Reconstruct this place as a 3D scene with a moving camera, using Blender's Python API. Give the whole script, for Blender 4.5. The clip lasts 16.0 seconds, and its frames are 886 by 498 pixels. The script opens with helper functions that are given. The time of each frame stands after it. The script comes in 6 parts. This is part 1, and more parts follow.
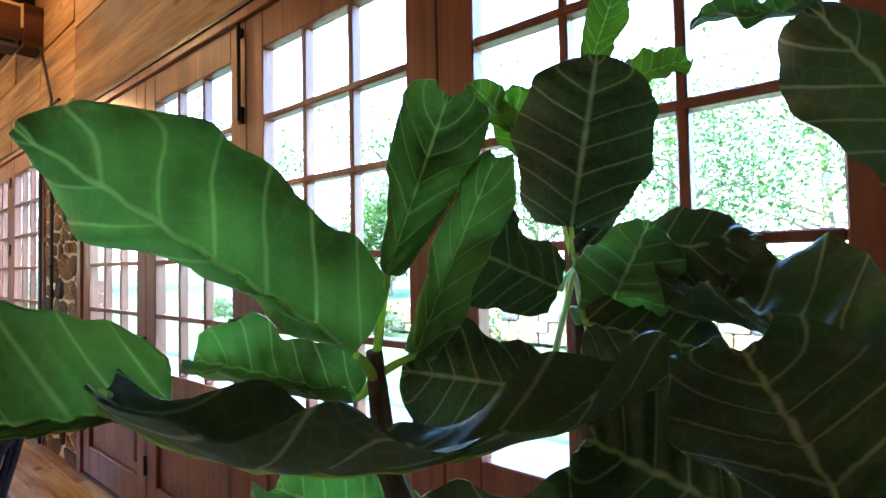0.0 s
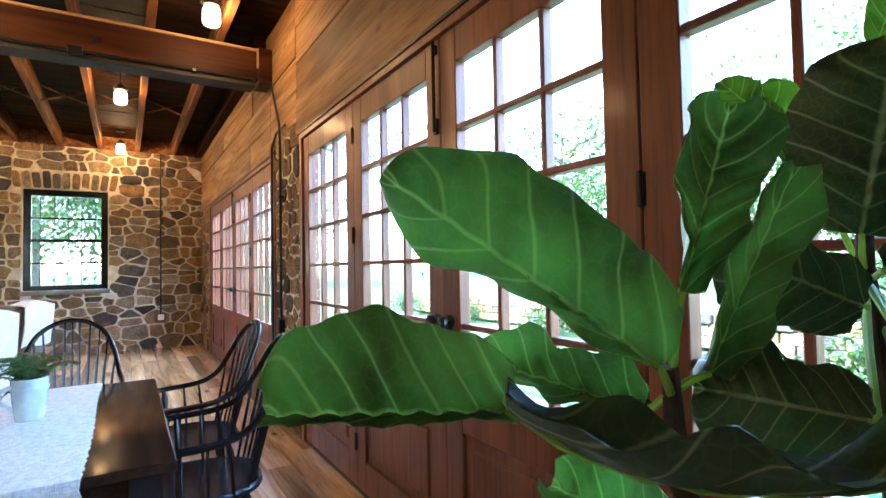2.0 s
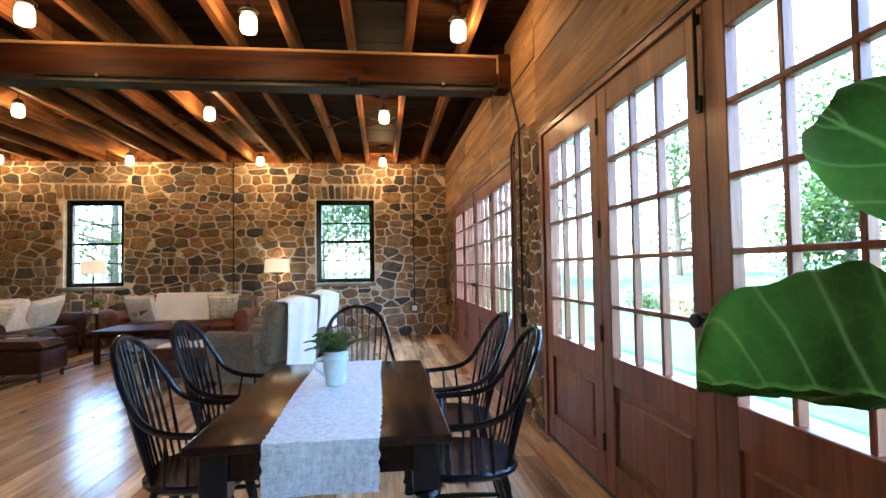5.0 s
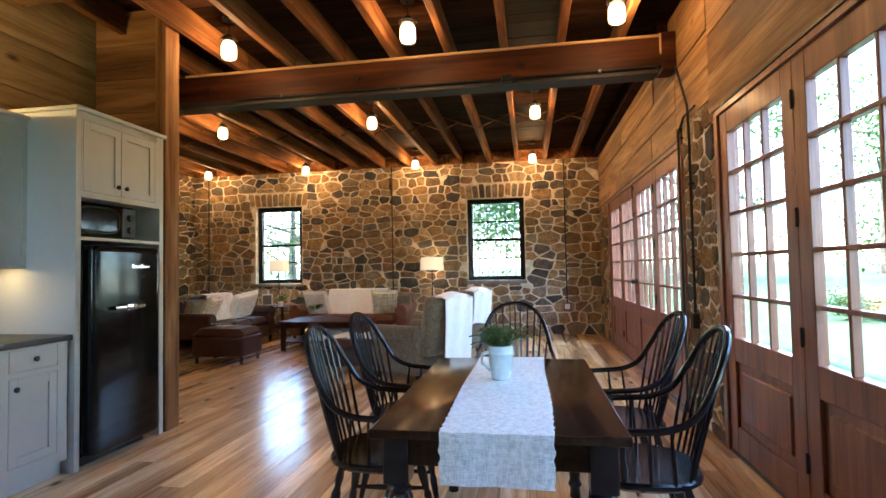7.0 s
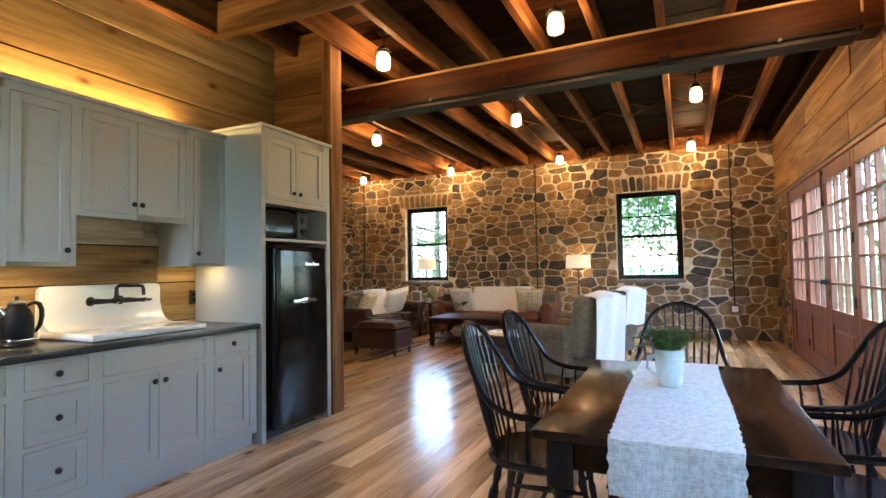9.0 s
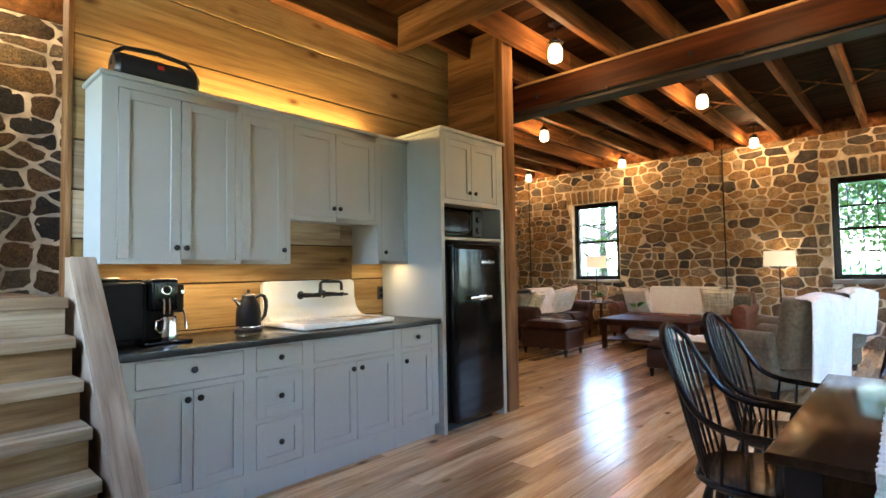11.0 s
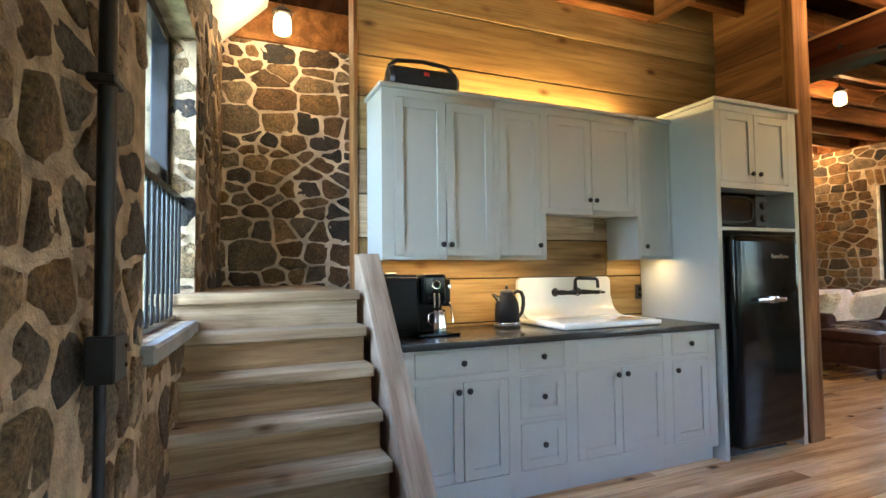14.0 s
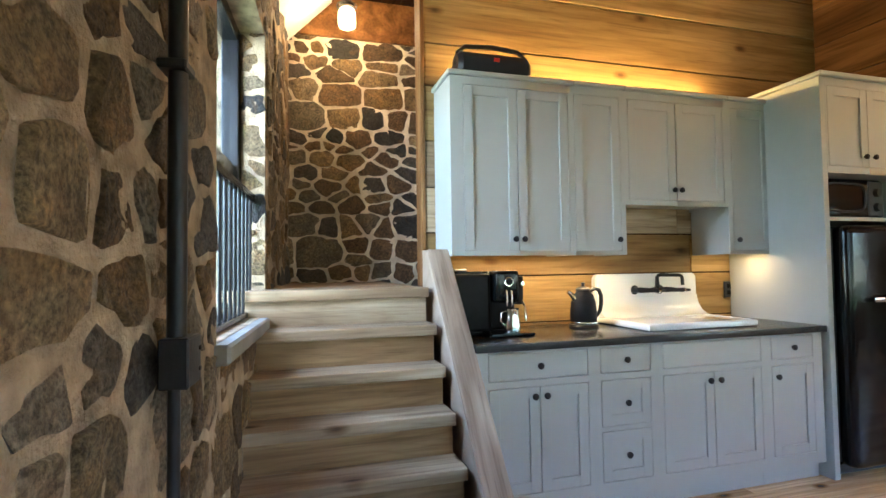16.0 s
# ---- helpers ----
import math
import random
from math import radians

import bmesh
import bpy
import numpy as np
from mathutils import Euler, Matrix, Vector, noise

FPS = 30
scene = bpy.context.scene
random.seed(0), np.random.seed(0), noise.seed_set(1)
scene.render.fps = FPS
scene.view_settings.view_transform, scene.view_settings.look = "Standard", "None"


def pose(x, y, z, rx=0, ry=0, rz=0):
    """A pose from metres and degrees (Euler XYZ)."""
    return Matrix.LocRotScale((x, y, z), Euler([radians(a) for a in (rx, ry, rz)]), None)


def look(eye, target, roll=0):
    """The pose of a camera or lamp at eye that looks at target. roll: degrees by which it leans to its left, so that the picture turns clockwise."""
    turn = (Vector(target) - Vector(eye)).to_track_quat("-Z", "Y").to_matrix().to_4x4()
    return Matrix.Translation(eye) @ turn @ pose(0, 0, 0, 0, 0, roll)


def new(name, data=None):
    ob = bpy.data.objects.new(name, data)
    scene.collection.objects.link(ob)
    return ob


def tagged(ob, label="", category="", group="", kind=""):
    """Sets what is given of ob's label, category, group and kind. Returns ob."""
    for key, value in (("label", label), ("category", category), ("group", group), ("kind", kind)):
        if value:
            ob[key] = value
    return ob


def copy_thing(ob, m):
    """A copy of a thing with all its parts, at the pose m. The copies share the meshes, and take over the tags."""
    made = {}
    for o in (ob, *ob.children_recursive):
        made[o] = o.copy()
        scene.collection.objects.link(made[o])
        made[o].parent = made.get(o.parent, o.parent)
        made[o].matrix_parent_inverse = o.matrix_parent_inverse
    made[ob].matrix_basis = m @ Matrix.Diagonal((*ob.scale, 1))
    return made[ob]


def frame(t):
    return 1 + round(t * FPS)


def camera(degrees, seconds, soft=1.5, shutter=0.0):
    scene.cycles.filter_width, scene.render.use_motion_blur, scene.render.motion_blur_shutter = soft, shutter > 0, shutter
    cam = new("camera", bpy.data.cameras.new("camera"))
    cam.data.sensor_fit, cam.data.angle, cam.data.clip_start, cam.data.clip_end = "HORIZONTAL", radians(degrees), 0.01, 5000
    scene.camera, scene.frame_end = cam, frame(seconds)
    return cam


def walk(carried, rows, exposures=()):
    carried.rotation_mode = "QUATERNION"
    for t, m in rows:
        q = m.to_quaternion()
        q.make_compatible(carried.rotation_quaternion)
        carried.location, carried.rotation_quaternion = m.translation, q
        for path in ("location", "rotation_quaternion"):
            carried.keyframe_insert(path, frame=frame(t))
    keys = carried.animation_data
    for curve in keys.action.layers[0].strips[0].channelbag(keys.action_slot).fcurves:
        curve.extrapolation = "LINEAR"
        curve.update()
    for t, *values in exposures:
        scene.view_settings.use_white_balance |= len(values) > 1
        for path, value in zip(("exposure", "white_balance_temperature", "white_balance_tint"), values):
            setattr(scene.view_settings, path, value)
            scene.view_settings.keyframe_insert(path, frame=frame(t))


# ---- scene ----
cam = camera(81.2, 16.0)
PATH = [
    (0, (0.449, 0.876, 1.32), (-0.825, 2.417, 1.381), -1.1),
    (0.5, (0.436, 0.857, 1.325), (-0.955, 2.292, 1.387), -1.1),
    (1, (0.431, 0.842, 1.327), (-1.077, 2.154, 1.394), -1.1),
    (1.5, (0.425, 0.823, 1.331), (-1.187, 2.005, 1.398), -1.2),
    (2, (0.417, 0.807, 1.333), (-1.285, 1.854, 1.399), -1.1),
    (2.5, (0.413, 0.796, 1.334), (-1.365, 1.709, 1.404), -1.0),
    (3, (0.411, 0.783, 1.332), (-1.424, 1.575, 1.402), -0.9),
    (3.5, (0.413, 0.768, 1.331), (-1.473, 1.431, 1.401), -1.0),
    (4, (0.404, 0.756, 1.325), (-1.524, 1.282, 1.397), -1.0),
    (6.5, (0.35, 0.655, 1.305), (-1.639, 0.455, 1.38), -1.0),
    (7, (0.351, 0.637, 1.301), (-1.62, 0.309, 1.378), -1.1),
    (7.5, (0.348, 0.616, 1.298), (-1.597, 0.157, 1.376), -1.0),
    (8, (0.351, 0.602, 1.297), (-1.559, 0.014, 1.376), -1.0),
    (8.5, (0.344, 0.59, 1.293), (-1.522, -0.127, 1.373), -1.0),
    (9, (0.339, 0.561, 1.295), (-1.473, -0.281, 1.376), -1.0),
    (11.5, (0.366, 0.386, 1.288), (-1.002, -1.07, 1.374), -0.9),
    (12, (0.37, 0.334, 1.286), (-0.897, -1.212, 1.372), -0.9),
    (12.5, (0.378, 0.28, 1.291), (-0.783, -1.347, 1.376), -0.8),
    (13, (0.391, 0.225, 1.292), (-0.656, -1.477, 1.376), -0.7),
    (13.5, (0.411, 0.177, 1.286), (-0.505, -1.598, 1.374), -0.7),
    (14, (0.41, 0.138, 1.283), (-0.363, -1.704, 1.372), -0.7),
    (14.5, (0.413, 0.094, 1.295), (-0.246, -1.792, 1.376), -0.7),
    (15, (0.415, 0.064, 1.298), (-0.176, -1.845, 1.377), -0.8),
    (15.5, (0.421, 0.029, 1.301), (-0.145, -1.888, 1.374), -0.8),
    (16, (0.429, -0.021, 1.287), (-0.132, -1.939, 1.363), -0.8),
]
walk(cam, [(t, look(eye, target, roll)) for t, eye, target, roll in PATH], [(0.0, 5.4, 5450, 9), (4.0, 5.08, 5420, 9), (6.5, 5.0, 5600, 9), (8.0, 5.05, 5850, 9), (9.5, 5.1, 5850, 9), (12.0, 5.15, 5850, 9), (16.0, 5.35, 5850, 9)])

# ---- world and sun ----
world = bpy.data.worlds.new("sky")
scene.world = world
world.use_nodes = True
wn = world.node_tree.nodes
sky = wn.new("ShaderNodeTexSky")
sky.sky_type = 'NISHITA'
sky.sun_disc = False
sky.sun_elevation = radians(58)
sky.sun_rotation = radians(180)
wn["Background"].inputs[1].default_value = 0.15
world.node_tree.links.new(sky.outputs[0], wn["Background"].inputs[0])
sun = new("sun", bpy.data.lights.new("sun", 'SUN'))
sun.data.energy, sun.data.angle, sun.data.color = 1.3, radians(0.5), (1.0, 0.95, 0.86)
sun.matrix_world = look((0, -5, 8), (0, 0, 0))
WARM = (1.0, 0.55, 0.215)


def lamp_at(name, kind, m, watts, colour, size=0.05, size_y=None):
    light = bpy.data.lights.new(name, kind)
    light.energy, light.color = watts * 0.66, colour
    if kind == 'AREA':
        light.shape, light.size, light.size_y = 'RECTANGLE', size, size_y or size
    else:
        light.shadow_soft_size = size
    ob = new(name, light)
    ob.matrix_world = m
    return ob


# ---- materials ----
def nodes_of(name):
    m = bpy.data.materials.new(name)
    m.use_nodes = True
    return m, m.node_tree.nodes, m.node_tree.links, m.node_tree.nodes["Principled BSDF"]


def ramp_of(n, stops, constant=False):
    r = n.new("ShaderNodeValToRGB")
    if constant:
        r.color_ramp.interpolation = 'CONSTANT'
    e = r.color_ramp.elements
    while len(e) < len(stops):
        e.new(0.5)
    for el, (p, c) in zip(e, stops):
        el.position, el.color = p, (*c, 1)
    return r


def mixer(n, l, kind, fac, a, b):
    x = n.new("ShaderNodeMix")
    x.data_type, x.blend_type = 'RGBA', kind
    for key, v in ((0, fac), (6, a), (7, b)):
        if isinstance(v, (int, float)):
            x.inputs[key].default_value = v
        elif isinstance(v, tuple):
            x.inputs[key].default_value = (*v, 1)
        else:
            l.new(v, x.inputs[key])
    return x.outputs[2]


def plain(name, c, rough=0.5, metal=0.0, vary=0.15, scale=8.0, bump=0.0, bscale=60.0, coat=0.0, sheen=0.0, spec=0.5):
    m, n, l, p = nodes_of(name)
    tc = n.new("ShaderNodeTexCoord")
    no = n.new("ShaderNodeTexNoise")
    no.inputs["Scale"].default_value, no.inputs["Detail"].default_value = scale, 5
    l.new(tc.outputs["Object"], no.inputs["Vector"])
    lo, hi = tuple(v * (1 - vary) for v in c), tuple(min(1, v * (1 + vary)) for v in c)
    r = ramp_of(n, [(0.3, lo), (0.7, hi)])
    l.new(no.outputs["Fac"], r.inputs[0])
    l.new(r.outputs[0], p.inputs["Base Color"])
    p.inputs["Metallic"].default_value = metal
    rr = n.new("ShaderNodeMapRange")
    rr.inputs["To Min"].default_value, rr.inputs["To Max"].default_value = max(0.02, rough - 0.06), min(1, rough + 0.08)
    l.new(no.outputs["Fac"], rr.inputs["Value"])
    l.new(rr.outputs[0], p.inputs["Roughness"])
    p.inputs["Coat Weight"].default_value = coat
    p.inputs["Sheen Weight"].default_value = sheen
    p.inputs["Specular IOR Level"].default_value = spec
    if bump:
        b2 = n.new("ShaderNodeTexNoise")
        b2.inputs["Scale"].default_value, b2.inputs["Detail"].default_value = bscale, 4
        l.new(tc.outputs["Object"], b2.inputs["Vector"])
        bp = n.new("ShaderNodeBump")
        bp.inputs["Strength"].default_value, bp.inputs["Distance"].default_value = bump, 0.01
        l.new(b2.outputs["Fac"], bp.inputs["Height"])
        l.new(bp.outputs[0], p.inputs["Normal"])
    return m


def wood(name, dark, mid, light, axis=0, rough=0.5, grain=1.0, knots=0.5, coat=0.0, bump=0.25, spread=0.35, where="Object", islands=False):
    """Grain runs along an axis; each board has its own tone by Object Info's Random."""
    m, n, l, p = nodes_of(name)
    if where == "Position":
        src = n.new("ShaderNodeNewGeometry").outputs["Position"]
    else:
        src = n.new("ShaderNodeTexCoord").outputs["Object"]
    info = n.new("ShaderNodeObjectInfo")
    add = n.new("ShaderNodeVectorMath")
    add.operation = 'ADD'
    mul = n.new("ShaderNodeMath")
    mul.operation = 'MULTIPLY'
    mul.inputs[1].default_value = 37.0
    l.new(info.outputs["Random"], mul.inputs[0])
    l.new(src, add.inputs[0])
    l.new(mul.outputs[0], add.inputs[1])

    def stretched(scale, along):
        mp = n.new("ShaderNodeMapping")
        s = [scale] * 3
        for a in axis if isinstance(axis, tuple) else (axis,):
            s[a] = scale * along
        mp.inputs["Scale"].default_value = s
        l.new(add.outputs[0], mp.inputs["Vector"])
        return mp.outputs[0]
    fine = n.new("ShaderNodeTexNoise")
    fine.inputs["Scale"].default_value, fine.inputs["Detail"].default_value, fine.inputs["Distortion"].default_value = 1.0, 8, 0.35
    fine.inputs["Roughness"].default_value = 0.66
    l.new(stretched(70 * grain, 0.035), fine.inputs["Vector"])
    broad = n.new("ShaderNodeTexNoise")
    broad.inputs["Scale"].default_value, broad.inputs["Detail"].default_value, broad.inputs["Distortion"].default_value = 1.0, 5, 0.8
    l.new(stretched(11 * grain, 0.09), broad.inputs["Vector"])
    figure = n.new("ShaderNodeTexNoise")
    figure.inputs["Scale"].default_value, figure.inputs["Detail"].default_value = 1.0, 2
    l.new(stretched(5.0 * grain, 0.13), figure.inputs["Vector"])
    rings = n.new("ShaderNodeMath")
    rings.operation = 'MULTIPLY'
    rings.inputs[1].default_value = 14.0
    l.new(figure.outputs["Fac"], rings.inputs[0])
    fold = n.new("ShaderNodeMath")
    fold.operation = 'PINGPONG'
    fold.inputs[1].default_value = 0.5
    l.new(rings.outputs[0], fold.inputs[0])
    kn = n.new("ShaderNodeTexVoronoi")
    kn.inputs["Scale"].default_value = 1.0
    wob = mixer(n, l, 'ADD', 0.1, stretched(4.2, 0.5), fine.outputs["Color"])
    l.new(wob, kn.inputs["Vector"])
    r1 = ramp_of(n, [(0.3, dark), (0.5, mid), (0.7, light)])
    l.new(broad.outputs["Fac"], r1.inputs[0])
    r2 = ramp_of(n, [(0.34, (0.3, 0.26, 0.22)), (0.45, (0.84, 0.82, 0.79)), (0.62, (1.14, 1.14, 1.12))])
    l.new(fine.outputs["Fac"], r2.inputs[0])
    c = mixer(n, l, 'MULTIPLY', 0.5, r1.outputs[0], r2.outputs[0])
    rf = ramp_of(n, [(0.0, (0.62, 0.55, 0.48)), (0.16, (0.97, 0.96, 0.95)), (0.5, (1.06, 1.06, 1.06))])
    l.new(fold.outputs[0], rf.inputs[0])
    c = mixer(n, l, 'MULTIPLY', 0.28, c, rf.outputs[0])
    r3 = ramp_of(n, [(0.04, (0.12, 0.075, 0.05)), (0.075, (0.5, 0.4, 0.3)), (0.15, (1, 1, 1))])
    l.new(kn.outputs["Distance"], r3.inputs[0])
    c = mixer(n, l, 'MULTIPLY', knots, c, r3.outputs[0])
    tone = n.new("ShaderNodeMath")
    tone.operation = 'MULTIPLY_ADD'
    tone.inputs[1].default_value = 1.0
    l.new(info.outputs["Random"], tone.inputs[0])
    geo = n.new("ShaderNodeNewGeometry")
    isl = n.new("ShaderNodeMath")
    isl.operation = 'MULTIPLY'
    isl.inputs[1].default_value = 1.0 if islands else 0.0
    l.new(geo.outputs["Random Per Island"], isl.inputs[0])
    l.new(isl.outputs[0], tone.inputs[2])
    wrap = n.new("ShaderNodeMath")
    wrap.operation = 'FRACT'
    l.new(tone.outputs[0], wrap.inputs[0])
    r4 = ramp_of(n, [(0, (1 - spread, 1 - spread * 1.15, 1 - spread * 1.3)), (0.55, (1.0, 1.0, 1.0)), (1, (1 + spread * 0.45, 1 + spread * 0.4, 1 + spread * 0.3))])
    l.new(wrap.outputs[0], r4.inputs[0])
    c = mixer(n, l, 'MULTIPLY', 1.0, c, r4.outputs[0])
    pt = n.new("ShaderNodeTexNoise")
    pt.inputs["Scale"].default_value, pt.inputs["Detail"].default_value = 1.0, 4
    l.new(stretched(4.0, 0.2), pt.inputs["Vector"])
    r5 = ramp_of(n, [(0.34, (0.74, 0.69, 0.64)), (0.5, (1, 1, 1)), (0.66, (1.22, 1.2, 1.15))])
    l.new(pt.outputs["Fac"], r5.inputs[0])
    c = mixer(n, l, 'MULTIPLY', min(1.0, spread * 2.2), c, r5.outputs[0])
    l.new(c, p.inputs["Base Color"])
    rr = n.new("ShaderNodeMapRange")
    rr.inputs["To Min"].default_value, rr.inputs["To Max"].default_value = min(1, rough + 0.12), max(0.05, rough - 0.08)
    l.new(fine.outputs["Fac"], rr.inputs["Value"])
    l.new(rr.outputs[0], p.inputs["Roughness"])
    p.inputs["Coat Weight"].default_value = coat
    p.inputs["Coat Roughness"].default_value = 0.15
    bp = n.new("ShaderNodeBump")
    bp.inputs["Strength"].default_value, bp.inputs["Distance"].default_value = bump, 0.006
    l.new(fine.outputs["Fac"], bp.inputs["Height"])
    l.new(bp.outputs[0], p.inputs["Normal"])
    return m


STONE_TONES = [(0.0, (0.065, 0.065, 0.068)), (0.1, (0.2, 0.135, 0.075)), (0.24, (0.34, 0.235, 0.12)), (0.38, (0.42, 0.31, 0.17)),
               (0.5, (0.26, 0.165, 0.085)), (0.62, (0.29, 0.245, 0.18)), (0.72, (0.14, 0.125, 0.11)), (0.82, (0.37, 0.24, 0.1)), (0.92, (0.44, 0.35, 0.23))]


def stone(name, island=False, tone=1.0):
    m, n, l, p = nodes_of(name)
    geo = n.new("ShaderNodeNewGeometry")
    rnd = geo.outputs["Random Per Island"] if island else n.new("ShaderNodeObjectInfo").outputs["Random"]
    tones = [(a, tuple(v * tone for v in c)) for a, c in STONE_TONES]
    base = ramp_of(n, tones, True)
    l.new(rnd, base.inputs[0])
    big = n.new("ShaderNodeTexNoise")
    big.inputs["Scale"].default_value, big.inputs["Detail"].default_value, big.inputs["Roughness"].default_value = 9, 8, 0.65
    l.new(geo.outputs["Position"], big.inputs["Vector"])
    fine = n.new("ShaderNodeTexNoise")
    fine.inputs["Scale"].default_value, fine.inputs["Detail"].default_value, fine.inputs["Roughness"].default_value = 70, 6, 0.7
    l.new(geo.outputs["Position"], fine.inputs["Vector"])
    r1 = ramp_of(n, [(0.3, (0.45, 0.42, 0.42)), (0.52, (1.0, 0.98, 0.95)), (0.72, (1.5, 1.25, 0.95))])
    l.new(big.outputs["Fac"], r1.inputs[0])
    c = mixer(n, l, 'MULTIPLY', 1.0, base.outputs[0], r1.outputs[0])
    r2 = ramp_of(n, [(0.36, (0.32, 0.31, 0.3)), (0.64, (1.6, 1.58, 1.5))])
    l.new(fine.outputs["Fac"], r2.inputs[0])
    c = mixer(n, l, 'MULTIPLY', 0.9, c, r2.outputs[0])
    rust = n.new("ShaderNodeTexNoise")
    rust.inputs["Scale"].default_value, rust.inputs["Detail"].default_value, rust.inputs["Distortion"].default_value = 6.5, 6, 1.2
    l.new(geo.outputs["Position"], rust.inputs["Vector"])
    r3 = ramp_of(n, [(0.56, (0, 0, 0)), (0.7, (0.55, 0.55, 0.55))])
    l.new(rust.outputs["Fac"], r3.inputs[0])
    c = mixer(n, l, 'MIX', r3.outputs[0], c, tuple(v * tone for v in (0.28, 0.17, 0.07)))
    l.new(c, p.inputs["Base Color"])
    p.inputs["Roughness"].default_value = 0.7
    ad = n.new("ShaderNodeMath")
    ad.operation = 'MULTIPLY_ADD'
    ad.inputs[1].default_value = 2.5
    l.new(big.outputs["Fac"], ad.inputs[0])
    l.new(fine.outputs["Fac"], ad.inputs[2])
    bp = n.new("ShaderNodeBump")
    bp.inputs["Strength"].default_value, bp.inputs["Distance"].default_value = 1.0, 0.035
    l.new(ad.outputs[0], bp.inputs["Height"])
    l.new(bp.outputs[0], p.inputs["Normal"])
    return m


def emitting(name, c, strength):
    m, n, l, p = nodes_of(name)
    p.inputs["Base Color"].default_value = (*c, 1)
    p.inputs["Emission Color"].default_value = (*c, 1)
    p.inputs["Emission Strength"].default_value = strength
    return m


def pane_glass(name, tint=(1, 1, 1)):
    m, n, l, p = nodes_of(name)
    tr, gl, mx, fr = n.new("ShaderNodeBsdfTransparent"), n.new("ShaderNodeBsdfGlossy"), n.new("ShaderNodeMixShader"), n.new("ShaderNodeLayerWeight")
    tr.inputs[0].default_value = (*tint, 1)
    gl.inputs["Roughness"].default_value = 0.02
    fr.inputs[0].default_value = 0.5
    pw, sc = n.new("ShaderNodeMath"), n.new("ShaderNodeMath")
    pw.operation, sc.operation = 'POWER', 'MULTIPLY_ADD'
    pw.inputs[1].default_value, sc.inputs[1].default_value, sc.inputs[2].default_value = 5.0, 0.8, 0.025
    l.new(fr.outputs["Facing"], pw.inputs[0])
    l.new(pw.outputs[0], sc.inputs[0])
    l.new(sc.outputs[0], mx.inputs[0])
    l.new(tr.outputs[0], mx.inputs[1])
    l.new(gl.outputs[0], mx.inputs[2])
    l.new(mx.outputs[0], n["Material Output"].inputs[0])
    return m


def leafy(name, c, rough=0.4, trans=0.35, vary=0.3, veins=False):
    m, n, l, p = nodes_of(name)
    tc = n.new("ShaderNodeTexCoord")
    no = n.new("ShaderNodeTexNoise")
    no.inputs["Scale"].default_value, no.inputs["Detail"].default_value = 14, 5
    l.new(tc.outputs["Object"], no.inputs["Vector"])
    r = ramp_of(n, [(0.3, tuple(v * (1 - vary) for v in c)), (0.7, tuple(v * (1 + vary) for v in c))])
    l.new(no.outputs["Fac"], r.inputs[0])
    col = r.outputs[0]
    if not veins:
        geo = n.new("ShaderNodeNewGeometry")
        ri = ramp_of(n, [(0, (0.55, 0.6, 0.5)), (1, (1.5, 1.35, 1.1))])
        l.new(geo.outputs["Random Per Island"], ri.inputs[0])
        col = mixer(n, l, 'MULTIPLY', 1.0, col, ri.outputs[0])
    else:
        def sum_of(kind, a, b):
            q = n.new("ShaderNodeMath")
            q.operation = kind
            for key, v in ((0, a), (1, b)):
                if isinstance(v, (int, float)):
                    q.inputs[key].default_value = v
                else:
                    l.new(v, q.inputs[key])
            return q.outputs[0]
        at = []
        for word in ("along", "across"):
            a = n.new("ShaderNodeAttribute")
            a.attribute_name = word
            at.append(a.outputs["Fac"])
        s = sum_of('ABSOLUTE', at[1], 0.0)
        wob = sum_of('MULTIPLY', no.outputs["Fac"], 0.05)
        g = sum_of('ADD', sum_of('SUBTRACT', at[0], sum_of('MULTIPLY', s, 0.2)), wob)
        side_vein = sum_of('PINGPONG', g, 0.08)
        net = n.new("ShaderNodeTexVoronoi")
        net.feature = 'DISTANCE_TO_EDGE'
        net.inputs["Scale"].default_value = 95
        l.new(tc.outputs["Object"], net.inputs["Vector"])
        for fac, lo, hi, k in ((net.outputs["Distance"], 0.0, 0.09, 0.08), (side_vein, 0.002, 0.01, 0.6), (s, 0.015, 0.055, 0.8)):
            rv = ramp_of(n, [(lo, (k, k, k)), (hi, (0, 0, 0))])
            l.new(fac, rv.inputs[0])
            col = mixer(n, l, 'MIX', rv.outputs[0], col, (0.46, 0.52, 0.32))
    l.new(col, p.inputs["Base Color"])
    p.inputs["Roughness"].default_value = rough
    p.inputs["Specular IOR Level"].default_value = 0.5
    tl, mx = n.new("ShaderNodeBsdfTranslucent"), n.new("ShaderNodeMixShader")
    br = mixer(n, l, 'MULTIPLY', 1.0, col, (2.1, 2.3, 1.7) if veins else (1.5, 1.9, 0.6))
    l.new(br, tl.inputs[0])
    mx.inputs[0].default_value = trans
    bp = n.new("ShaderNodeBump")
    bp.inputs["Strength"].default_value, bp.inputs["Distance"].default_value = 0.45, 0.006
    l.new(no.outputs["Fac"], bp.inputs["Height"])
    l.new(bp.outputs[0], p.inputs["Normal"])
    l.new(p.outputs[0], mx.inputs[1])
    l.new(tl.outputs[0], mx.inputs[2])
    l.new(mx.outputs[0], n["Material Output"].inputs[0])
    return m


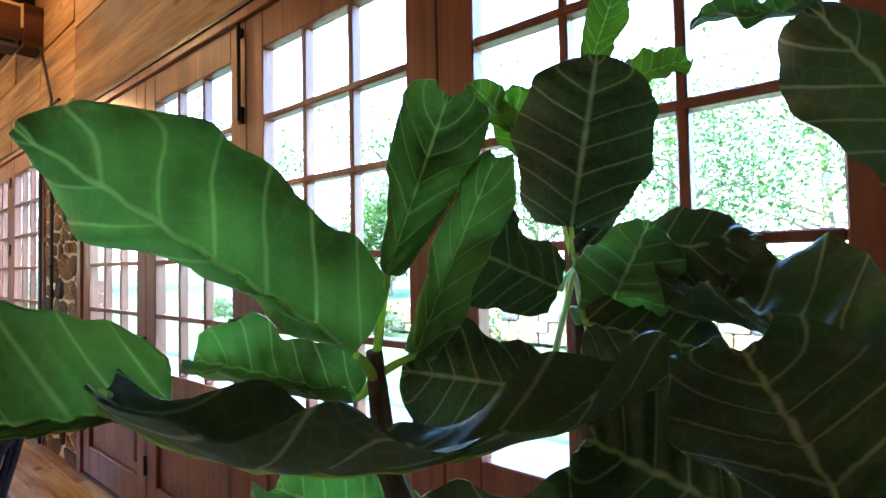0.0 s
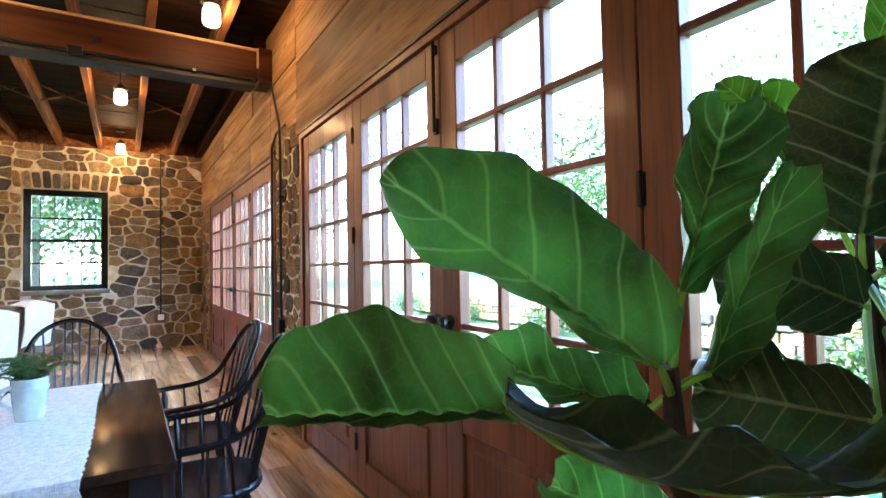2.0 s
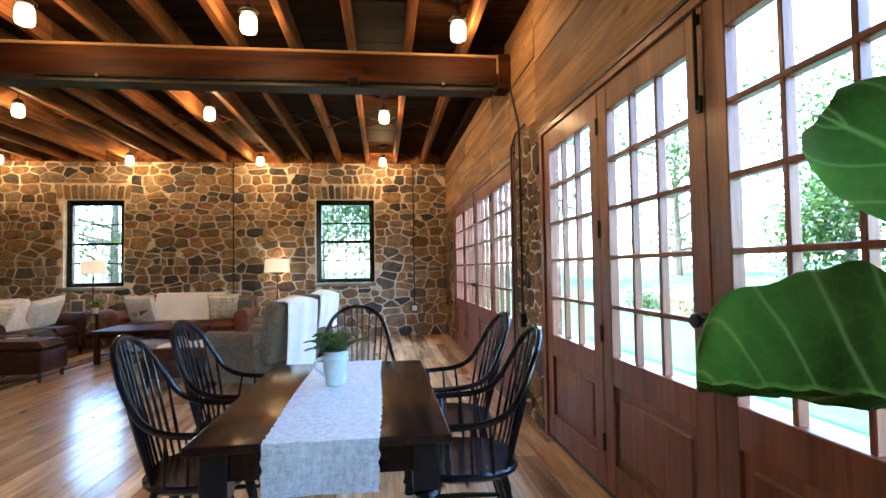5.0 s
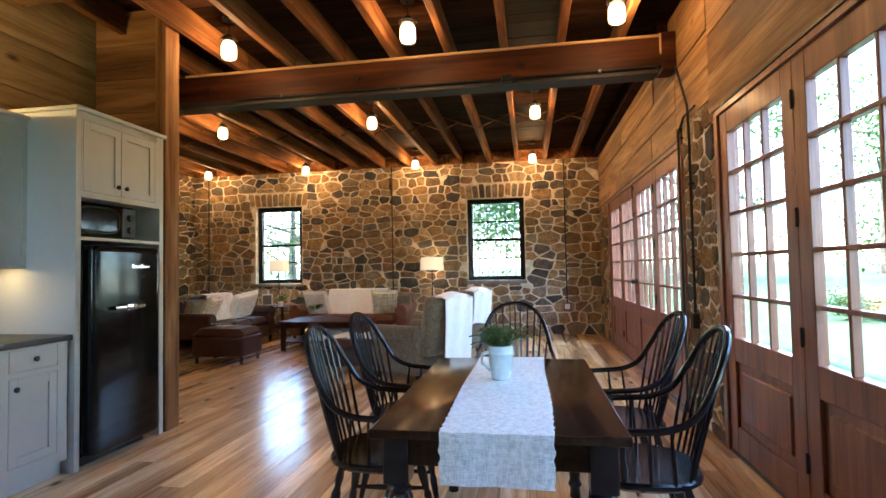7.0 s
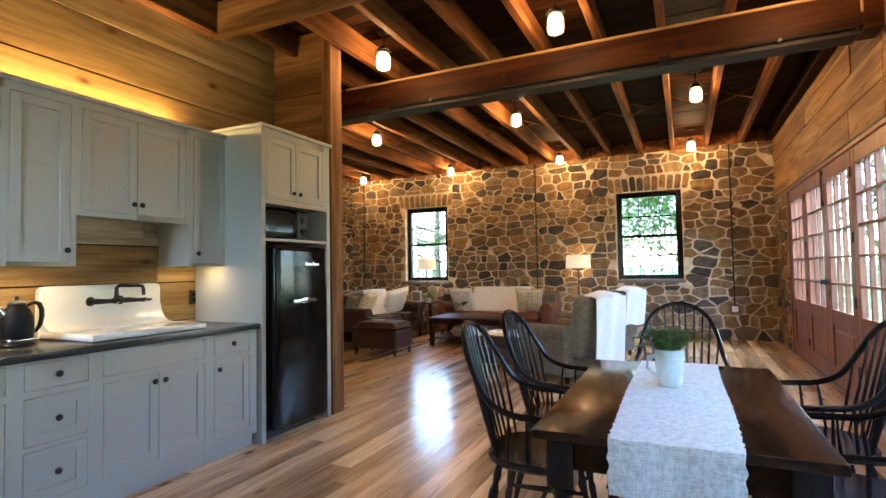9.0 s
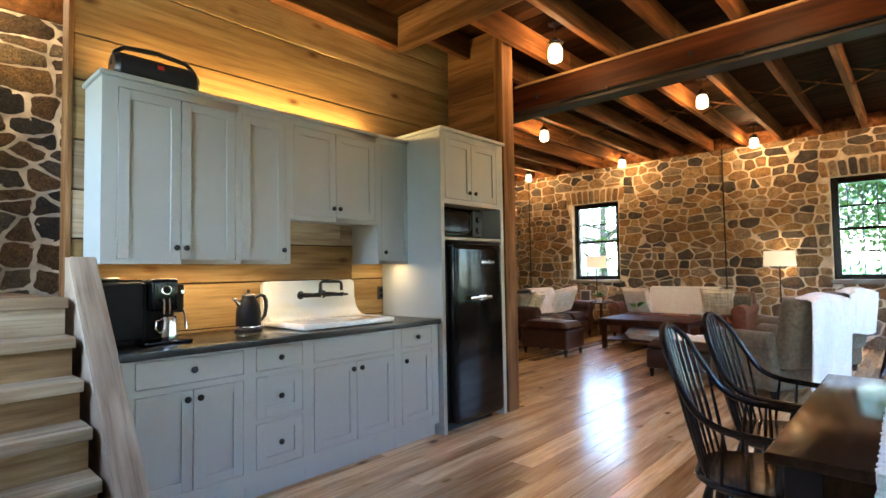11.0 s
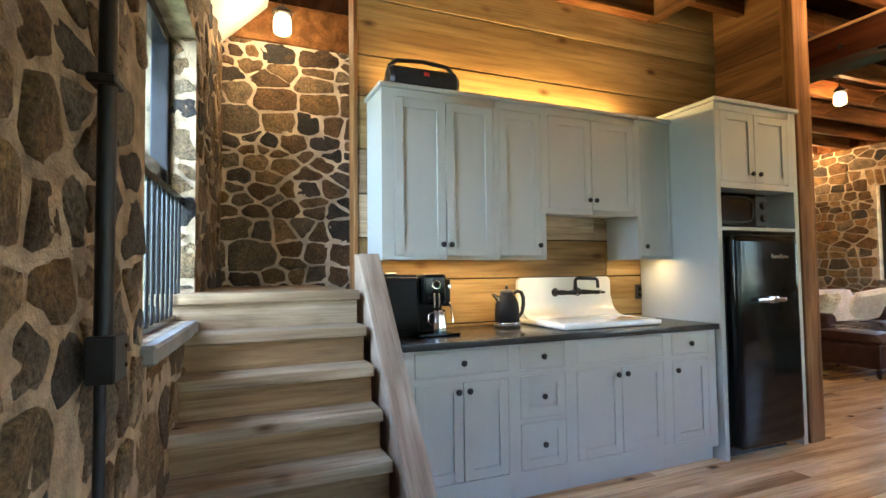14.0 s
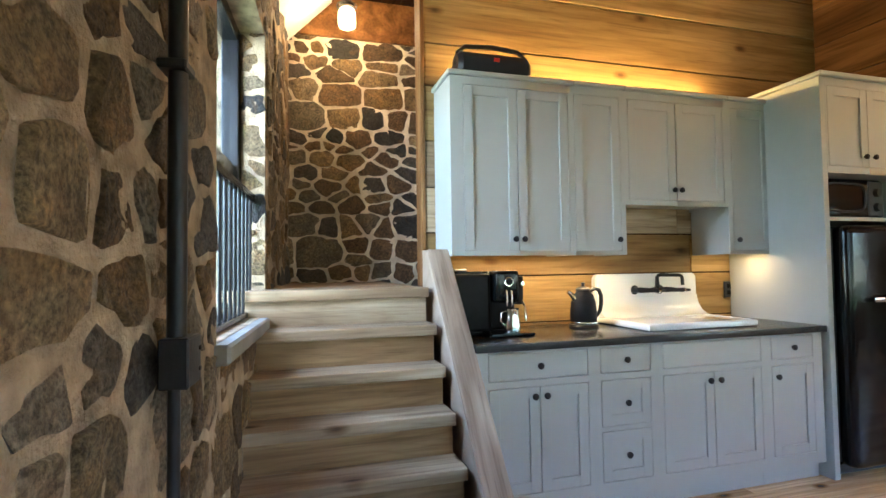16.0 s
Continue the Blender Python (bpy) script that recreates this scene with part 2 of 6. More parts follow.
def weave(name, c1, c2, scale=180, rough=0.9):
    m, n, l, p = nodes_of(name)
    tc = n.new("ShaderNodeTexCoord")
    outs = []
    for a in (0, 1, 2):
        mp = n.new("ShaderNodeMapping")
        s = [scale * 0.1] * 3
        s[a] = scale
        mp.inputs["Scale"].default_value = s
        l.new(tc.outputs["Object"], mp.inputs["Vector"])
        no = n.new("ShaderNodeTexNoise")
        no.inputs["Scale"].default_value, no.inputs["Detail"].default_value = 1.0, 3
        l.new(mp.outputs[0], no.inputs["Vector"])
        outs.append(no.outputs["Fac"])
    mu = n.new("ShaderNodeMath")
    mu.operation = 'ADD'
    l.new(outs[0], mu.inputs[0])
    l.new(outs[1], mu.inputs[1])
    mu2 = n.new("ShaderNodeMath")
    mu2.operation = 'ADD'
    l.new(mu.outputs[0], mu2.inputs[0])
    l.new(outs[2], mu2.inputs[1])
    half = n.new("ShaderNodeMath")
    half.operation = 'MULTIPLY'
    half.inputs[1].default_value = 0.333
    l.new(mu2.outputs[0], half.inputs[0])
    r = ramp_of(n, [(0.39, c1), (0.56, c2)])
    l.new(half.outputs[0], r.inputs[0])
    l.new(r.outputs[0], p.inputs["Base Color"])
    p.inputs["Roughness"].default_value = rough
    p.inputs["Sheen Weight"].default_value = 0.3
    bp = n.new("ShaderNodeBump")
    bp.inputs["Strength"].default_value, bp.inputs["Distance"].default_value = 0.5, 0.004
    l.new(half.outputs[0], bp.inputs["Height"])
    l.new(bp.outputs[0], p.inputs["Normal"])
    return m


FLOORWOOD = wood("floor_oak", (0.44, 0.275, 0.125), (0.68, 0.485, 0.275), (0.8, 0.63, 0.4), 0, 0.2, 0.9, 1.0, 0.3, 0.06, 0.42, "Position", True)
BARNWOOD = wood("barn_board", (0.23, 0.138, 0.05), (0.34, 0.22, 0.087), (0.43, 0.295, 0.13), 0, 0.6, 0.7, 0.8, 0.0, 0.3, 0.24, "Position")
HEADWOOD = wood("header_board", (0.16, 0.08, 0.028), (0.33, 0.185, 0.072), (0.47, 0.3, 0.135), 0, 0.6, 0.7, 0.7, 0.0, 0.3, 0.4, "Position")
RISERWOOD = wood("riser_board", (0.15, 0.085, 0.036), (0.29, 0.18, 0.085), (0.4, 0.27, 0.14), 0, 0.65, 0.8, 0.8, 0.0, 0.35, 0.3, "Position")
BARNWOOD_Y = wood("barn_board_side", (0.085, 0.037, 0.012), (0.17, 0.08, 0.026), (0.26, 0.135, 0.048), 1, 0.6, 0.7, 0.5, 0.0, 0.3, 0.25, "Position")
TRIMWOOD = wood("trimmer_wood", (0.07, 0.034, 0.013), (0.145, 0.074, 0.029), (0.22, 0.12, 0.052), 1, 0.7, 0.8, 0.2, 0.0, 0.5, 0.1, "Position")
GREYBARN = wood("weathered_board", (0.24, 0.165, 0.098), (0.375, 0.28, 0.18), (0.485, 0.39, 0.27), 0, 0.7, 0.8, 0.9, 0.0, 0.35, 0.45, "Position")
GREYBARN_Y = wood("weathered_rail_wood", (0.22, 0.15, 0.1), (0.38, 0.285, 0.205), (0.5, 0.4, 0.3), (1, 2), 0.7, 0.8, 0.1, 0.0, 0.4, 0.1, "Position")
POSTWOOD = wood("post_wood", (0.1, 0.042, 0.014), (0.21, 0.1, 0.036), (0.32, 0.17, 0.07), 2, 0.65, 0.8, 0.2, 0.0, 0.5, 0.1, "Position")
BEAMWOOD = wood("beam_wood", (0.014, 0.004, 0.0015), (0.038, 0.0105, 0.0036), (0.085, 0.026, 0.008), 1, 0.55, 0.5, 0.6, 0.0, 0.4, 0.2, "Position")
JOISTWOOD = wood("joist_wood", (0.075, 0.029, 0.009), (0.19, 0.08, 0.026), (0.33, 0.16, 0.058), 0, 0.6, 0.8, 0.5, 0.0, 0.4, 0.4, "Position")
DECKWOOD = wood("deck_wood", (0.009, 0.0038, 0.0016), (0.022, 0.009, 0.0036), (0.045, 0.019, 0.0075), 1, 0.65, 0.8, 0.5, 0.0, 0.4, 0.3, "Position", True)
for board, gloss in ((DECKWOOD, 0.04), (JOISTWOOD, 0.12), (TRIMWOOD, 0.12), (POSTWOOD, 0.15), (BEAMWOOD, 0.16), (BARNWOOD, 0.25), (HEADWOOD, 0.25), (RISERWOOD, 0.25), (BARNWOOD_Y, 0.2), (GREYBARN, 0.25)):
    board.node_tree.nodes["Principled BSDF"].inputs["Specular IOR Level"].default_value = gloss
DOORWOOD = wood("door_mahogany", (0.14, 0.038, 0.015), (0.215, 0.065, 0.026), (0.285, 0.096, 0.042), 2, 0.42, 0.8, 0.1, 0.15, 0.12, 0.12)
TABLEWOOD = wood("dark_table_wood", (0.013, 0.007, 0.005), (0.024, 0.012, 0.008), (0.04, 0.02, 0.012), 0, 0.08, 0.7, 0.2, 0.0, 0.012, 0.1)
BROWNWOOD = wood("red_brown_wood", (0.025, 0.008, 0.005), (0.045, 0.015, 0.008), (0.07, 0.025, 0.012), 0, 0.55, 0.7, 0.2, 0.0, 0.1, 0.1)
BROWNWOOD.node_tree.nodes["Principled BSDF"].inputs["Specular IOR Level"].default_value = 0.2
TABLEWOOD.node_tree.nodes["Principled BSDF"].inputs["Specular IOR Level"].default_value = 0.3
MORTAR = plain("mortar", (0.72, 0.64, 0.5), 0.9, 0, 0.28, 7, 0.8, 40)
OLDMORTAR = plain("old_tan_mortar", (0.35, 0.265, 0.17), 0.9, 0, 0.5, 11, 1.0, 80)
STONE = stone("field_stone")
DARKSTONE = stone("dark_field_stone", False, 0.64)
STONE_FAR = stone("field_stone_joined", True)
BLACK = plain("black_painted_wood", (0.009, 0.009, 0.0105), 0.22, 0, 0.25, 9, 0.03, 80, 0.1, 0.0, 0.4)
IRON = plain("black_iron", (0.014, 0.014, 0.015), 0.42, 0.3, 0.3, 20, 0.1, 90)
STEEL = plain("dark_steel", (0.016, 0.012, 0.011), 0.6, 0.0, 0.3, 10, 0.15, 40)
CHROME = plain("chrome", (0.75, 0.75, 0.76), 0.12, 1.0, 0.05)
SAGE = plain("sage_grey_paint", (0.43, 0.437, 0.405), 0.42, 0, 0.03, 3, 0.04, 120)
COUNTER = plain("dark_counter_stone", (0.03, 0.029, 0.027), 0.22, 0, 0.45, 160, 0.02, 200, spec=0.32)
ENAMEL = plain("white_enamel", (0.82, 0.82, 0.8), 0.12, 0, 0.03, 4, 0, 60, 0.5)
GLOSSBLACK = plain("gloss_black_enamel", (0.005, 0.0055, 0.0055), 0.09, 0, 0.1, 5, 0, 60, 0.0, 0.0, 0.24)
MATTEBLACK = plain("matte_black_plastic", (0.008, 0.008, 0.009), 0.5, 0, 0.2, 30, 0.05, 200, spec=0.18)
BLACKPLASTIC = plain("black_plastic", (0.013, 0.013, 0.014), 0.35, 0, 0.2, 30, 0.05, 200)
MESHCLOTH = plain("black_mesh_cloth", (0.016, 0.016, 0.017), 0.8, 0, 0.4, 400, 0.4, 500)
LEATHER = plain("oxblood_leather", (0.04, 0.014, 0.01), 0.35, 0, 0.4, 12, 0.25, 120, 0.1)
TANLEATHER = plain("tan_leather", (0.15, 0.05, 0.022), 0.4, 0, 0.35, 12, 0.2, 120, 0.1)
GREENCLOTH = plain("olive_upholstery", (0.15, 0.125, 0.072), 0.85, 0, 0.35, 30, 0.4, 220, 0, 0.3)
CREAM = weave("cream_throw", (0.62, 0.58, 0.51), (0.84, 0.81, 0.75), 120)
WHITECLOTH = weave("white_throw", (0.83, 0.82, 0.8), (0.92, 0.92, 0.9), 120)
LINEN = weave("linen_runner", (0.52, 0.52, 0.5), (0.86, 0.85, 0.82), 420)
PATTERN = weave("patterned_cushion_cloth", (0.4, 0.33, 0.17), (0.8, 0.72, 0.52), 45)
BLUECLOTH = weave("blue_grey_blanket", (0.5, 0.54, 0.57), (0.76, 0.79, 0.8), 90)
POTWHITE = plain("pale_glazed_pot", (0.6, 0.66, 0.66), 0.25, 0, 0.12, 18, 0.05, 40, 0.4)
GLASS = pane_glass("window_glass", (0.93, 0.96, 0.95))
JAR = pane_glass("jar_glass", (0.96, 0.95, 0.92))
BULB = emitting("bulb_glow", (1.0, 0.6, 0.24), 0.32)
SHADE = emitting("lamp_shade_linen", (1.0, 0.8, 0.52), 0.02)
STRIP = emitting("light_strip", (1.0, 0.6, 0.2), 0.36)
PLASTER = plain("white_plaster", (0.75, 0.72, 0.66), 0.8, 0, 0.06, 6, 0.15, 60)
GRASS = plain("lawn", (0.04, 0.085, 0.022), 0.9, 0, 0.4, 3, 0.6, 60)
PAVING = plain("paving_stone", (0.2, 0.19, 0.17), 0.85, 0, 0.25, 4, 0.4, 30)
BARK = plain("bark", (0.11, 0.08, 0.055), 0.9, 0, 0.4, 12, 0.8, 25)
FOLIAGE = leafy("tree_foliage", (0.034, 0.062, 0.022), 0.5, 0.4)
FERN = leafy("fern_leaf", (0.05, 0.13, 0.03), 0.45, 0.3)
FIGLEAF = leafy("fig_leaf", (0.15, 0.235, 0.11), 0.33, 0.52, 0.55, True)
# fig leaf colour darkened to hold the shade on leaves turned from the doors
FIGSHADED = leafy("shaded_fig_leaf", (0.06, 0.118, 0.055), 0.4, 0.24, 0.4, True)
FIGYOUNG = leafy("young_fig_leaf", (0.17, 0.24, 0.06), 0.4, 0.5, 0.3, True)
FIGVEIN = leafy("leaf_vein", (0.34, 0.42, 0.24), 0.5, 0.5, 0.15)
FIGSTEM = plain("fig_stem", (0.07, 0.05, 0.03), 0.8, 0, 0.4, 40, 0.4, 90)
RED = plain("red_badge", (0.6, 0.03, 0.02), 0.4)
SOIL = plain("soil", (0.03, 0.02, 0.013), 0.95, 0, 0.4, 60, 0.8, 90)
PALEWOOD = wood("pale_edge_wood", (0.3, 0.17, 0.07), (0.42, 0.26, 0.11), (0.5, 0.34, 0.16), 1, 0.6, 1, 0.1, 0, 0.2, 0.1, "Position")


# ---- mesh helpers ----
def part(name, bm, material, parent=None, label="", smooth=35):
    me = bpy.data.meshes.new(name)
    bm.normal_update()
    bm.to_mesh(me)
    bm.free()
    me.materials.append(material)
    if smooth:
        me.shade_smooth()
        me.set_sharp_from_angle(angle=radians(smooth))
    ob = new(name, me)
    if parent:
        ob.parent = parent
    if label:
        ob["label"] = label
    return ob


def thing(name, label, category, group="", kind="", m=None):
    ob = new(name)
    ob.empty_display_size = 0.1
    if m is not None:
        ob.matrix_world = m
    return tagged(ob, label, category, group, kind)


def box(x0, y0, z0, x1, y1, z1, bev=0.0, seg=1, bm=None):
    bm = bm or bmesh.new()
    x0, x1, y0, y1, z0, z1 = min(x0, x1), max(x0, x1), min(y0, y1), max(y0, y1), min(z0, z1), max(z0, z1)
    v = [bm.verts.new(c) for c in ((x0, y0, z0), (x1, y0, z0), (x1, y1, z0), (x0, y1, z0), (x0, y0, z1), (x1, y0, z1), (x1, y1, z1), (x0, y1, z1))]
    f = [bm.faces.new([v[i] for i in q]) for q in ((3, 2, 1, 0), (4, 5, 6, 7), (0, 1, 5, 4), (1, 2, 6, 5), (2, 3, 7, 6), (3, 0, 4, 7))]
    if bev:
        edges = list({e for q in f for e in q.edges})
        bmesh.ops.bevel(bm, geom=edges, offset=bev, segments=seg, affect='EDGES', clamp_overlap=True, profile=0.6)
    return bm


def tube(pts, r, seg=8, bm=None, caps=True):
    bm = bm or bmesh.new()
    pts = [Vector(p) for p in pts]
    rs = r if isinstance(r, (list, tuple)) else [r] * len(pts)
    rings, ref = [], None
    for i, p in enumerate(pts):
        d = (pts[min(i + 1, len(pts) - 1)] - pts[max(i - 1, 0)]).normalized()
        if ref is None:
            ref = d.orthogonal().normalized()
        ref = (ref - d * ref.dot(d)).normalized()
        o = d.cross(ref)
        rings.append([bm.verts.new(p + rs[i] * (math.cos(a) * ref + math.sin(a) * o)) for a in (2 * math.pi * k / seg for k in range(seg))])
    for a, b in zip(rings, rings[1:]):
        for k in range(seg):
            bm.faces.new((a[k], a[(k + 1) % seg], b[(k + 1) % seg], b[k]))
    if caps:
        bm.faces.new(rings[0][::-1])
        bm.faces.new(rings[-1])
    return bm


def lathe(prof, seg=20, at=(0, 0, 0), bm=None, caps=True):
    bm = bm or bmesh.new()
    rings = [[bm.verts.new((at[0] + r * math.cos(a), at[1] + r * math.sin(a), at[2] + z)) for a in (2 * math.pi * k / seg for k in range(seg))] for r, z in prof]
    for a, b in zip(rings, rings[1:]):
        for k in range(seg):
            bm.faces.new((a[k], a[(k + 1) % seg], b[(k + 1) % seg], b[k]))
    if caps:
        bm.faces.new(rings[0][::-1])
        bm.faces.new(rings[-1])
    return bm


def sheet(fn, nu, nv, thick=0.004, bm=None):
    """A thin sheet with real thickness from fn(u, v), u and v from 0 to 1."""
    bm = bm or bmesh.new()
    P = [[Vector(fn(i / nu, j / nv)) for j in range(nv + 1)] for i in range(nu + 1)]
    top, bot = [], []
    for i in range(nu + 1):
        tr, br = [], []
        for j in range(nv + 1):
            du = P[min(i + 1, nu)][j] - P[max(i - 1, 0)][j]
            dv = P[i][min(j + 1, nv)] - P[i][max(j - 1, 0)]
            nn = du.cross(dv)
            nn = nn.normalized() if nn.length > 1e-9 else Vector((0, 0, 1))
            tr.append(bm.verts.new(P[i][j] + nn * thick / 2))
            br.append(bm.verts.new(P[i][j] - nn * thick / 2))
        top.append(tr)
        bot.append(br)
    for i in range(nu):
        for j in range(nv):
            bm.faces.new((top[i][j], top[i + 1][j], top[i + 1][j + 1], top[i][j + 1]))
            bm.faces.new((bot[i][j], bot[i][j + 1], bot[i + 1][j + 1], bot[i + 1][j]))
    rim = [(i, 0) for i in range(nu)] + [(nu, j) for j in range(nv)] + [(i, nv) for i in range(nu, 0, -1)] + [(0, j) for j in range(nv, 0, -1)]
    for a, b in zip(rim, rim[1:] + rim[:1]):
        bm.faces.new((top[b[0]][b[1]], top[a[0]][a[1]], bot[a[0]][a[1]], bot[b[0]][b[1]]))
    return bm


def cushion(w, d, h, at=(0, 0, 0), puff=0.35, n=10, bm=None):
    """A soft, rounded pad w by d by h about a middle."""
    bm = bm or bmesh.new()
    rings = []

    def pt(u, v, s):
        ex, ey = 1 - abs(u) ** 4, 1 - abs(v) ** 4
        t = (max(ex, 0) * max(ey, 0)) ** 0.4
        edge = 1 - 0.06 * (1 - abs(u) ** 2) * abs(v) ** 6 - 0.06 * (1 - abs(v) ** 2) * abs(u) ** 6
        return Vector((at[0] + u * w / 2 * edge, at[1] + v * d / 2 * edge, at[2] + s * h / 2 * ((1 - puff) * min(1, t * 2.2) + puff * t)))
    top = [[bm.verts.new(pt(-1 + 2 * i / n, -1 + 2 * j / n, 1)) for j in range(n + 1)] for i in range(n + 1)]
    bot = [[top[i][j] if i in (0, n) or j in (0, n) else bm.verts.new(pt(-1 + 2 * i / n, -1 + 2 * j / n, -1)) for j in range(n + 1)] for i in range(n + 1)]
    for i in range(n):
        for j in range(n):
            bm.faces.new((top[i][j], top[i + 1][j], top[i + 1][j + 1], top[i][j + 1]))
            q = (bot[i][j], bot[i][j + 1], bot[i + 1][j + 1], bot[i + 1][j])
            if len(set(q)) == 4:
                bm.faces.new(q)
    return bm


def setting(name, bm, material, label, category, smooth=0):
    return tagged(part(name, bm, material, None, "", smooth), label, category, "", "structure")


# ---- structure ----
NORTH, WEST, SOUTH, KITCHEN = 2.0, -9.9, -6.57, -3.09
CEIL, DECK = 3.40, 3.62
EAST = Matrix(((-0.0822, 0.9966, 0, 0.72), (-0.9966, -0.0822, 0, -1.25), (0, 0, 1, 0), (0, 0, 0, 1)))
# local axes of a stone wall: x along it, y into the wall, z up


def wall_grid(u0, u1, z0, z1, thick, holes, m=None):
    bm = bmesh.new()
    us = sorted({u0, u1, *[h[0] for h in holes], *[h[2] for h in holes]})
    zs = sorted({z0, z1, *[h[1] for h in holes], *[h[3] for h in holes]})
    us, zs = [u for u in us if u0 <= u <= u1], [z for z in zs if z0 <= z <= z1]
    for a, b in zip(us, us[1:]):
        for c, d in zip(zs, zs[1:]):
            mu, mz = (a + b) / 2, (c + d) / 2
            if not any(h[0] < mu < h[2] and h[1] < mz < h[3] for h in holes):
                box(a, 0, c, b, thick, d, bm=bm)
    return bm


def clip(poly, px, pz, nx, nz):
    out = []
    for i, a in enumerate(poly):
        b = poly[(i + 1) % len(poly)]
        da, db = (a[0] - px) * nx + (a[1] - pz) * nz, (b[0] - px) * nx + (b[1] - pz) * nz
        if da <= 0:
            out.append(a)
        if (da < 0) != (db < 0) and da != db:
            k = da / (da - db)
            out.append((a[0] + k * (b[0] - a[0]), a[1] + k * (b[1] - a[1])))
    return out


def rubble(u0, u1, z0, z1, holes, wide, tall, rng, joint=0.013):
    """Outlines of rubble stones that fill a rectangle round its holes."""
    k = wide / tall
    seeds = []
    z = z0
    while z < z1:
        h = tall * rng.choice((0.55, 0.75, 0.9, 1.1, 1.3, 1.5))
        u = u0 - rng.uniform(0, wide)
        while u < u1:
            w = wide * rng.choice((0.5, 0.7, 0.9, 1.1, 1.4, 1.75)) * (0.75 + 0.25 * h / tall)
            mu, mz = u + w / 2, z + h / 2 + rng.uniform(-0.2, 0.2) * tall
            r = 0.5 * min(w, h * k) * rng.uniform(0.75, 1.2)
            if w > wide * 0.8 and h > tall and rng.random() < 0.3:
                for part_ in (-0.26, 0.26):
                    seeds.append((mu + rng.uniform(-0.15, 0.15) * w, mz + part_ * h, r * 0.6))
            else:
                seeds.append((mu, mz, r))
            u += w
        z += h
    seeds = [q for q in seeds if u0 - 0.05 < q[0] < u1 + 0.05 and z0 - 0.05 < q[1] < z1 + 0.05]
    polys = []
    for u, z, r in seeds:
        if any(h[0] < u < h[2] and h[1] < z < h[3] for h in holes):
            continue
        near = [s for s in seeds if s != (u, z, r) and abs(s[0] - u) < 2.2 * wide and abs(s[1] - z) < 2.6 * tall]
        poly = [(max(u0, u - wide * 1.3), max(z0, z - tall * 1.5)), (min(u1, u + wide * 1.3), max(z0, z - tall * 1.5)),
                (min(u1, u + wide * 1.3), min(z1, z + tall * 1.5)), (max(u0, u - wide * 1.3), min(z1, z + tall * 1.5))]
        for a, b, c in near:
            du, dz = a - u, (b - z) * k
            d = math.hypot(du, dz)
            off = (d * d + r * r - c * c) / (2 * d) - joint
            nx, nz = du / d, dz / d
            poly = clip(poly, u + nx * off, z + nz * off / k, nx, nz * k)
            if len(poly) < 3:
                break
        for h in holes:
            if len(poly) < 3:
                break
            gaps = [(h[0] - u, (h[0] - joint, 0, 1, 0)), (u - h[2], (h[2] + joint, 0, -1, 0)), (h[1] - z, (0, h[1] - joint, 0, 1)), (z - h[3], (0, h[3] + joint, 0, -1))]
            poly = clip(poly, *max(gaps)[1])
        if len(poly) < 3:
            continue
        cu, cz = sum(p[0] for p in poly) / len(poly), sum(p[1] for p in poly) / len(poly)
        poly = [p for p, q in zip(poly, poly[1:] + poly[:1]) if math.hypot(p[0] - q[0], p[1] - q[1]) > 0.012]
        if len(poly) < 3:
            continue
        size = max(p[0] for p in poly) - min(p[0] for p in poly)
        if size < 0.05 or max(p[1] for p in poly) - min(p[1] for p in poly) < 0.035:
            continue
        cut = []
        for i, a in enumerate(poly):
            b = poly[(i + 1) % len(poly)]
            ln = math.hypot(b[0] - a[0], b[1] - a[1])
            s, jit = min(0.26, rng.uniform(0.008, 0.026) / ln), min(0.008, 0.07 * ln)
            for f in ((s, 0.5, 1 - s) if ln > 0.09 else (s, 1 - s)):
                cut.append((a[0] + f * (b[0] - a[0]) + rng.uniform(-jit, jit), a[1] + f * (b[1] - a[1]) + rng.uniform(-jit, jit)))
        polys.append((cu, cz, cut))
    return polys


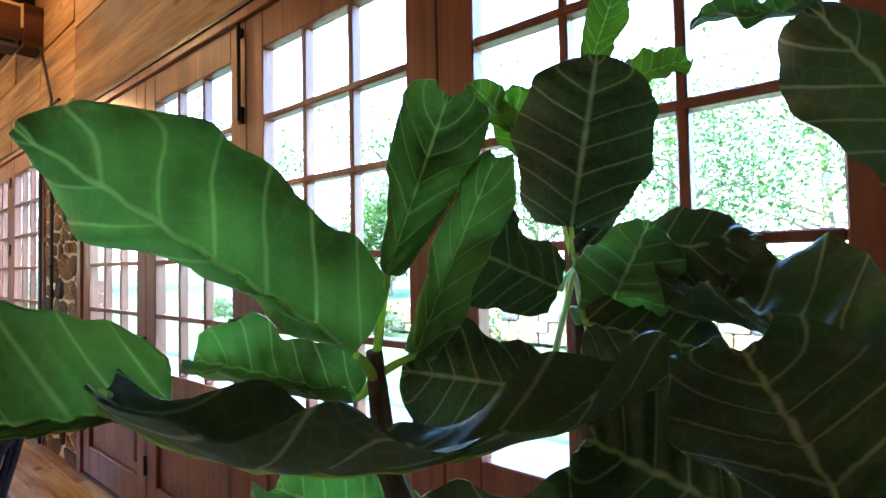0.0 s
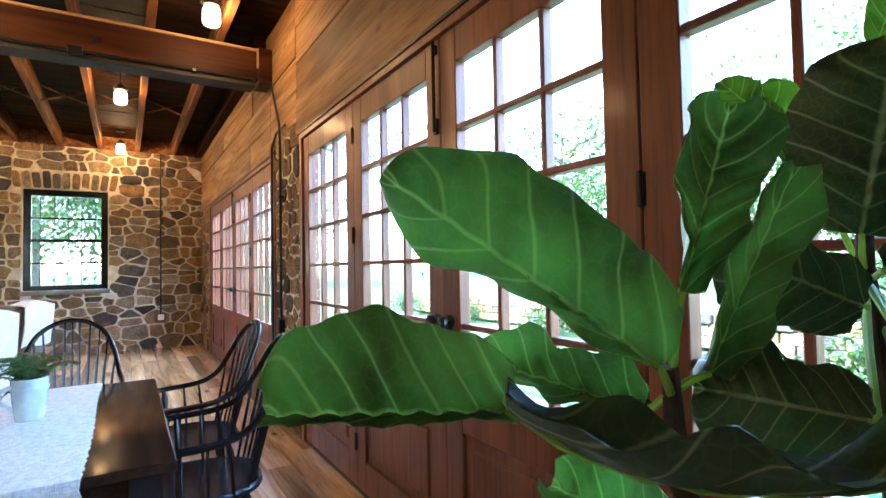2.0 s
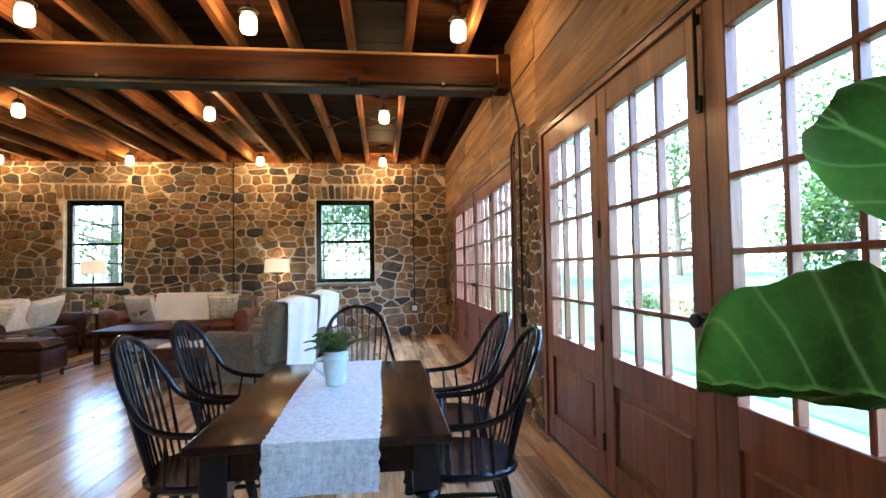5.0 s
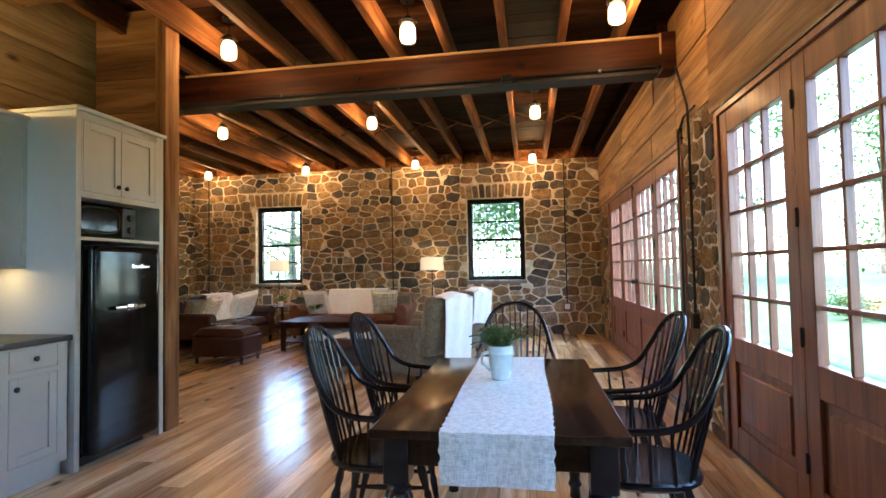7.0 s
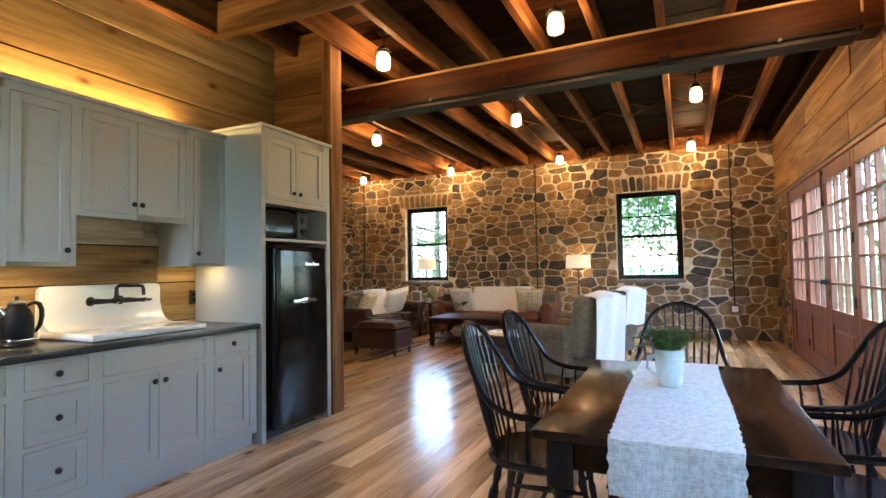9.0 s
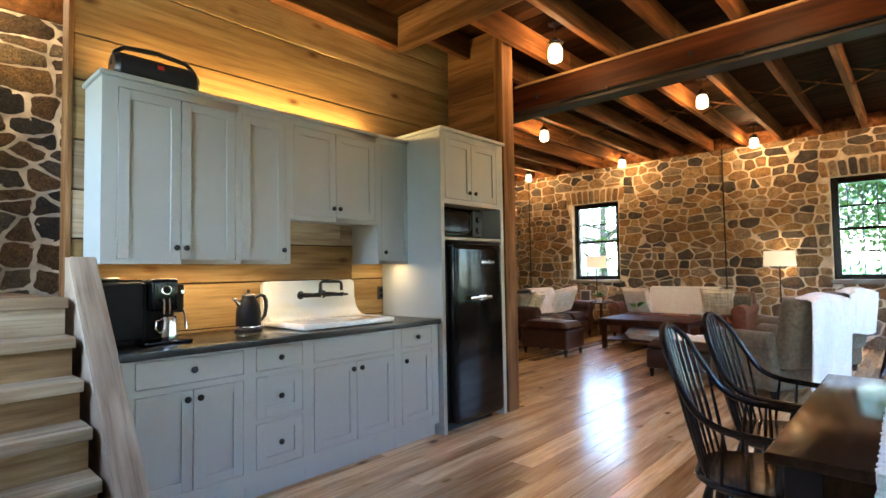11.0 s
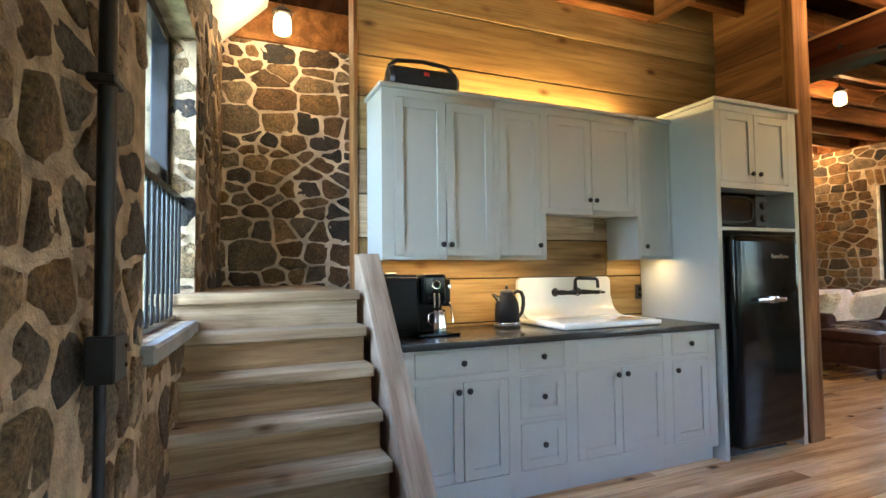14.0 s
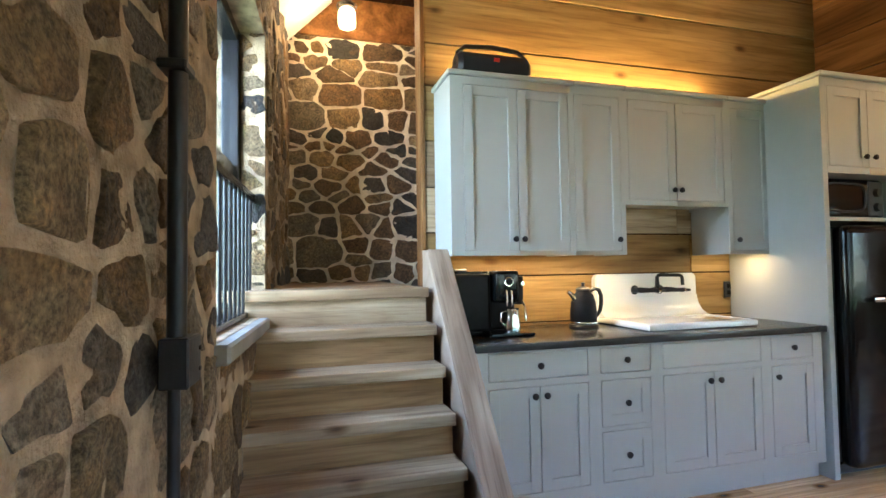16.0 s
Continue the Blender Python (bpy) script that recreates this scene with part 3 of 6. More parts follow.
def stone_mesh(bm, cu, cz, poly, rng, proud, rough=False):
    """One stone as a low, uneven block that stands out of the joint; rough ones have more relief."""
    h = proud * rng.uniform(0.5, 1.3)
    tilt, slope = rng.uniform(-0.12, 0.12), rng.uniform(-0.12, 0.12)
    steps = ((1.0, -0.012), (0.99, 0.7), (0.95, 0.94), (0.5, 1.0))
    if rough:
        fine = []
        for a, b in zip(poly, poly[1:] + poly[:1]):
            n = max(1, int(math.hypot(b[0] - a[0], b[1] - a[1]) / 0.028))
            for k in range(n):
                u, z = a[0] + (b[0] - a[0]) * k / n, a[1] + (b[1] - a[1]) * k / n
                w = 0.013 * noise.noise((u * 22, z * 22, cu * 9)) + 0.007 * noise.noise((u * 60, z * 60, cz * 9))
                d = math.hypot(u - cu, z - cz) or 1
                fine.append((u + (u - cu) / d * w, z + (z - cz) / d * w))
        poly = fine
        steps = ((1.02, -0.012), (1.0, 0.35), (0.975, 0.75), (0.9, 0.95), (0.72, 1.0), (0.5, 1.05), (0.25, 1.0))
    rings = []
    for k, d in steps:
        ring = []
        for u, z in poly:
            du, dz = (u - cu) * k, (z - cz) * k
            if d < 0:
                dep = d
            elif rough:
                dep = h * d + (tilt * du + slope * dz) * min(1, d) + (0.011 * noise.noise(((cu + du) * 17, (cz + dz) * 17, cu * 5)) + 0.005 * noise.noise(((cu + du) * 46, (cz + dz) * 46, 3.0))) * min(1, d * 1.2)
            else:
                dep = h * d + (tilt * du + slope * dz) * min(1, d) + (rng.uniform(-0.2, 0.2) * h if d > 0.6 else 0)
            ring.append(bm.verts.new((cu + du, -dep, cz + dz)))
        rings.append(ring)
    n = len(poly)
    for a, b in zip(rings, rings[1:]):
        for i in range(n):
            bm.faces.new((a[i], a[(i + 1) % n], b[(i + 1) % n], b[i]))
    bm.faces.new(rings[-1])


def stone_wall(name, m, u0, u1, z0, z1, thick, holes, label, wide, tall, proud, seed, single, soldiers=(), rough=False, joint=0.015, mortar=None):
    """A wall of mortar with stones; those for which single(u, z) holds are objects of their own."""
    rng = random.Random(seed)
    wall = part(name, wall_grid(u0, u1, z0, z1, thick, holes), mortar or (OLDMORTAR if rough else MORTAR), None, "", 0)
    wall.matrix_world = m
    tagged(wall, label, "wall", "", "structure")
    bands = [(a, b, c, d) for a, b, c, d in soldiers]
    polys = rubble(u0, u1, z0, z1, [*holes, *bands], wide, tall, rng, joint)
    for a, b, c, d in soldiers:
        n = max(2, round((c - a) / 0.125))
        w = (c - a) / n
        for i in range(n):
            lean = (i + 0.5 - n / 2) / n * 0.1
            ua, ub = a + i * w + 0.012, a + (i + 1) * w - 0.012
            q = [(ua, b + 0.01), (ub, b + 0.01), (ub + lean, d - rng.uniform(0.01, 0.05)), (ua + lean, d - rng.uniform(0.01, 0.05))]
            cut = []
            for j, p in enumerate(q):
                r = q[(j + 1) % 4]
                cut += [(p[0] + 0.14 * (r[0] - p[0]), p[1] + 0.14 * (r[1] - p[1])), (r[0] - 0.14 * (r[0] - p[0]), r[1] - 0.14 * (r[1] - p[1]))]
            polys.append(((ua + ub) / 2, (b + d) / 2, cut))
    rest, count = bmesh.new(), 0
    for cu, cz, poly in polys:
        if single(cu, cz) and count < 300:
            count += 1
            bm = bmesh.new()
            stone_mesh(bm, cu, cz, poly, rng, proud, rough)
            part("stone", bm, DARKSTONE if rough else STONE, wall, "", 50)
        else:
            stone_mesh(rest, cu, cz, poly, rng, proud)
    if len(rest.verts):
        tagged(part("stones", rest, STONE_FAR, wall, "", 50), kind="stuff")
    else:
        rest.free()
    return wall


# door and window openings: u0, z0, u1, z1
W1, W2 = (-0.57, 1.06, 0.56, 2.69), (-5.13, 1.06, -4.08, 2.69)
west_m = Matrix(((0, -1, 0, WEST), (1, 0, 0, 0), (0, 0, 1, 0), (0, 0, 0, 1)))
stone_wall("wall_west", west_m, SOUTH, NORTH, 0, CEIL, 0.45, [W1, W2], "rubble stone wall of brown and grey field stones", 0.25, 0.15, 0.018, 5,
           lambda u, z: u > -2.6, [(W1[0] - 0.12, W1[3], W1[2] + 0.12, W1[3] + 0.3), (W2[0] - 0.12, W2[3], W2[2] + 0.12, W2[3] + 0.3)])
south_m = Matrix(((-1, 0, 0, 0), (0, -1, 0, SOUTH), (0, 0, 1, 0), (0, 0, 0, 1)))
stone_wall("wall_south", south_m, 3.7, 9.9, 0, CEIL, 0.4, [], "rubble stone wall behind the leather sofa", 0.26, 0.165, 0.022, 6, lambda u, z: False)
# stone pier between the two runs of doors
north_m = Matrix(((1, 0, 0, 0), (0, 1, 0, NORTH), (0, 0, 1, 0), (0, 0, 0, 1)))
A0, A1, B0, B1, DOORTOP = -3.65, 0.63, -8.78, -4.46, 2.40
stone_wall("wall_north", north_m, B1, A0, 0, 2.52, 0.13, [], "narrow pier of field stones between glazed doors", 0.2, 0.14, 0.016, 9, lambda u, z: True)
stone_wall("wall_north_end", north_m, WEST, B0, 0, DOORTOP, 0.4, [], "end of the stone wall beside the doors", 0.24, 0.16, 0.02, 10, lambda u, z: True)
stone_wall("wall_north_corner", north_m, A1, 1.2, 0, DOORTOP, 0.4, [], "stone wall beside the last glazed door", 0.24, 0.16, 0.02, 11, lambda u, z: True)
# east wall with a window over the stairs
EW = (0.62, 1.05, 1.82, 2.62)
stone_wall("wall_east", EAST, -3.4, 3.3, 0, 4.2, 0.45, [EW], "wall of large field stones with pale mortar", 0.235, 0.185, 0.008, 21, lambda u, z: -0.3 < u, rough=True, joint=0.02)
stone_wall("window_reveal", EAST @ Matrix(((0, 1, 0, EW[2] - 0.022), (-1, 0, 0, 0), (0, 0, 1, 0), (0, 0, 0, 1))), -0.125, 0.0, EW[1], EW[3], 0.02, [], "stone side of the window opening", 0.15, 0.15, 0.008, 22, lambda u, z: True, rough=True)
LAND_Y = -4.45
land_m = Matrix(((-1, 0, 0, 0), (0, -1, 0, LAND_Y), (0, 0, 1, 0), (0, 0, 0, 1)))
stone_wall("wall_landing", land_m, -0.9, 1.6, 0, 3.27, 0.4, [], "stone wall at the head of the stairs", 0.24, 0.15, 0.016, 33, lambda u, z: z > 1.1, rough=True, mortar=MORTAR)

# board header over the doors
header = tagged(new("wall_header"), "wide reclaimed boards above the glazed doors", "wall", "", "structure")
part("backing", box(WEST, 2.03, DOORTOP + 0.02, 1.2, 2.14, 4.0), DECKWOOD, header, "", 0)
rng = random.Random(4)
for x0, x1, z0, rows in ((WEST, -4.62, 2.41, 4), (-4.62, A0 - 0.1, 2.53, 4), (A0 - 0.1, 1.2, 2.41, 4)):
    h = (CEIL + 0.2 - z0) / rows
    for r in range(rows):
        x = x0
        while x < x1 - 0.05:
            e = min(x1, x + rng.uniform(1.6, 3.4))
            e = x1 if x1 - e < 0.7 else e
            part("board", box(x + 0.0015, 1.985 + rng.uniform(0, 0.012), z0 + r * h + 0.003, e - 0.0015, 2.03, z0 + (r + 1) * h - 0.003, 0.003), HEADWOOD, header, "", 0)
            x = e
# black strips put in for the shadow gap above the door heads
setting("trim", box(A0 - 0.02, 1.975, DOORTOP, A1 + 0.02, 2.1, DOORTOP + 0.018), IRON, "black strip in place of the shadow gap over the door heads", "trim")
setting("shadow_strip_far", box(B0 - 0.02, 1.975, DOORTOP, B1 + 0.02, 2.1, DOORTOP + 0.018), IRON, "black strip in place of the shadow gap over the far door heads", "trim")

# kitchen back wall of horizontal boards
kitchen = tagged(new("wall_kitchen"), "horizontal reclaimed barn boards behind the cabinets", "wall", "", "structure")
part("backing", box(-3.75, KITCHEN - 0.12, 0, -0.36, KITCHEN - 0.025, DECK), DECKWOOD, kitchen, "", 0)
z = 0.0
for zt in (0.28, 0.6, 0.93, 1.235, 1.51, 1.79, 2.08, 2.43, 2.70, 3.08, 3.36, DECK):
    cuts = [-3.75, -0.36] if rng.random() < 0.5 or zt in (2.7, 3.08) else [-3.75, rng.uniform(-2.6, -1.2), -0.36]
    for a, b in zip(cuts, cuts[1:]):
        part("board", box(a, KITCHEN - 0.03, z + 0.004, b - 0.002, KITCHEN + rng.uniform(-0.006, 0.004), zt - 0.004, 0.004), BARNWOOD if z > 2.0 or z < 1.5 else GREYBARN, kitchen, "", 0)
    z = zt
part("edge_strip", box(-0.36, KITCHEN - 0.13, 1.18, -0.335, KITCHEN + 0.012, DECK, 0.003), POSTWOOD, kitchen, "", 0)
# partition beside the refrigerator, with its end post
side = tagged(new("wall_partition"), "board partition beside the refrigerator", "wall", "", "structure")
part("backing", box(-3.65, SOUTH, 0, -3.605, -2.46, DECK), DECKWOOD, side, "", 0)
for i in range(12):
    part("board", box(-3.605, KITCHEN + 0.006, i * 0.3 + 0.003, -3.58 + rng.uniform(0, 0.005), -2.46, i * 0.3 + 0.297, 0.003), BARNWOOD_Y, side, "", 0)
setting("post", box(-3.70, -2.46, 0, -3.525, -2.36, DECK, 0.008, 2), POSTWOOD, "weathered upright timber post beside the refrigerator", "post")
setting("wall_behind", box(-3.7, -6.57, 0, -1.6, -4.5, DECK), PLASTER, "plain wall behind the kitchen", "wall")
setting("wall_landing_side", box(-1.7, LAND_Y - 0.3, 0, -1.6, KITCHEN - 0.12, DECK), PLASTER, "plain wall beside the landing", "wall")

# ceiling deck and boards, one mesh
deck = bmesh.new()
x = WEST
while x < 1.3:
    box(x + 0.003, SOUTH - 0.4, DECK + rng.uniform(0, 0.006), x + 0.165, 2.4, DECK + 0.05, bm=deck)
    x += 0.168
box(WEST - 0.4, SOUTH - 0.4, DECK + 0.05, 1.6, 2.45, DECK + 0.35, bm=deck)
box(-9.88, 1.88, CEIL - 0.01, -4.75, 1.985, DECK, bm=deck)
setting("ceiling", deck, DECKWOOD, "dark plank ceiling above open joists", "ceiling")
for i in range(16):
    y = 1.53 - 0.543 * i
    if y < SOUTH:
        break
    for a, b in ((WEST, -4.62), (-4.62, -2.9)):
        if b > -4 and y < KITCHEN:
            continue
        j = box(a, y - 0.033, CEIL + rng.uniform(-0.01, 0.008), b, y + 0.033, DECK, 0.004)
        tagged(part("ceiling_joist", j, JOISTWOOD, None, "", 0), "rough-sawn reclaimed ceiling joist", "joist", "ceiling joists", "structure")
    if i < 15 and y - 0.543 > SOUTH:
        brace = thing("joist_bridging", "crossed slim bridging struts between ceiling joists", "bracing", "joist bridging", "structure")
        for s in (0, 1):
            za, zb = (CEIL + 0.02, DECK - 0.02)[::1 if s else -1]
            part("rod", tube([(-7.35 + s * 0.03, y - 0.03, za), (-7.35 + s * 0.03, y - 0.51, zb)], 0.012, 6), JOISTWOOD, brace)
setting("trim_west", box(WEST - 0.3, SOUTH, CEIL, WEST + 0.012, NORTH, DECK), JOISTWOOD, "timber blocking between joist ends above the stone", "trim")
setting("trim_south", box(WEST, SOUTH - 0.3, CEIL, -3.7, SOUTH + 0.01, DECK), JOISTWOOD, "timber blocking above the stone wall", "trim")
# trimmer timbers above the kitchen
tagged(part("ceiling_trimmer", box(-2.9, KITCHEN + 0.02, 3.33, -2.79, 1.97, DECK, 0.006), TRIMWOOD, None, "", 0), "weathered trimmer timber across the joist ends", "beam", "", "structure")
tagged(part("ceiling_header", box(-2.79, KITCHEN + 0.008, 3.335, 0.5, KITCHEN + 0.11, DECK, 0.006), JOISTWOOD, None, "", 0), "timber header along the top of the board wall", "beam", "", "structure")
# main beam
beam = thing("main_beam", "dark red-brown timber beam with a steel channel beneath", "beam", "", "structure")
part("timber", box(-4.68, SOUTH, 3.10, -4.53, 1.9, 3.375, 0.008), BEAMWOOD, beam, "dark reddish timber")
part("edge_strip", box(-4.535, -2.9, 3.365, -4.515, 1.86, 3.39, 0.003), PALEWOOD, beam, "pale raw edge strip")
part("end_block", box(-4.74, 1.86, 3.06, -4.50, 1.985, CEIL, 0.006), BEAMWOOD, beam)
part("edge_strip", box(-4.512, 1.845, 3.2, -4.498, 1.862, 3.39, 0.003), PALEWOOD, beam)
ch = box(-4.70, SOUTH, 3.028, -4.50, 1.83, 3.045, 0.002)
box(-4.52, SOUTH, 3.045, -4.505, 1.83, 3.095, 0.002, bm=ch)
part("steel_channel", ch, STEEL, beam, "dark painted steel channel")
for y in (-2.6, -1.0, 0.6):
    part("bolt", tube([(-4.53, y, 3.21), (-4.512, y, 3.21)], 0.022, 8), IRON, beam)

# floor
floor = tagged(part("floor", box(WEST - 0.4, SOUTH - 0.4, -0.2, 1.4, 2.4, -0.012), DECKWOOD, None, "", 0), "wide reclaimed oak floorboards with a satin finish", "floor", "", "structure")

# ---- stairs ----
stairs = thing("staircase", "steep reclaimed timber stairs with thick worn treads", "stairs", "", "structure")
RISE, RUN, TOPY = 0.190, 0.158, -2.80
for i in range(7):
    zt = 1.185 - i * RISE
    yf = TOPY + i * RUN
    if zt < 0.1:
        break
    deep = 0.30 if i else 1.62
    bm = box(-0.30, yf - deep, zt - 0.055, 0.75, yf, zt, 0.008, 2)
    part("tread", bm, GREYBARN, stairs, "thick worn timber tread", 0)
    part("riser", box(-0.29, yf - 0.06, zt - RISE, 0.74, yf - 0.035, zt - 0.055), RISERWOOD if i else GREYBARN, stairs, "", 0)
# sloping stringer cap beside the stairs
d = Vector((0, 0.158, -0.190)).normalized()
nrm = Vector((0, 0.190, 0.158)).normalized()
cap = bmesh.new()
start = Vector((-0.36, -2.82, 1.40))
end = start + d * 1.85
vs = []
for p in (start, end):
    for sx in (-0.062, 0.062):
        for k in (-0.045, 0.0):
            vs.append(cap.verts.new(Vector((p.x + sx, p.y, p.z)) + nrm * k))
for q in ((0, 1, 3, 2), (4, 6, 7, 5), (0, 4, 5, 1), (2, 3, 7, 6), (1, 5, 7, 3), (0, 2, 6, 4)):
    cap.faces.new([vs[i] for i in q])
bmesh.ops.recalc_face_normals(cap, faces=cap.faces)
bmesh.ops.bevel(cap, geom=list(cap.edges), offset=0.006, segments=2, affect='EDGES')
part("rail_cap", cap, GREYBARN_Y, stairs, "weathered sloping timber rail cap")
sb = bmesh.new()
prof = [(-3.08, 0.0), (-3.08, 1.40), (-2.84, 1.385), (-2.84 + 1.385 / 0.19 * 0.158 * 0.97, 0.0)]
ring = [[sb.verts.new((sx, y, z)) for y, z in prof] for sx in (-0.39, -0.335)]
sb.faces.new(ring[0][::-1])
sb.faces.new(ring[1])
for i in range(4):
    sb.faces.new((ring[0][i], ring[0][(i + 1) % 4], ring[1][(i + 1) % 4], ring[1][i]))
bmesh.ops.recalc_face_normals(sb, faces=sb.faces)
part("stringer", sb, GREYBARN_Y, stairs)
# slanted plaster soffit and timber over the landing
sof = bmesh.new()
pr = [(0.62, 3.02), (0.62, 3.6), (0.12, 3.6), (0.10, 3.55)]
ring = [[sof.verts.new((x, y, z)) for x, z in pr] for y in (-4.4, -3.3)]
sof.faces.new(ring[0])
sof.faces.new(ring[1][::-1])
for i in range(4):
    sof.faces.new((ring[0][i], ring[0][(i + 1) % 4], ring[1][(i + 1) % 4], ring[1][i]))
bmesh.ops.recalc_face_normals(sof, faces=sof.faces)
setting("soffit", sof, PLASTER, "white slanted plaster soffit above the landing", "ceiling")
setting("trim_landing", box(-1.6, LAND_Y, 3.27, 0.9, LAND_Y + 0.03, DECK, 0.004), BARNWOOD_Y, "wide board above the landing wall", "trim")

# ---- windows ----


def window(name, m, w, h, label, cols, rows, depth, bar=0.03, rim=0.1, grille=False):
    win = tagged(new(name), label, "window", "", "structure")
    win.matrix_world = m
    fr = part("window_frame", box(0, depth, 0, rim, depth + 0.09, h, 0.006), BLACK, win, "black painted frame")
    part("window_frame", box(w - rim, depth, 0, w, depth + 0.09, h, 0.006), BLACK, win)
    part("window_frame", box(rim, depth + 0.001, h - rim, w - rim, depth + 0.089, h, 0.006), BLACK, win)
    part("window_frame", box(rim, depth + 0.001, 0, w - rim, depth + 0.089, rim * 0.8, 0.006), BLACK, win)
    gw, gh = (w - 2 * rim), (h - 1.8 * rim)
    for r in range(1, rows):
        z = rim * 0.8 + gh * r / rows
        k = bar * (1.5 if r * 2 == rows else 0.8)
        part("glazing_bar", box(rim, depth + 0.02, z - k / 2, w - rim, depth + 0.07, z + k / 2, 0.003), BLACK, win)
    for c in range(1, cols):
        x = rim + gw * c / cols
        part("glazing_bar", box(x - bar * 0.3, depth + 0.025, rim * 0.8, x + bar * 0.3, depth + 0.065, h - rim, 0.003), BLACK, win)
    for r in range(rows):
        for c in range(cols):
            p = part("pane", box(rim + gw * c / cols + 0.004, depth + 0.044, rim * 0.8 + gh * r / rows + 0.004, rim + gw * (c + 1) / cols - 0.004, depth + 0.047, rim * 0.8 + gh * (r + 1) / rows - 0.004), GLASS, win, "", 0)
            p.visible_shadow = False
    part("window_sill", box(-0.03, -0.05, -0.07, w + 0.03, depth + 0.1, -0.002, 0.01), PAVING, win, "pale stone sill")
    if grille:
        for i in range(5):
            part("guard_bar", tube([(rim + gw * (i + 0.5) / 5, depth + 0.2, 0.05), (rim + gw * (i + 0.5) / 5, depth + 0.2, h - 0.1)], 0.008, 6), IRON, win)
    return win


for i, W in enumerate((W1, W2)):
    window(f"window_{i + 1}", west_m @ pose(W[0], 0, W[1]), W[2] - W[0], W[3] - W[1], "small black-framed sash window in the stone wall", 1, 4, 0.1, 0.03, 0.1, True)
window("window_3", EAST @ pose(EW[0], 0, EW[1]), EW[2] - EW[0], EW[3] - EW[1], "black-framed sash window above the stairs", 2, 2, 0.13, 0.05, 0.07)
rail = thing("window_guard_rail", "black guard rail with slim bars across the window", "railing", "", "", EAST @ pose(EW[0], 0.07, EW[1]))
part("top_rail", box(0.01, -0.02, 0.62, 1.19, 0.02, 0.66, 0.004), BLACK, rail)
part("bottom_rail", box(0.01, -0.015, 0.002, 1.19, 0.015, 0.03, 0.004), BLACK, rail)
for i in range(11):
    part("bar", tube([(0.07 + i * 0.105, 0, 0.03), (0.07 + i * 0.105, 0, 0.62)], 0.008, 6), IRON, rail)

# ---- glazed door leaves ----
LW, LH = 1.03, DOORTOP - 0.05


def door_leaf(name, label):
    leaf = tagged(new(name), label, "door", "glazed door leaves", "structure")
    st, top, mid, z0 = 0.125, 0.15, 0.16, 0.02
    gb, gt = 0.80, LH - top
    D = 0.055
    part("stile", box(0.002, 0, z0, st, D, LH, 0.004), DOORWOOD, leaf)
    part("stile", box(LW - st, 0, z0, LW - 0.002, D, LH, 0.004), DOORWOOD, leaf)
    part("rail", box(st, 0.001, gt, LW - st, D - 0.001, LH, 0.004), DOORWOOD, leaf)
    part("rail", box(st, 0.001, gb - mid, LW - st, D - 0.001, gb, 0.004), DOORWOOD, leaf)
    part("rail", box(st, 0.001, z0, LW - st, D - 0.001, 0.2, 0.004), DOORWOOD, leaf)
    part("panel", box(st, 0.02, 0.2, LW - st, 0.045, gb - mid), DOORWOOD, leaf)
    part("raised_panel", box(st + 0.055, 0.008, 0.255, LW - st - 0.055, 0.03, gb - mid - 0.055, 0.01), DOORWOOD, leaf)
    gw, gh = (LW - 2 * st) / 3, (gt - gb) / 5
    for c in (1, 2):
        part("muntin", box(st + c * gw - 0.012, 0.006, gb, st + c * gw + 0.012, D - 0.006, gt, 0.004), DOORWOOD, leaf)
    for r in range(1, 5):
        part("muntin", box(st, 0.004, gb + r * gh - 0.012, LW - st, D - 0.004, gb + r * gh + 0.012, 0.004), DOORWOOD, leaf)
    pane = box(st - 0.002, 0.026, gb, st + gw - 0.012, 0.03, gb + gh - 0.012)
    first = None
    for c in range(3):
        for r in range(5):
            if first is None:
                first = part("pane", pane, GLASS, leaf, "", 0)
                p = first
            else:
                p = new("pane", first.data)
                p.parent = leaf
            p.location = (c * gw + (0.012 if c else 0), 0, r * gh + 0.01)
            p.visible_shadow = False
    return leaf


def hinge(leaf, x, z):
    h = tube([(x, -0.006, z - 0.05), (x, -0.006, z + 0.05)], 0.008, 8)
    box(x - 0.014, -0.003, z - 0.045, x + 0.014, 0.004, z + 0.045, bm=h)
    part("hinge", h, IRON, leaf, "black iron hinge")


leaves, base = [], None
for k, (x0, nm) in enumerate(((A0 + 0.075, "door"), (B0 + 0.095, "door"))):
    fr = tagged(new(f"door_frame_{k + 1}"), "red-brown timber frame round the glazed doors", "door frame", "", "structure")
    xa, xb = (A0, A1) if k == 0 else (B0, B1)
    part("jamb", box(xa, 1.98, 0, x0 - 0.004, 2.12, DOORTOP - 0.04, 0.004), DOORWOOD, fr)
    part("jamb", box(x0 + 4 * LW + 0.004, 1.98, 0, xb, 2.12, DOORTOP - 0.04, 0.004), DOORWOOD, fr)
    part("head", box(xa, 1.981, DOORTOP - 0.045, xb, 2.12, DOORTOP, 0.004), DOORWOOD, fr)
    part("threshold", box(xa, 1.99, -0.01, xb, 2.3, 0.015, 0.004), IRON, fr)
    for i in range(4):
        m = pose(x0 + i * LW, 1.995, 0)
        if base is None:
            leaf = base = door_leaf("door_1", "red-brown timber glazed door with fifteen panes")
            leaf.matrix_world = m
        else:
            leaf = copy_thing(base, m)
        leaf.name = f"door_{k * 4 + i + 1}"
        leaves.append(leaf)
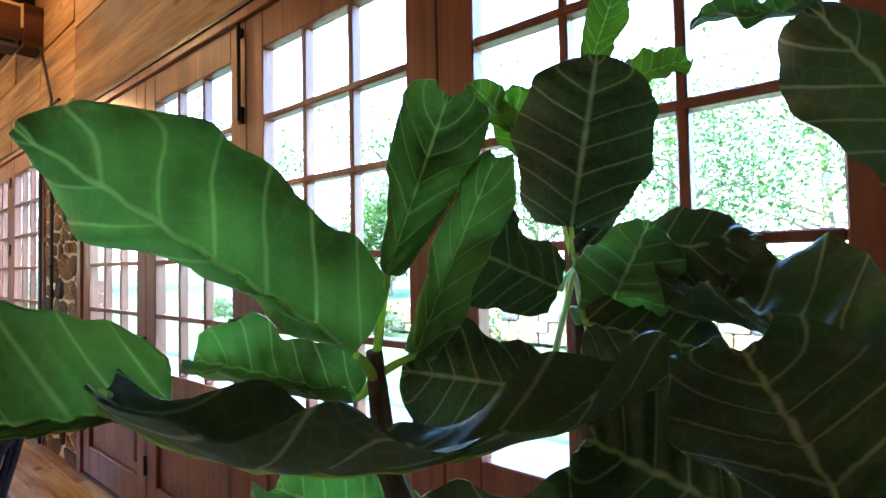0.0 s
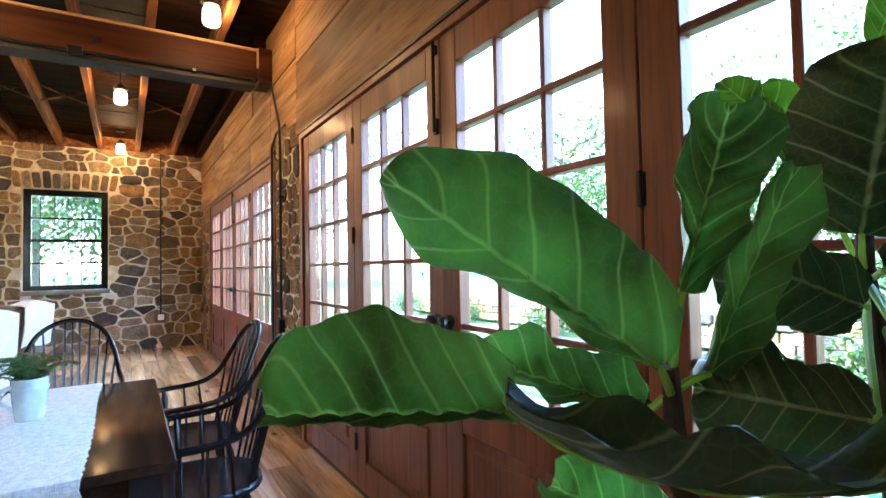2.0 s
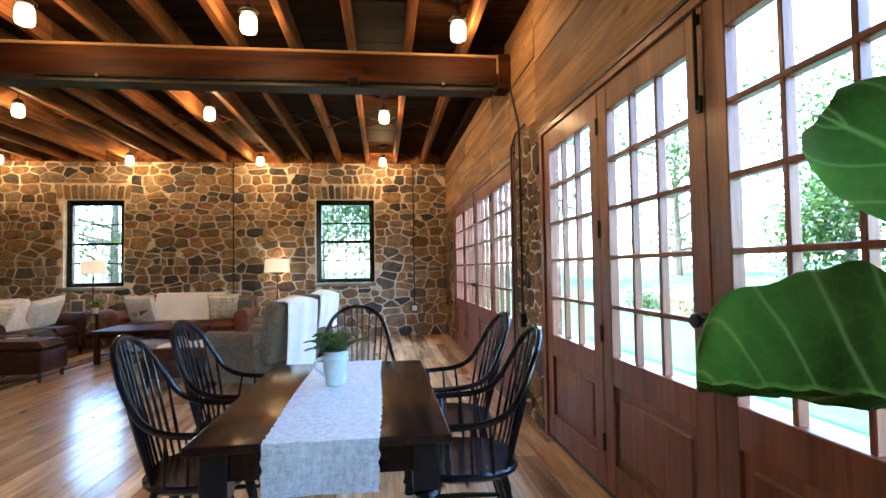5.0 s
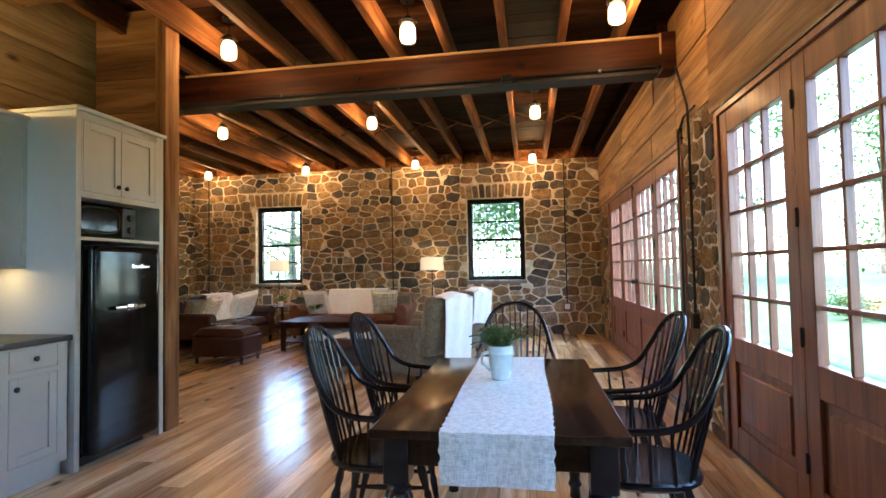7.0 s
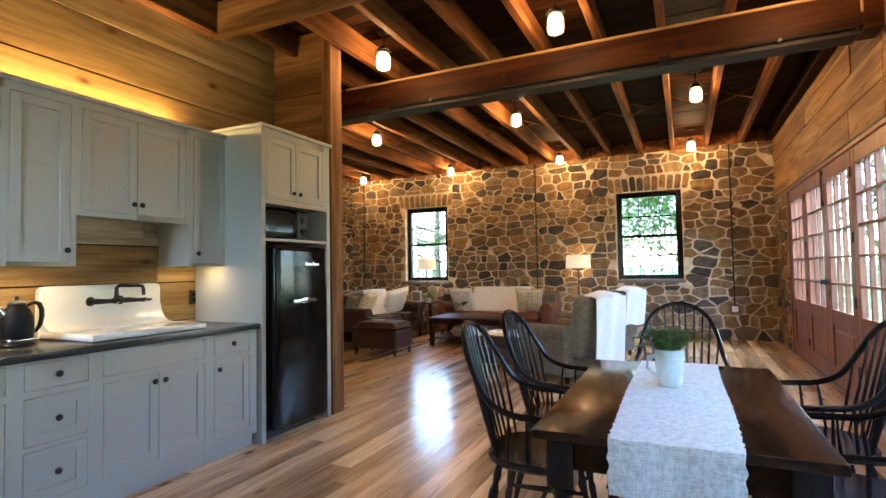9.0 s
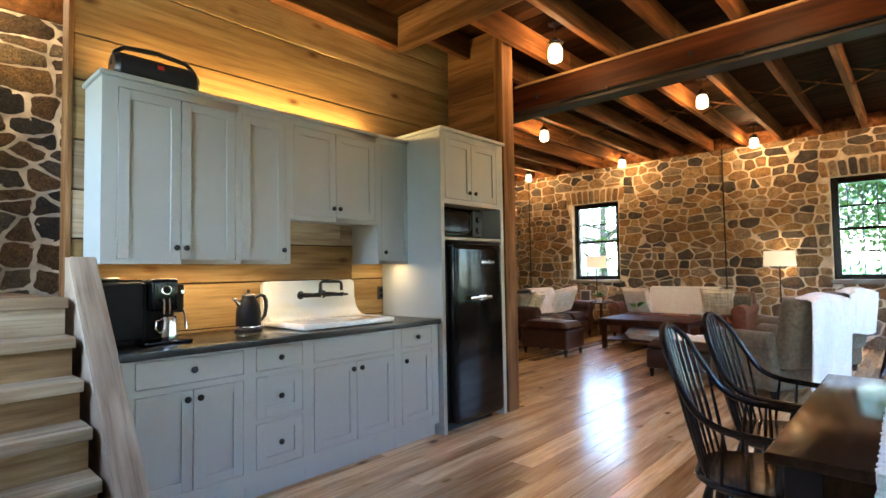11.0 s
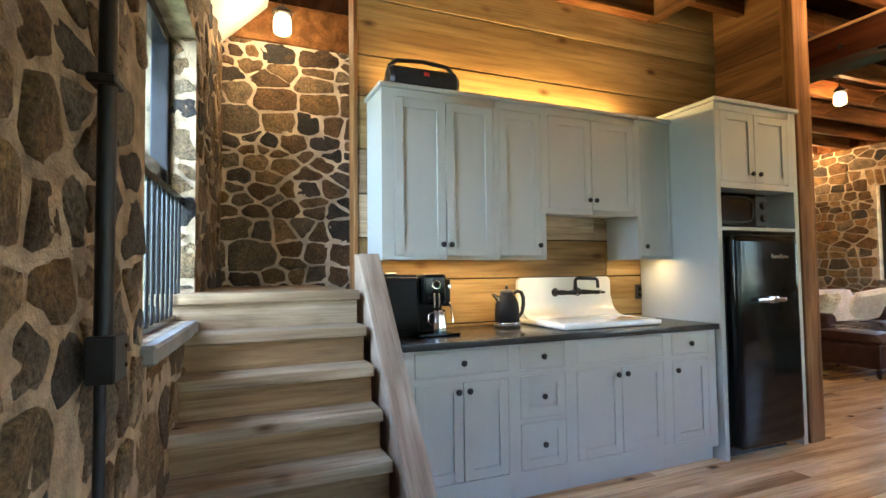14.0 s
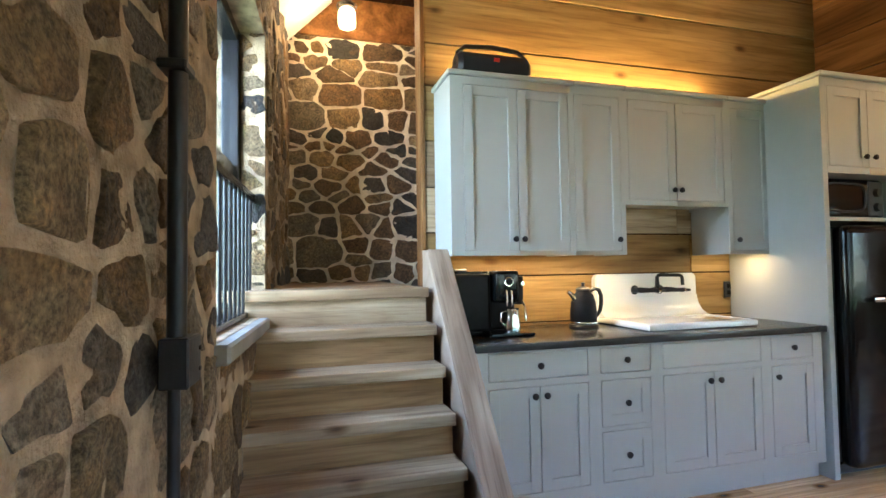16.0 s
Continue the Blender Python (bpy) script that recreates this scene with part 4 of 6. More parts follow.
for i, leaf in enumerate(leaves):
    if i % 4 in (0, 2):
        for z in (0.29, 0.92, 1.53, 2.14):
            hinge(leaf, LW, z)
    if i % 4 in (1, 2):
        x = LW - 0.05 if i % 4 == 1 else 0.05
        kb = tube([(x, 0, 1.09), (x, -0.028, 1.09)], 0.009, 8)
        part("knob", tube([(x, -0.024, 1.09), (x, -0.032, 1.09), (x, -0.048, 1.09), (x, -0.058, 1.09)], [0.018, 0.03, 0.03, 0.016], 14, bm=kb), IRON, leaf, "black iron knob")
        part("rosette", tube([(x, 0.001, 1.09), (x, -0.006, 1.09)], 0.033, 16), IRON, leaf)
        part("key_plate", box(x - 0.014, -0.006, 0.93, x + 0.014, 0.001, 0.99, 0.003), IRON, leaf)
    if i % 4 == 1:
        bolt = tube([(LW - 0.03, -0.016, 1.93), (LW - 0.03, -0.016, 2.34)], 0.008, 8)
        box(LW - 0.045, -0.014, 1.92, LW - 0.015, 0.001, 1.99, 0.003, bm=bolt)
        box(LW - 0.045, -0.012, 2.28, LW - 0.015, 0.001, 2.32, 0.003, bm=bolt)
        part("top_bolt", bolt, IRON, leaf, "long black surface bolt")


# ---- outside ----
g = bmesh.new()
N = 40
gv = {}
for i in range(N + 1):
    for j in range(N + 1):
        sx, sy = (i / N * 2 - 1), (j / N * 2 - 1)
        x, y = -4 + sx * abs(sx) * 300, sy * abs(sy) * 300
        d = max(0.0, math.hypot(x + 4, y) - 16)
        gv[i, j] = g.verts.new((x, y, -0.22 + 0.05 * d * (1 if y > 0 or x < -10 else 0.3) * min(1, 40 / (d + 40)) + 0.1 * noise.noise((x * 0.1, y * 0.1, 0))))
for i in range(N):
    for j in range(N):
        g.faces.new((gv[i, j], gv[i + 1, j], gv[i + 1, j + 1], gv[i, j + 1]))
setting("ground", g, GRASS, "mown green lawn sloping up to trees", "lawn", 60)
terrace = tagged(part("pavement", box(-12, 2.4, -0.3, 3, 4.6, -0.1), PAVING, None, "", 0), "stone-paved terrace outside the doors", "terrace", "", "structure")
garden = thing("garden_wall", "low dry-stone garden wall beyond the lawn", "wall")
rngo = random.Random(8)
gb = bmesh.new()
for i in range(60):
    for r in range(3):
        x = -16 + i * 0.42 + r % 2 * 0.2
        box(x + 0.01, 9.2 + rngo.uniform(-0.03, 0.03), -0.15 + r * 0.2, x + 0.4, 9.7, 0.04 + r * 0.2 + rngo.uniform(-0.02, 0.02), 0.02, bm=gb)
tagged(part("stones", gb, STONE_FAR, garden, "", 0), kind="stuff")


def tree(at, h, spread, seed, low=0.25, dens=1.0):
    rg = random.Random(seed)
    t = thing("tree", "leafy green broadleaf tree beyond the lawn", "tree", "trees round the garden", "", pose(*at))
    bm = tube([(0, 0, -0.3), (0.05, 0.03, h * 0.2), (-0.05, 0.08, h * 0.5), (0.1, 0, h * 0.85)], [h * 0.03, h * 0.022, h * 0.014, h * 0.004], 8)
    tips = []
    for k in range(9):
        a, z = rg.uniform(0, 6.28), h * rg.uniform(low, 0.75)
        r = spread * rg.uniform(0.5, 0.95)
        e = Vector((r * math.cos(a), r * math.sin(a), z + h * rg.uniform(0.02, 0.18)))
        tube([(0, 0, z), e * 0.5 + Vector((0, 0, z * 0.5 + 0.1)), e], [h * 0.011, h * 0.007, h * 0.003], 6, bm=bm)
        tips.append(e)
    part("trunk", bm, BARK, t)
    cr = bmesh.new()
    for k in range(int(6500 * dens)):
        c = rg.choice(tips) if rg.random() < 0.75 else Vector((rg.gauss(0, spread * 0.4), rg.gauss(0, spread * 0.4), h * rg.uniform(low + 0.1, 1)))
        p = c + Vector((rg.gauss(0, 1), rg.gauss(0, 1), rg.gauss(0, 0.7))) * spread * 0.27
        s = rg.uniform(0.07, 0.16) * max(1.0, h / 9)
        m = Euler((rg.uniform(-1, 1), rg.uniform(-1, 1), rg.uniform(0, 6.28))).to_matrix()
        q = [cr.verts.new(p + m @ Vector(v) * s) for v in ((-1, 0, 0), (0, -0.45, 0.12), (1, 0, 0), (0, 0.45, 0.12))]
        cr.faces.new(q[:3])
        cr.faces.new((q[0], q[2], q[3]))
    part("crown", cr, FOLIAGE, t, "", 0)
    return t


for k, (x, y, h, s, low) in enumerate(((-6, 27, 10, 4.5, 0.12), (4, 30, 12, 5, 0.12), (-15, 29, 12, 5, 0.12), (13, 27, 11, 5, 0.1), (-24, 25, 12, 5, 0.1), (-1.5, 40, 15, 6.5, 0.08), (-11, 42, 16, 7, 0.08),
                                       (-22, 41, 15, 7, 0.08), (9, 42, 16, 7, 0.08), (-30, 9, 11, 5, 0.1), (-31, -3, 12, 5.5, 0.1), (-30, -14, 11, 5, 0.1), (-42, 3, 14, 7, 0.05), (-43, -9, 14, 7, 0.05),
                                       (20, 36, 14, 6, 0.1), (24, -2, 8, 3.6, 0.1), (25, -11, 8, 3.6, 0.1), (-35, 22, 13, 6, 0.05), (-16, 17, 5, 2.2, 0.1), (-3.2, 15, 2.2, 1.6, 0.05), (4.5, 16, 2.4, 1.7, 0.05))):
    tree((x, y, 0.15), h, s, 100 + k, low, 2.2 if x < -28 and -8 < y < 6 else 1.0 if h > 4 else 0.5)
hedge_rng = random.Random(55)
for k in range(7):
    sh = thing("shrub", "low rounded shrub along the garden wall", "shrub", "shrubs by the garden wall", "", pose(-14 + k * 2.9 + hedge_rng.uniform(-0.5, 0.5), 8.6, -0.1))
    b = bmesh.new()
    for i in range(900):
        v = Vector((hedge_rng.gauss(0, 0.34), hedge_rng.gauss(0, 0.25), abs(hedge_rng.gauss(0.22, 0.2))))
        m = Euler((hedge_rng.uniform(-1, 1), hedge_rng.uniform(-1, 1), hedge_rng.uniform(0, 6.28))).to_matrix()
        q = [b.verts.new(v + m @ Vector(c) * 0.06) for c in ((-1, 0, 0), (0, -0.4, 0.1), (1, 0, 0), (0, 0.4, 0.1))]
        b.faces.new(q[:3])
        b.faces.new((q[0], q[2], q[3]))
    part("foliage", b, FOLIAGE, sh, "", 0)
    part("stem", tube([(0, 0, -0.15), (0.02, 0, 0.3)], 0.03, 6), BARK, sh)

# ---- lamps ----
LAMPS = [(-3.9, -2.01), (-3.9, -0.34), (-3.9, 1.38), (-6.44, -3.69), (-6.44, -1.45), (-6.44, 0.76), (-9.36, -5.88), (-9.36, -3.74), (-9.36, -1.49), (-9.36, 0.74)]


def jar_lamp(m, first):
    if first:
        return copy_thing(first, m)
    t = thing("ceiling_lamp", "glass jar lamp with a glowing bulb hung from the ceiling", "lamp", "jar lamps", "", m)
    part("ceiling_rose", lathe([(0.06, 0.27), (0.06, 0.29), (0.02, 0.295)], 16), IRON, t)
    part("cord", tube([(0, 0, 0.13), (0, 0, 0.28)], 0.006, 6), IRON, t)
    part("cap", lathe([(0.03, 0.135), (0.045, 0.12), (0.058, 0.105), (0.058, 0.075), (0.062, 0.072)], 18), IRON, t, "dark metal jar lid")
    ring = tube([(0.075 * math.cos(a), 0.075 * math.sin(a), 0.088) for a in (2 * math.pi * k / 20 for k in range(21))], 0.004, 6)
    part("wire_ring", ring, IRON, t)
    jar = part("jar", lathe([(0.054, 0.085), (0.068, 0.066), (0.074, 0.04), (0.076, -0.06), (0.07, -0.085), (0.045, -0.1), (0.0, -0.1)], 24, caps=False), JAR, t, "clear glass jar")
    jar.visible_shadow = False
    b = part("bulb", lathe([(0.03, 0.078), (0.055, 0.058), (0.066, 0.03), (0.068, -0.05), (0.06, -0.076), (0.035, -0.09), (0.004, -0.093)], 20), BULB, t, "glowing bulb")
    b.visible_shadow = False
    return t


first = None
for k, (x, y) in enumerate(LAMPS):
    t = jar_lamp(pose(x, y, 3.33), first)
    first = first or t
    lamp_at("bulb_light", 'POINT', pose(x, y, 3.30), 1.25 if x > -5 else 1.8, WARM, 0.04)
jar_lamp(pose(0.02, -3.95, 3.22), first)
lamp_at("landing_light", 'POINT', pose(0.02, -3.95, 3.19), 1.4, (1.0, 0.66, 0.33), 0.04)

# unseen area lamp added outside the east window to brighten the landing wall
lamp_at("window_fill_lamp", 'AREA', look(EAST @ Vector((0.2, 1.1, 2.2)), EAST @ Vector((3.0, -0.95, 1.5))), 7.5, (0.8, 0.89, 1.0), 0.9, 1.6)
# unseen lamps added outside to boost daylight through west windows and far doors
for W in (W1, W2):
    lamp_at("window_fill_lamp", 'AREA', look((WEST - 1.5, (W[0] + W[2]) / 2, 4.1), (WEST + 1.2, (W[0] + W[2]) / 2, 0.6)), 9.0, (0.88, 0.94, 1.0), 1.2, 1.0)
lamp_at("door_fill_lamp", 'AREA', look(((B0 + B1) / 2, 3.9, 4.3), ((B0 + B1) / 2, 0.0, 0.3)), 26.0, (0.88, 0.94, 1.0), 4.2, 1.0)

# ---- kitchen ----
CF, UF = -2.415, -2.765   # fronts of base and wall cabinets


def shaker(parent, x0, x1, z0, z1, y, label="", knobs=()):
    """A shaker door or drawer front proud of y, facing +y."""
    s = 0.055 if min(x1 - x0, z1 - z0) > 0.2 else 0.0
    if s:
        bm = box(x0, y, z0, x0 + s, y + 0.019, z1, 0.0015)
        box(x1 - s, y, z0, x1, y + 0.019, z1, 0.0015, bm=bm)
        box(x0 + s, y, z0, x1 - s, y + 0.0185, z0 + s, bm=bm)
        box(x0 + s, y, z1 - s, x1 - s, y + 0.0185, z1, bm=bm)
        box(x0 + s, y, z0 + s, x1 - s, y + 0.009, z1 - s, bm=bm)
    else:
        bm = box(x0, y, z0, x1, y + 0.019, z1, 0.0015)
    d = part("door" if s and (z1 - z0) > 0.3 else "drawer_front", bm, SAGE, parent, label)
    for kx, kz in knobs:
        kb = tube([(kx, y + 0.018, kz), (kx, y + 0.026, kz), (kx, y + 0.030, kz), (kx, y + 0.040, kz), (kx, y + 0.046, kz)], [0.007, 0.007, 0.016, 0.017, 0.009], 12)
        part("knob", kb, IRON, d, "black round knob")


def cabinet(name, label, x0, x1, z0, z1, front, back=KITCHEN + 0.008):
    c = thing(name, label, "cabinet", "sage cabinets")
    bm = box(x0 + 0.0005, back, z0 + (0.021 if z0 > 1 else 0), x1 - 0.0005, front - 0.012, z1)
    part("body", bm, SAGE, c)
    return c


def face_frame(c, x0, x1, z0, z1, y, openings):
    """A flush frame round openings (a, b, c, d) that the doors fill."""
    bm = bmesh.new()
    us = sorted({x0, x1, *[o[0] - 0.003 for o in openings], *[o[1] + 0.003 for o in openings]})
    zs = sorted({z0, z1, *[o[2] - 0.003 for o in openings], *[o[3] + 0.003 for o in openings]})
    for a, b in zip(us, us[1:]):
        for e, f in zip(zs, zs[1:]):
            mu, mz = (a + b) / 2, (e + f) / 2
            if not any(o[0] - 0.003 < mu < o[1] + 0.003 and o[2] - 0.003 < mz < o[3] + 0.003 for o in openings):
                box(a, y - 0.012, e, b, y + 0.018, f, bm=bm)
    bmesh.ops.remove_doubles(bm, verts=bm.verts, dist=0.0002)
    part("face_frame", bm, SAGE, c)


# base units, from the stair side
BASES = [(-0.425, -1.07, [(-0.49, -1.035, 0.73, 0.86, [(-0.7625, 0.795)]), (-0.49, -0.76, 0.17, 0.69, [(-0.73, 0.645)]), (-0.765, -1.035, 0.17, 0.69, [(-0.795, 0.645)])]),
         (-1.07, -1.46, [(-1.115, -1.415, 0.73, 0.86, [(-1.265, 0.795)]), (-1.115, -1.415, 0.455, 0.69, [(-1.265, 0.57)]), (-1.115, -1.415, 0.17, 0.425, [(-1.265, 0.30)])]),
         (-1.46, -2.21, [(-1.50, -2.17, 0.73, 0.86, []), (-1.50, -1.833, 0.17, 0.69, [(-1.80, 0.645)]), (-1.837, -2.17, 0.17, 0.69, [(-1.87, 0.645)])]),
         (-2.21, -2.64, [(-2.25, -2.565, 0.73, 0.86, [(-2.41, 0.795)]), (-2.25, -2.565, 0.17, 0.69, [(-2.285, 0.63)])])]
for x1, x0, fronts in BASES:
    c = cabinet("base_cabinet", "sage grey painted base cabinet with shaker fronts", x0, x1, 0.1, 0.875, CF)
    face_frame(c, x0, x1, 0.1, 0.875, CF, [(min(f[0], f[1]), max(f[0], f[1]), f[2], f[3]) for f in fronts])
    for a, b, z0, z1, kn in fronts:
        shaker(c, min(a, b), max(a, b), z0, z1, CF, "", kn)
    part("toe_kick", box(x0 + 0.001, KITCHEN + 0.01, 0, x1 - 0.001, CF - 0.03, 0.1), SAGE, c)
counter = box(-2.655, KITCHEN + 0.006, 0.876, -0.42, CF + 0.045, 0.914, 0.004, 2)
tagged(part("countertop", counter, COUNTER), "dark grey stone countertop along the kitchen wall", "countertop")

UPPERS = [(-0.42, -1.19, 1.357, 2.375, [(-0.50, -0.825, [(-0.80, 1.45)]), (-0.83, -1.155, [(-0.855, 1.45)])], 1.385),
          (-1.19, -1.545, 1.357, 2.375, [(-1.20, -1.51, [(-1.49, 1.45)])], 1.385),
          (-1.545, -2.33, 1.665, 2.375, [(-1.575, -1.925, [(-1.90, 1.765)]), (-1.93, -2.30, [(-1.955, 1.765)])], 1.70),
          (-2.33, -2.70, 1.357, 2.375, [(-2.37, -2.68, [(-2.40, 1.45)])], 1.385)]
for x1, x0, z0, z1, doors, dz in UPPERS:
    c = cabinet("wall_cabinet", "sage grey painted wall cabinet with shaker doors", x0, x1, z0, z1, UF)
    face_frame(c, x0, x1, z0, z1, UF, [(min(d[0], d[1]), max(d[0], d[1]), dz, 2.325) for d in doors])
    part("end_lip", box(x1 - 0.018, KITCHEN + 0.01, z0, x1 - 0.001, UF - 0.013, z0 + 0.022), SAGE, c)
    part("end_lip", box(x0 + 0.001, KITCHEN + 0.01, z0, x0 + 0.018, UF - 0.013, z0 + 0.022), SAGE, c)
    for a, b, kn in doors:
        shaker(c, min(a, b), max(a, b), dz, 2.325, UF, "", kn)
    part("crown", box(x0 - 0.001 * (x0 < -2.6), KITCHEN + 0.008, z1, x1 + (0.018 if x1 > -0.5 else 0), UF + 0.04, z1 + 0.028, 0.006), SAGE, c)
# tall unit round the refrigerator
tall = thing("tall_cabinet", "sage grey tall cabinet framing the refrigerator and microwave", "cabinet", "sage cabinets")
part("side_panel", box(-2.70, KITCHEN + 0.008, 0, -2.658, -2.36, 2.43, 0.002), SAGE, tall)
part("side_panel", box(-3.50, KITCHEN + 0.008, 0, -3.455, -2.36, 2.43, 0.002), SAGE, tall)
part("shelf", box(-3.455, KITCHEN + 0.01, 1.545, -2.70, -2.362, 1.57, 0.002), SAGE, tall)
part("upper_box", box(-3.455, KITCHEN + 0.01, 1.84, -2.70, -2.385, 2.43), SAGE, tall)
part("back", box(-3.455, KITCHEN + 0.009, 1.57, -2.70, KITCHEN + 0.02, 1.84), SAGE, tall)
face_frame(tall, -3.455, -2.70, 1.84, 2.43, -2.378, [(-3.046, -2.715, 1.885, 2.375), (-3.40, -3.05, 1.885, 2.375)])
shaker(tall, -3.046, -2.715, 1.885, 2.375, -2.378, "", [(-3.01, 1.948)])
shaker(tall, -3.40, -3.05, 1.885, 2.375, -2.378, "", [(-3.088, 1.948)])
part("crown", box(-3.515, KITCHEN + 0.008, 2.43, -2.64, -2.335, 2.46, 0.006), SAGE, tall)
# light strips above and below the wall cabinets
for k, (a, b, z, up) in enumerate(((-2.45, -0.52, 2.41, True), (-1.5, -0.5, 1.364, False), (-2.60, -2.38, 1.364, False))):
    s = thing("light_strip", "slim warm light strip on the cabinets", "lamp", "cabinet light strips")
    zz = (z, z + 0.008) if up else (z, z + 0.012)
    part("diffuser", box(a, KITCHEN + 0.05 + (0 if up else 0.2), zz[0], b, KITCHEN + 0.065 + (0 if up else 0.2), zz[1]), STRIP, s)
    lamp_at("strip_light", 'AREA', pose((a + b) / 2, KITCHEN + (0.075 if up else 0.24), z + (0.014 if up else -0.004), 155 if up else 0), 2.4 if up else 0.36 * (b - a), (1.0, 0.62, 0.2) if up else (1.0, 0.7, 0.33), b - a, 0.02)

# refrigerator
fr = thing("refrigerator", "rounded glossy black retro refrigerator with chrome handle", "refrigerator")
part("body", box(-3.375, KITCHEN + 0.05, 0.05, -2.735, -2.40, 1.515, 0.05, 4), GLOSSBLACK, fr)
dr = part("door", box(-3.375, -2.395, 0.07, -2.735, -2.285, 1.515, 0.05, 6), GLOSSBLACK, fr)
part("plinth", box(-3.35, KITCHEN + 0.1, 0, -2.76, -2.42, 0.06), BLACKPLASTIC, fr)
part("door_seal", box(-3.36, -2.402, 0.09, -2.75, -2.393, 1.5, 0.003), BLACKPLASTIC, fr)
hb = box(-3.16, -2.262, 1.052, -2.885, -2.243, 1.084, 0.012, 3)
box(-3.15, -2.29, 1.058, -3.12, -2.25, 1.08, 0.004, bm=hb)
box(-2.93, -2.29, 1.058, -2.90, -2.25, 1.08, 0.004, bm=hb)
box(-3.07, -2.288, 1.045, -2.975, -2.236, 1.091, 0.008, 2, bm=hb)
part("handle", hb, CHROME, dr, "chrome handle")
bd = bmesh.new()
for i in range(8):
    box(-3.245 + i * 0.0225, -2.287, 1.352, -3.229 + i * 0.0225, -2.282, 1.352 + (0.03 if i in (3, 7) else 0.018), bm=bd)
part("badge", bd, CHROME, dr, "small chrome badge")
# microwave
mw = thing("microwave", "black retro microwave on the shelf above the refrigerator", "microwave")
part("body", box(-3.335, -2.95, 1.575, -2.72, -2.48, 1.835, 0.025, 3), GLOSSBLACK, mw)
part("door", box(-3.18, -2.482, 1.585, -2.725, -2.46, 1.825, 0.02, 3), GLOSSBLACK, mw)
part("door_window", box(-3.12, -2.462, 1.63, -2.79, -2.455, 1.785, 0.003), GLOSSBLACK, mw, "dark glass window")
part("door_ring", tube([(-2.955 + 0.185 * math.copysign(abs(math.cos(a)) ** 0.5, math.cos(a)), -2.456, 1.706 + 0.09 * math.copysign(abs(math.sin(a)) ** 0.5, math.sin(a))) for a in (2 * math.pi * k / 32 for k in range(33))], 0.007, 6), STEEL, mw)
part("control_panel", box(-3.325, -2.482, 1.59, -3.19, -2.468, 1.82, 0.006), BLACKPLASTIC, mw)
for z in (1.65, 1.745):
    part("dial", tube([(-3.258, -2.47, z), (-3.258, -2.445, z)], [0.03, 0.024], 18), STEEL, mw, "dark steel dial")
# sink
sink = thing("sink", "white enamel farmhouse sink with high rolled backsplash", "sink")


outline = [(-1.50, 0.917), (-1.50, 1.19)] + [(-1.54 + 0.04 * math.cos(a), 1.195 + 0.04 * math.sin(a)) for a in (math.pi / 2 * k / 6 for k in range(1, 7))]
outline += [(-2.27 - 0.04 * math.sin(a), 1.195 + 0.04 * math.cos(a)) for a in (math.pi / 2 * k / 6 for k in range(7))]
outline += [(-2.31, 1.03)] + [(-2.31 - 0.06 * (1 - math.cos(a)), 1.03 - 0.08 * math.sin(a)) for a in (math.pi / 2 * k / 8 for k in range(1, 9))] + [(-2.378, 0.945), (-2.38, 0.917)]
splash = bmesh.new()
fr_ = [splash.verts.new((x, KITCHEN + 0.062, z)) for x, z in outline]
bk_ = [splash.verts.new((x, KITCHEN + 0.012, z)) for x, z in outline]
splash.faces.new(fr_)
splash.faces.new(bk_[::-1])
for k in range(len(outline)):
    q = (k + 1) % len(outline)
    splash.faces.new((fr_[k], bk_[k], bk_[q], fr_[q]))
bmesh.ops.recalc_face_normals(splash, faces=splash.faces)
bmesh.ops.bevel(splash, geom=[e for e in splash.edges if all(v.co.y > KITCHEN + 0.05 for v in e.verts)], offset=0.008, segments=3, affect='EDGES')
part("splash", splash, ENAMEL, sink)
part("deck", box(-2.28, KITCHEN + 0.05, 0.9165, -1.50, -2.50, 0.952, 0.016, 4), ENAMEL, sink)
cv = sheet(lambda u, v: (-1.512 - u * 0.80, KITCHEN + 0.060 + 0.13 * (1 - math.cos(v * math.pi / 2)), 0.951 + 0.13 * (1 - math.sin(v * math.pi / 2))), 8, 8, 0.003)
part("cove", cv, ENAMEL, sink)
rim = tube([(-2.265, -2.95, 0.943), (-2.265, -2.55, 0.943), (-2.235, -2.518, 0.943), (-1.86, -2.515, 0.943), (-1.545, -2.518, 0.943), (-1.515, -2.55, 0.943), (-1.515, -2.95, 0.943)], 0.0135, 10)
part("rolled_rim", rim, ENAMEL, sink)
fc = thing("wall_faucet", "black iron wall-mounted faucet with gooseneck spout", "faucet")
Y0 = KITCHEN + 0.055
FZ, FD = 1.125, Y0 + 0.06
part("body", tube([(-1.80, FD, FZ), (-1.84, FD, FZ), (-1.88, FD, FZ), (-1.93, FD, FZ), (-1.97, FD, FZ), (-2.02, FD, FZ)], [0.016, 0.012, 0.012, 0.02, 0.013, 0.016], 12), IRON, fc)
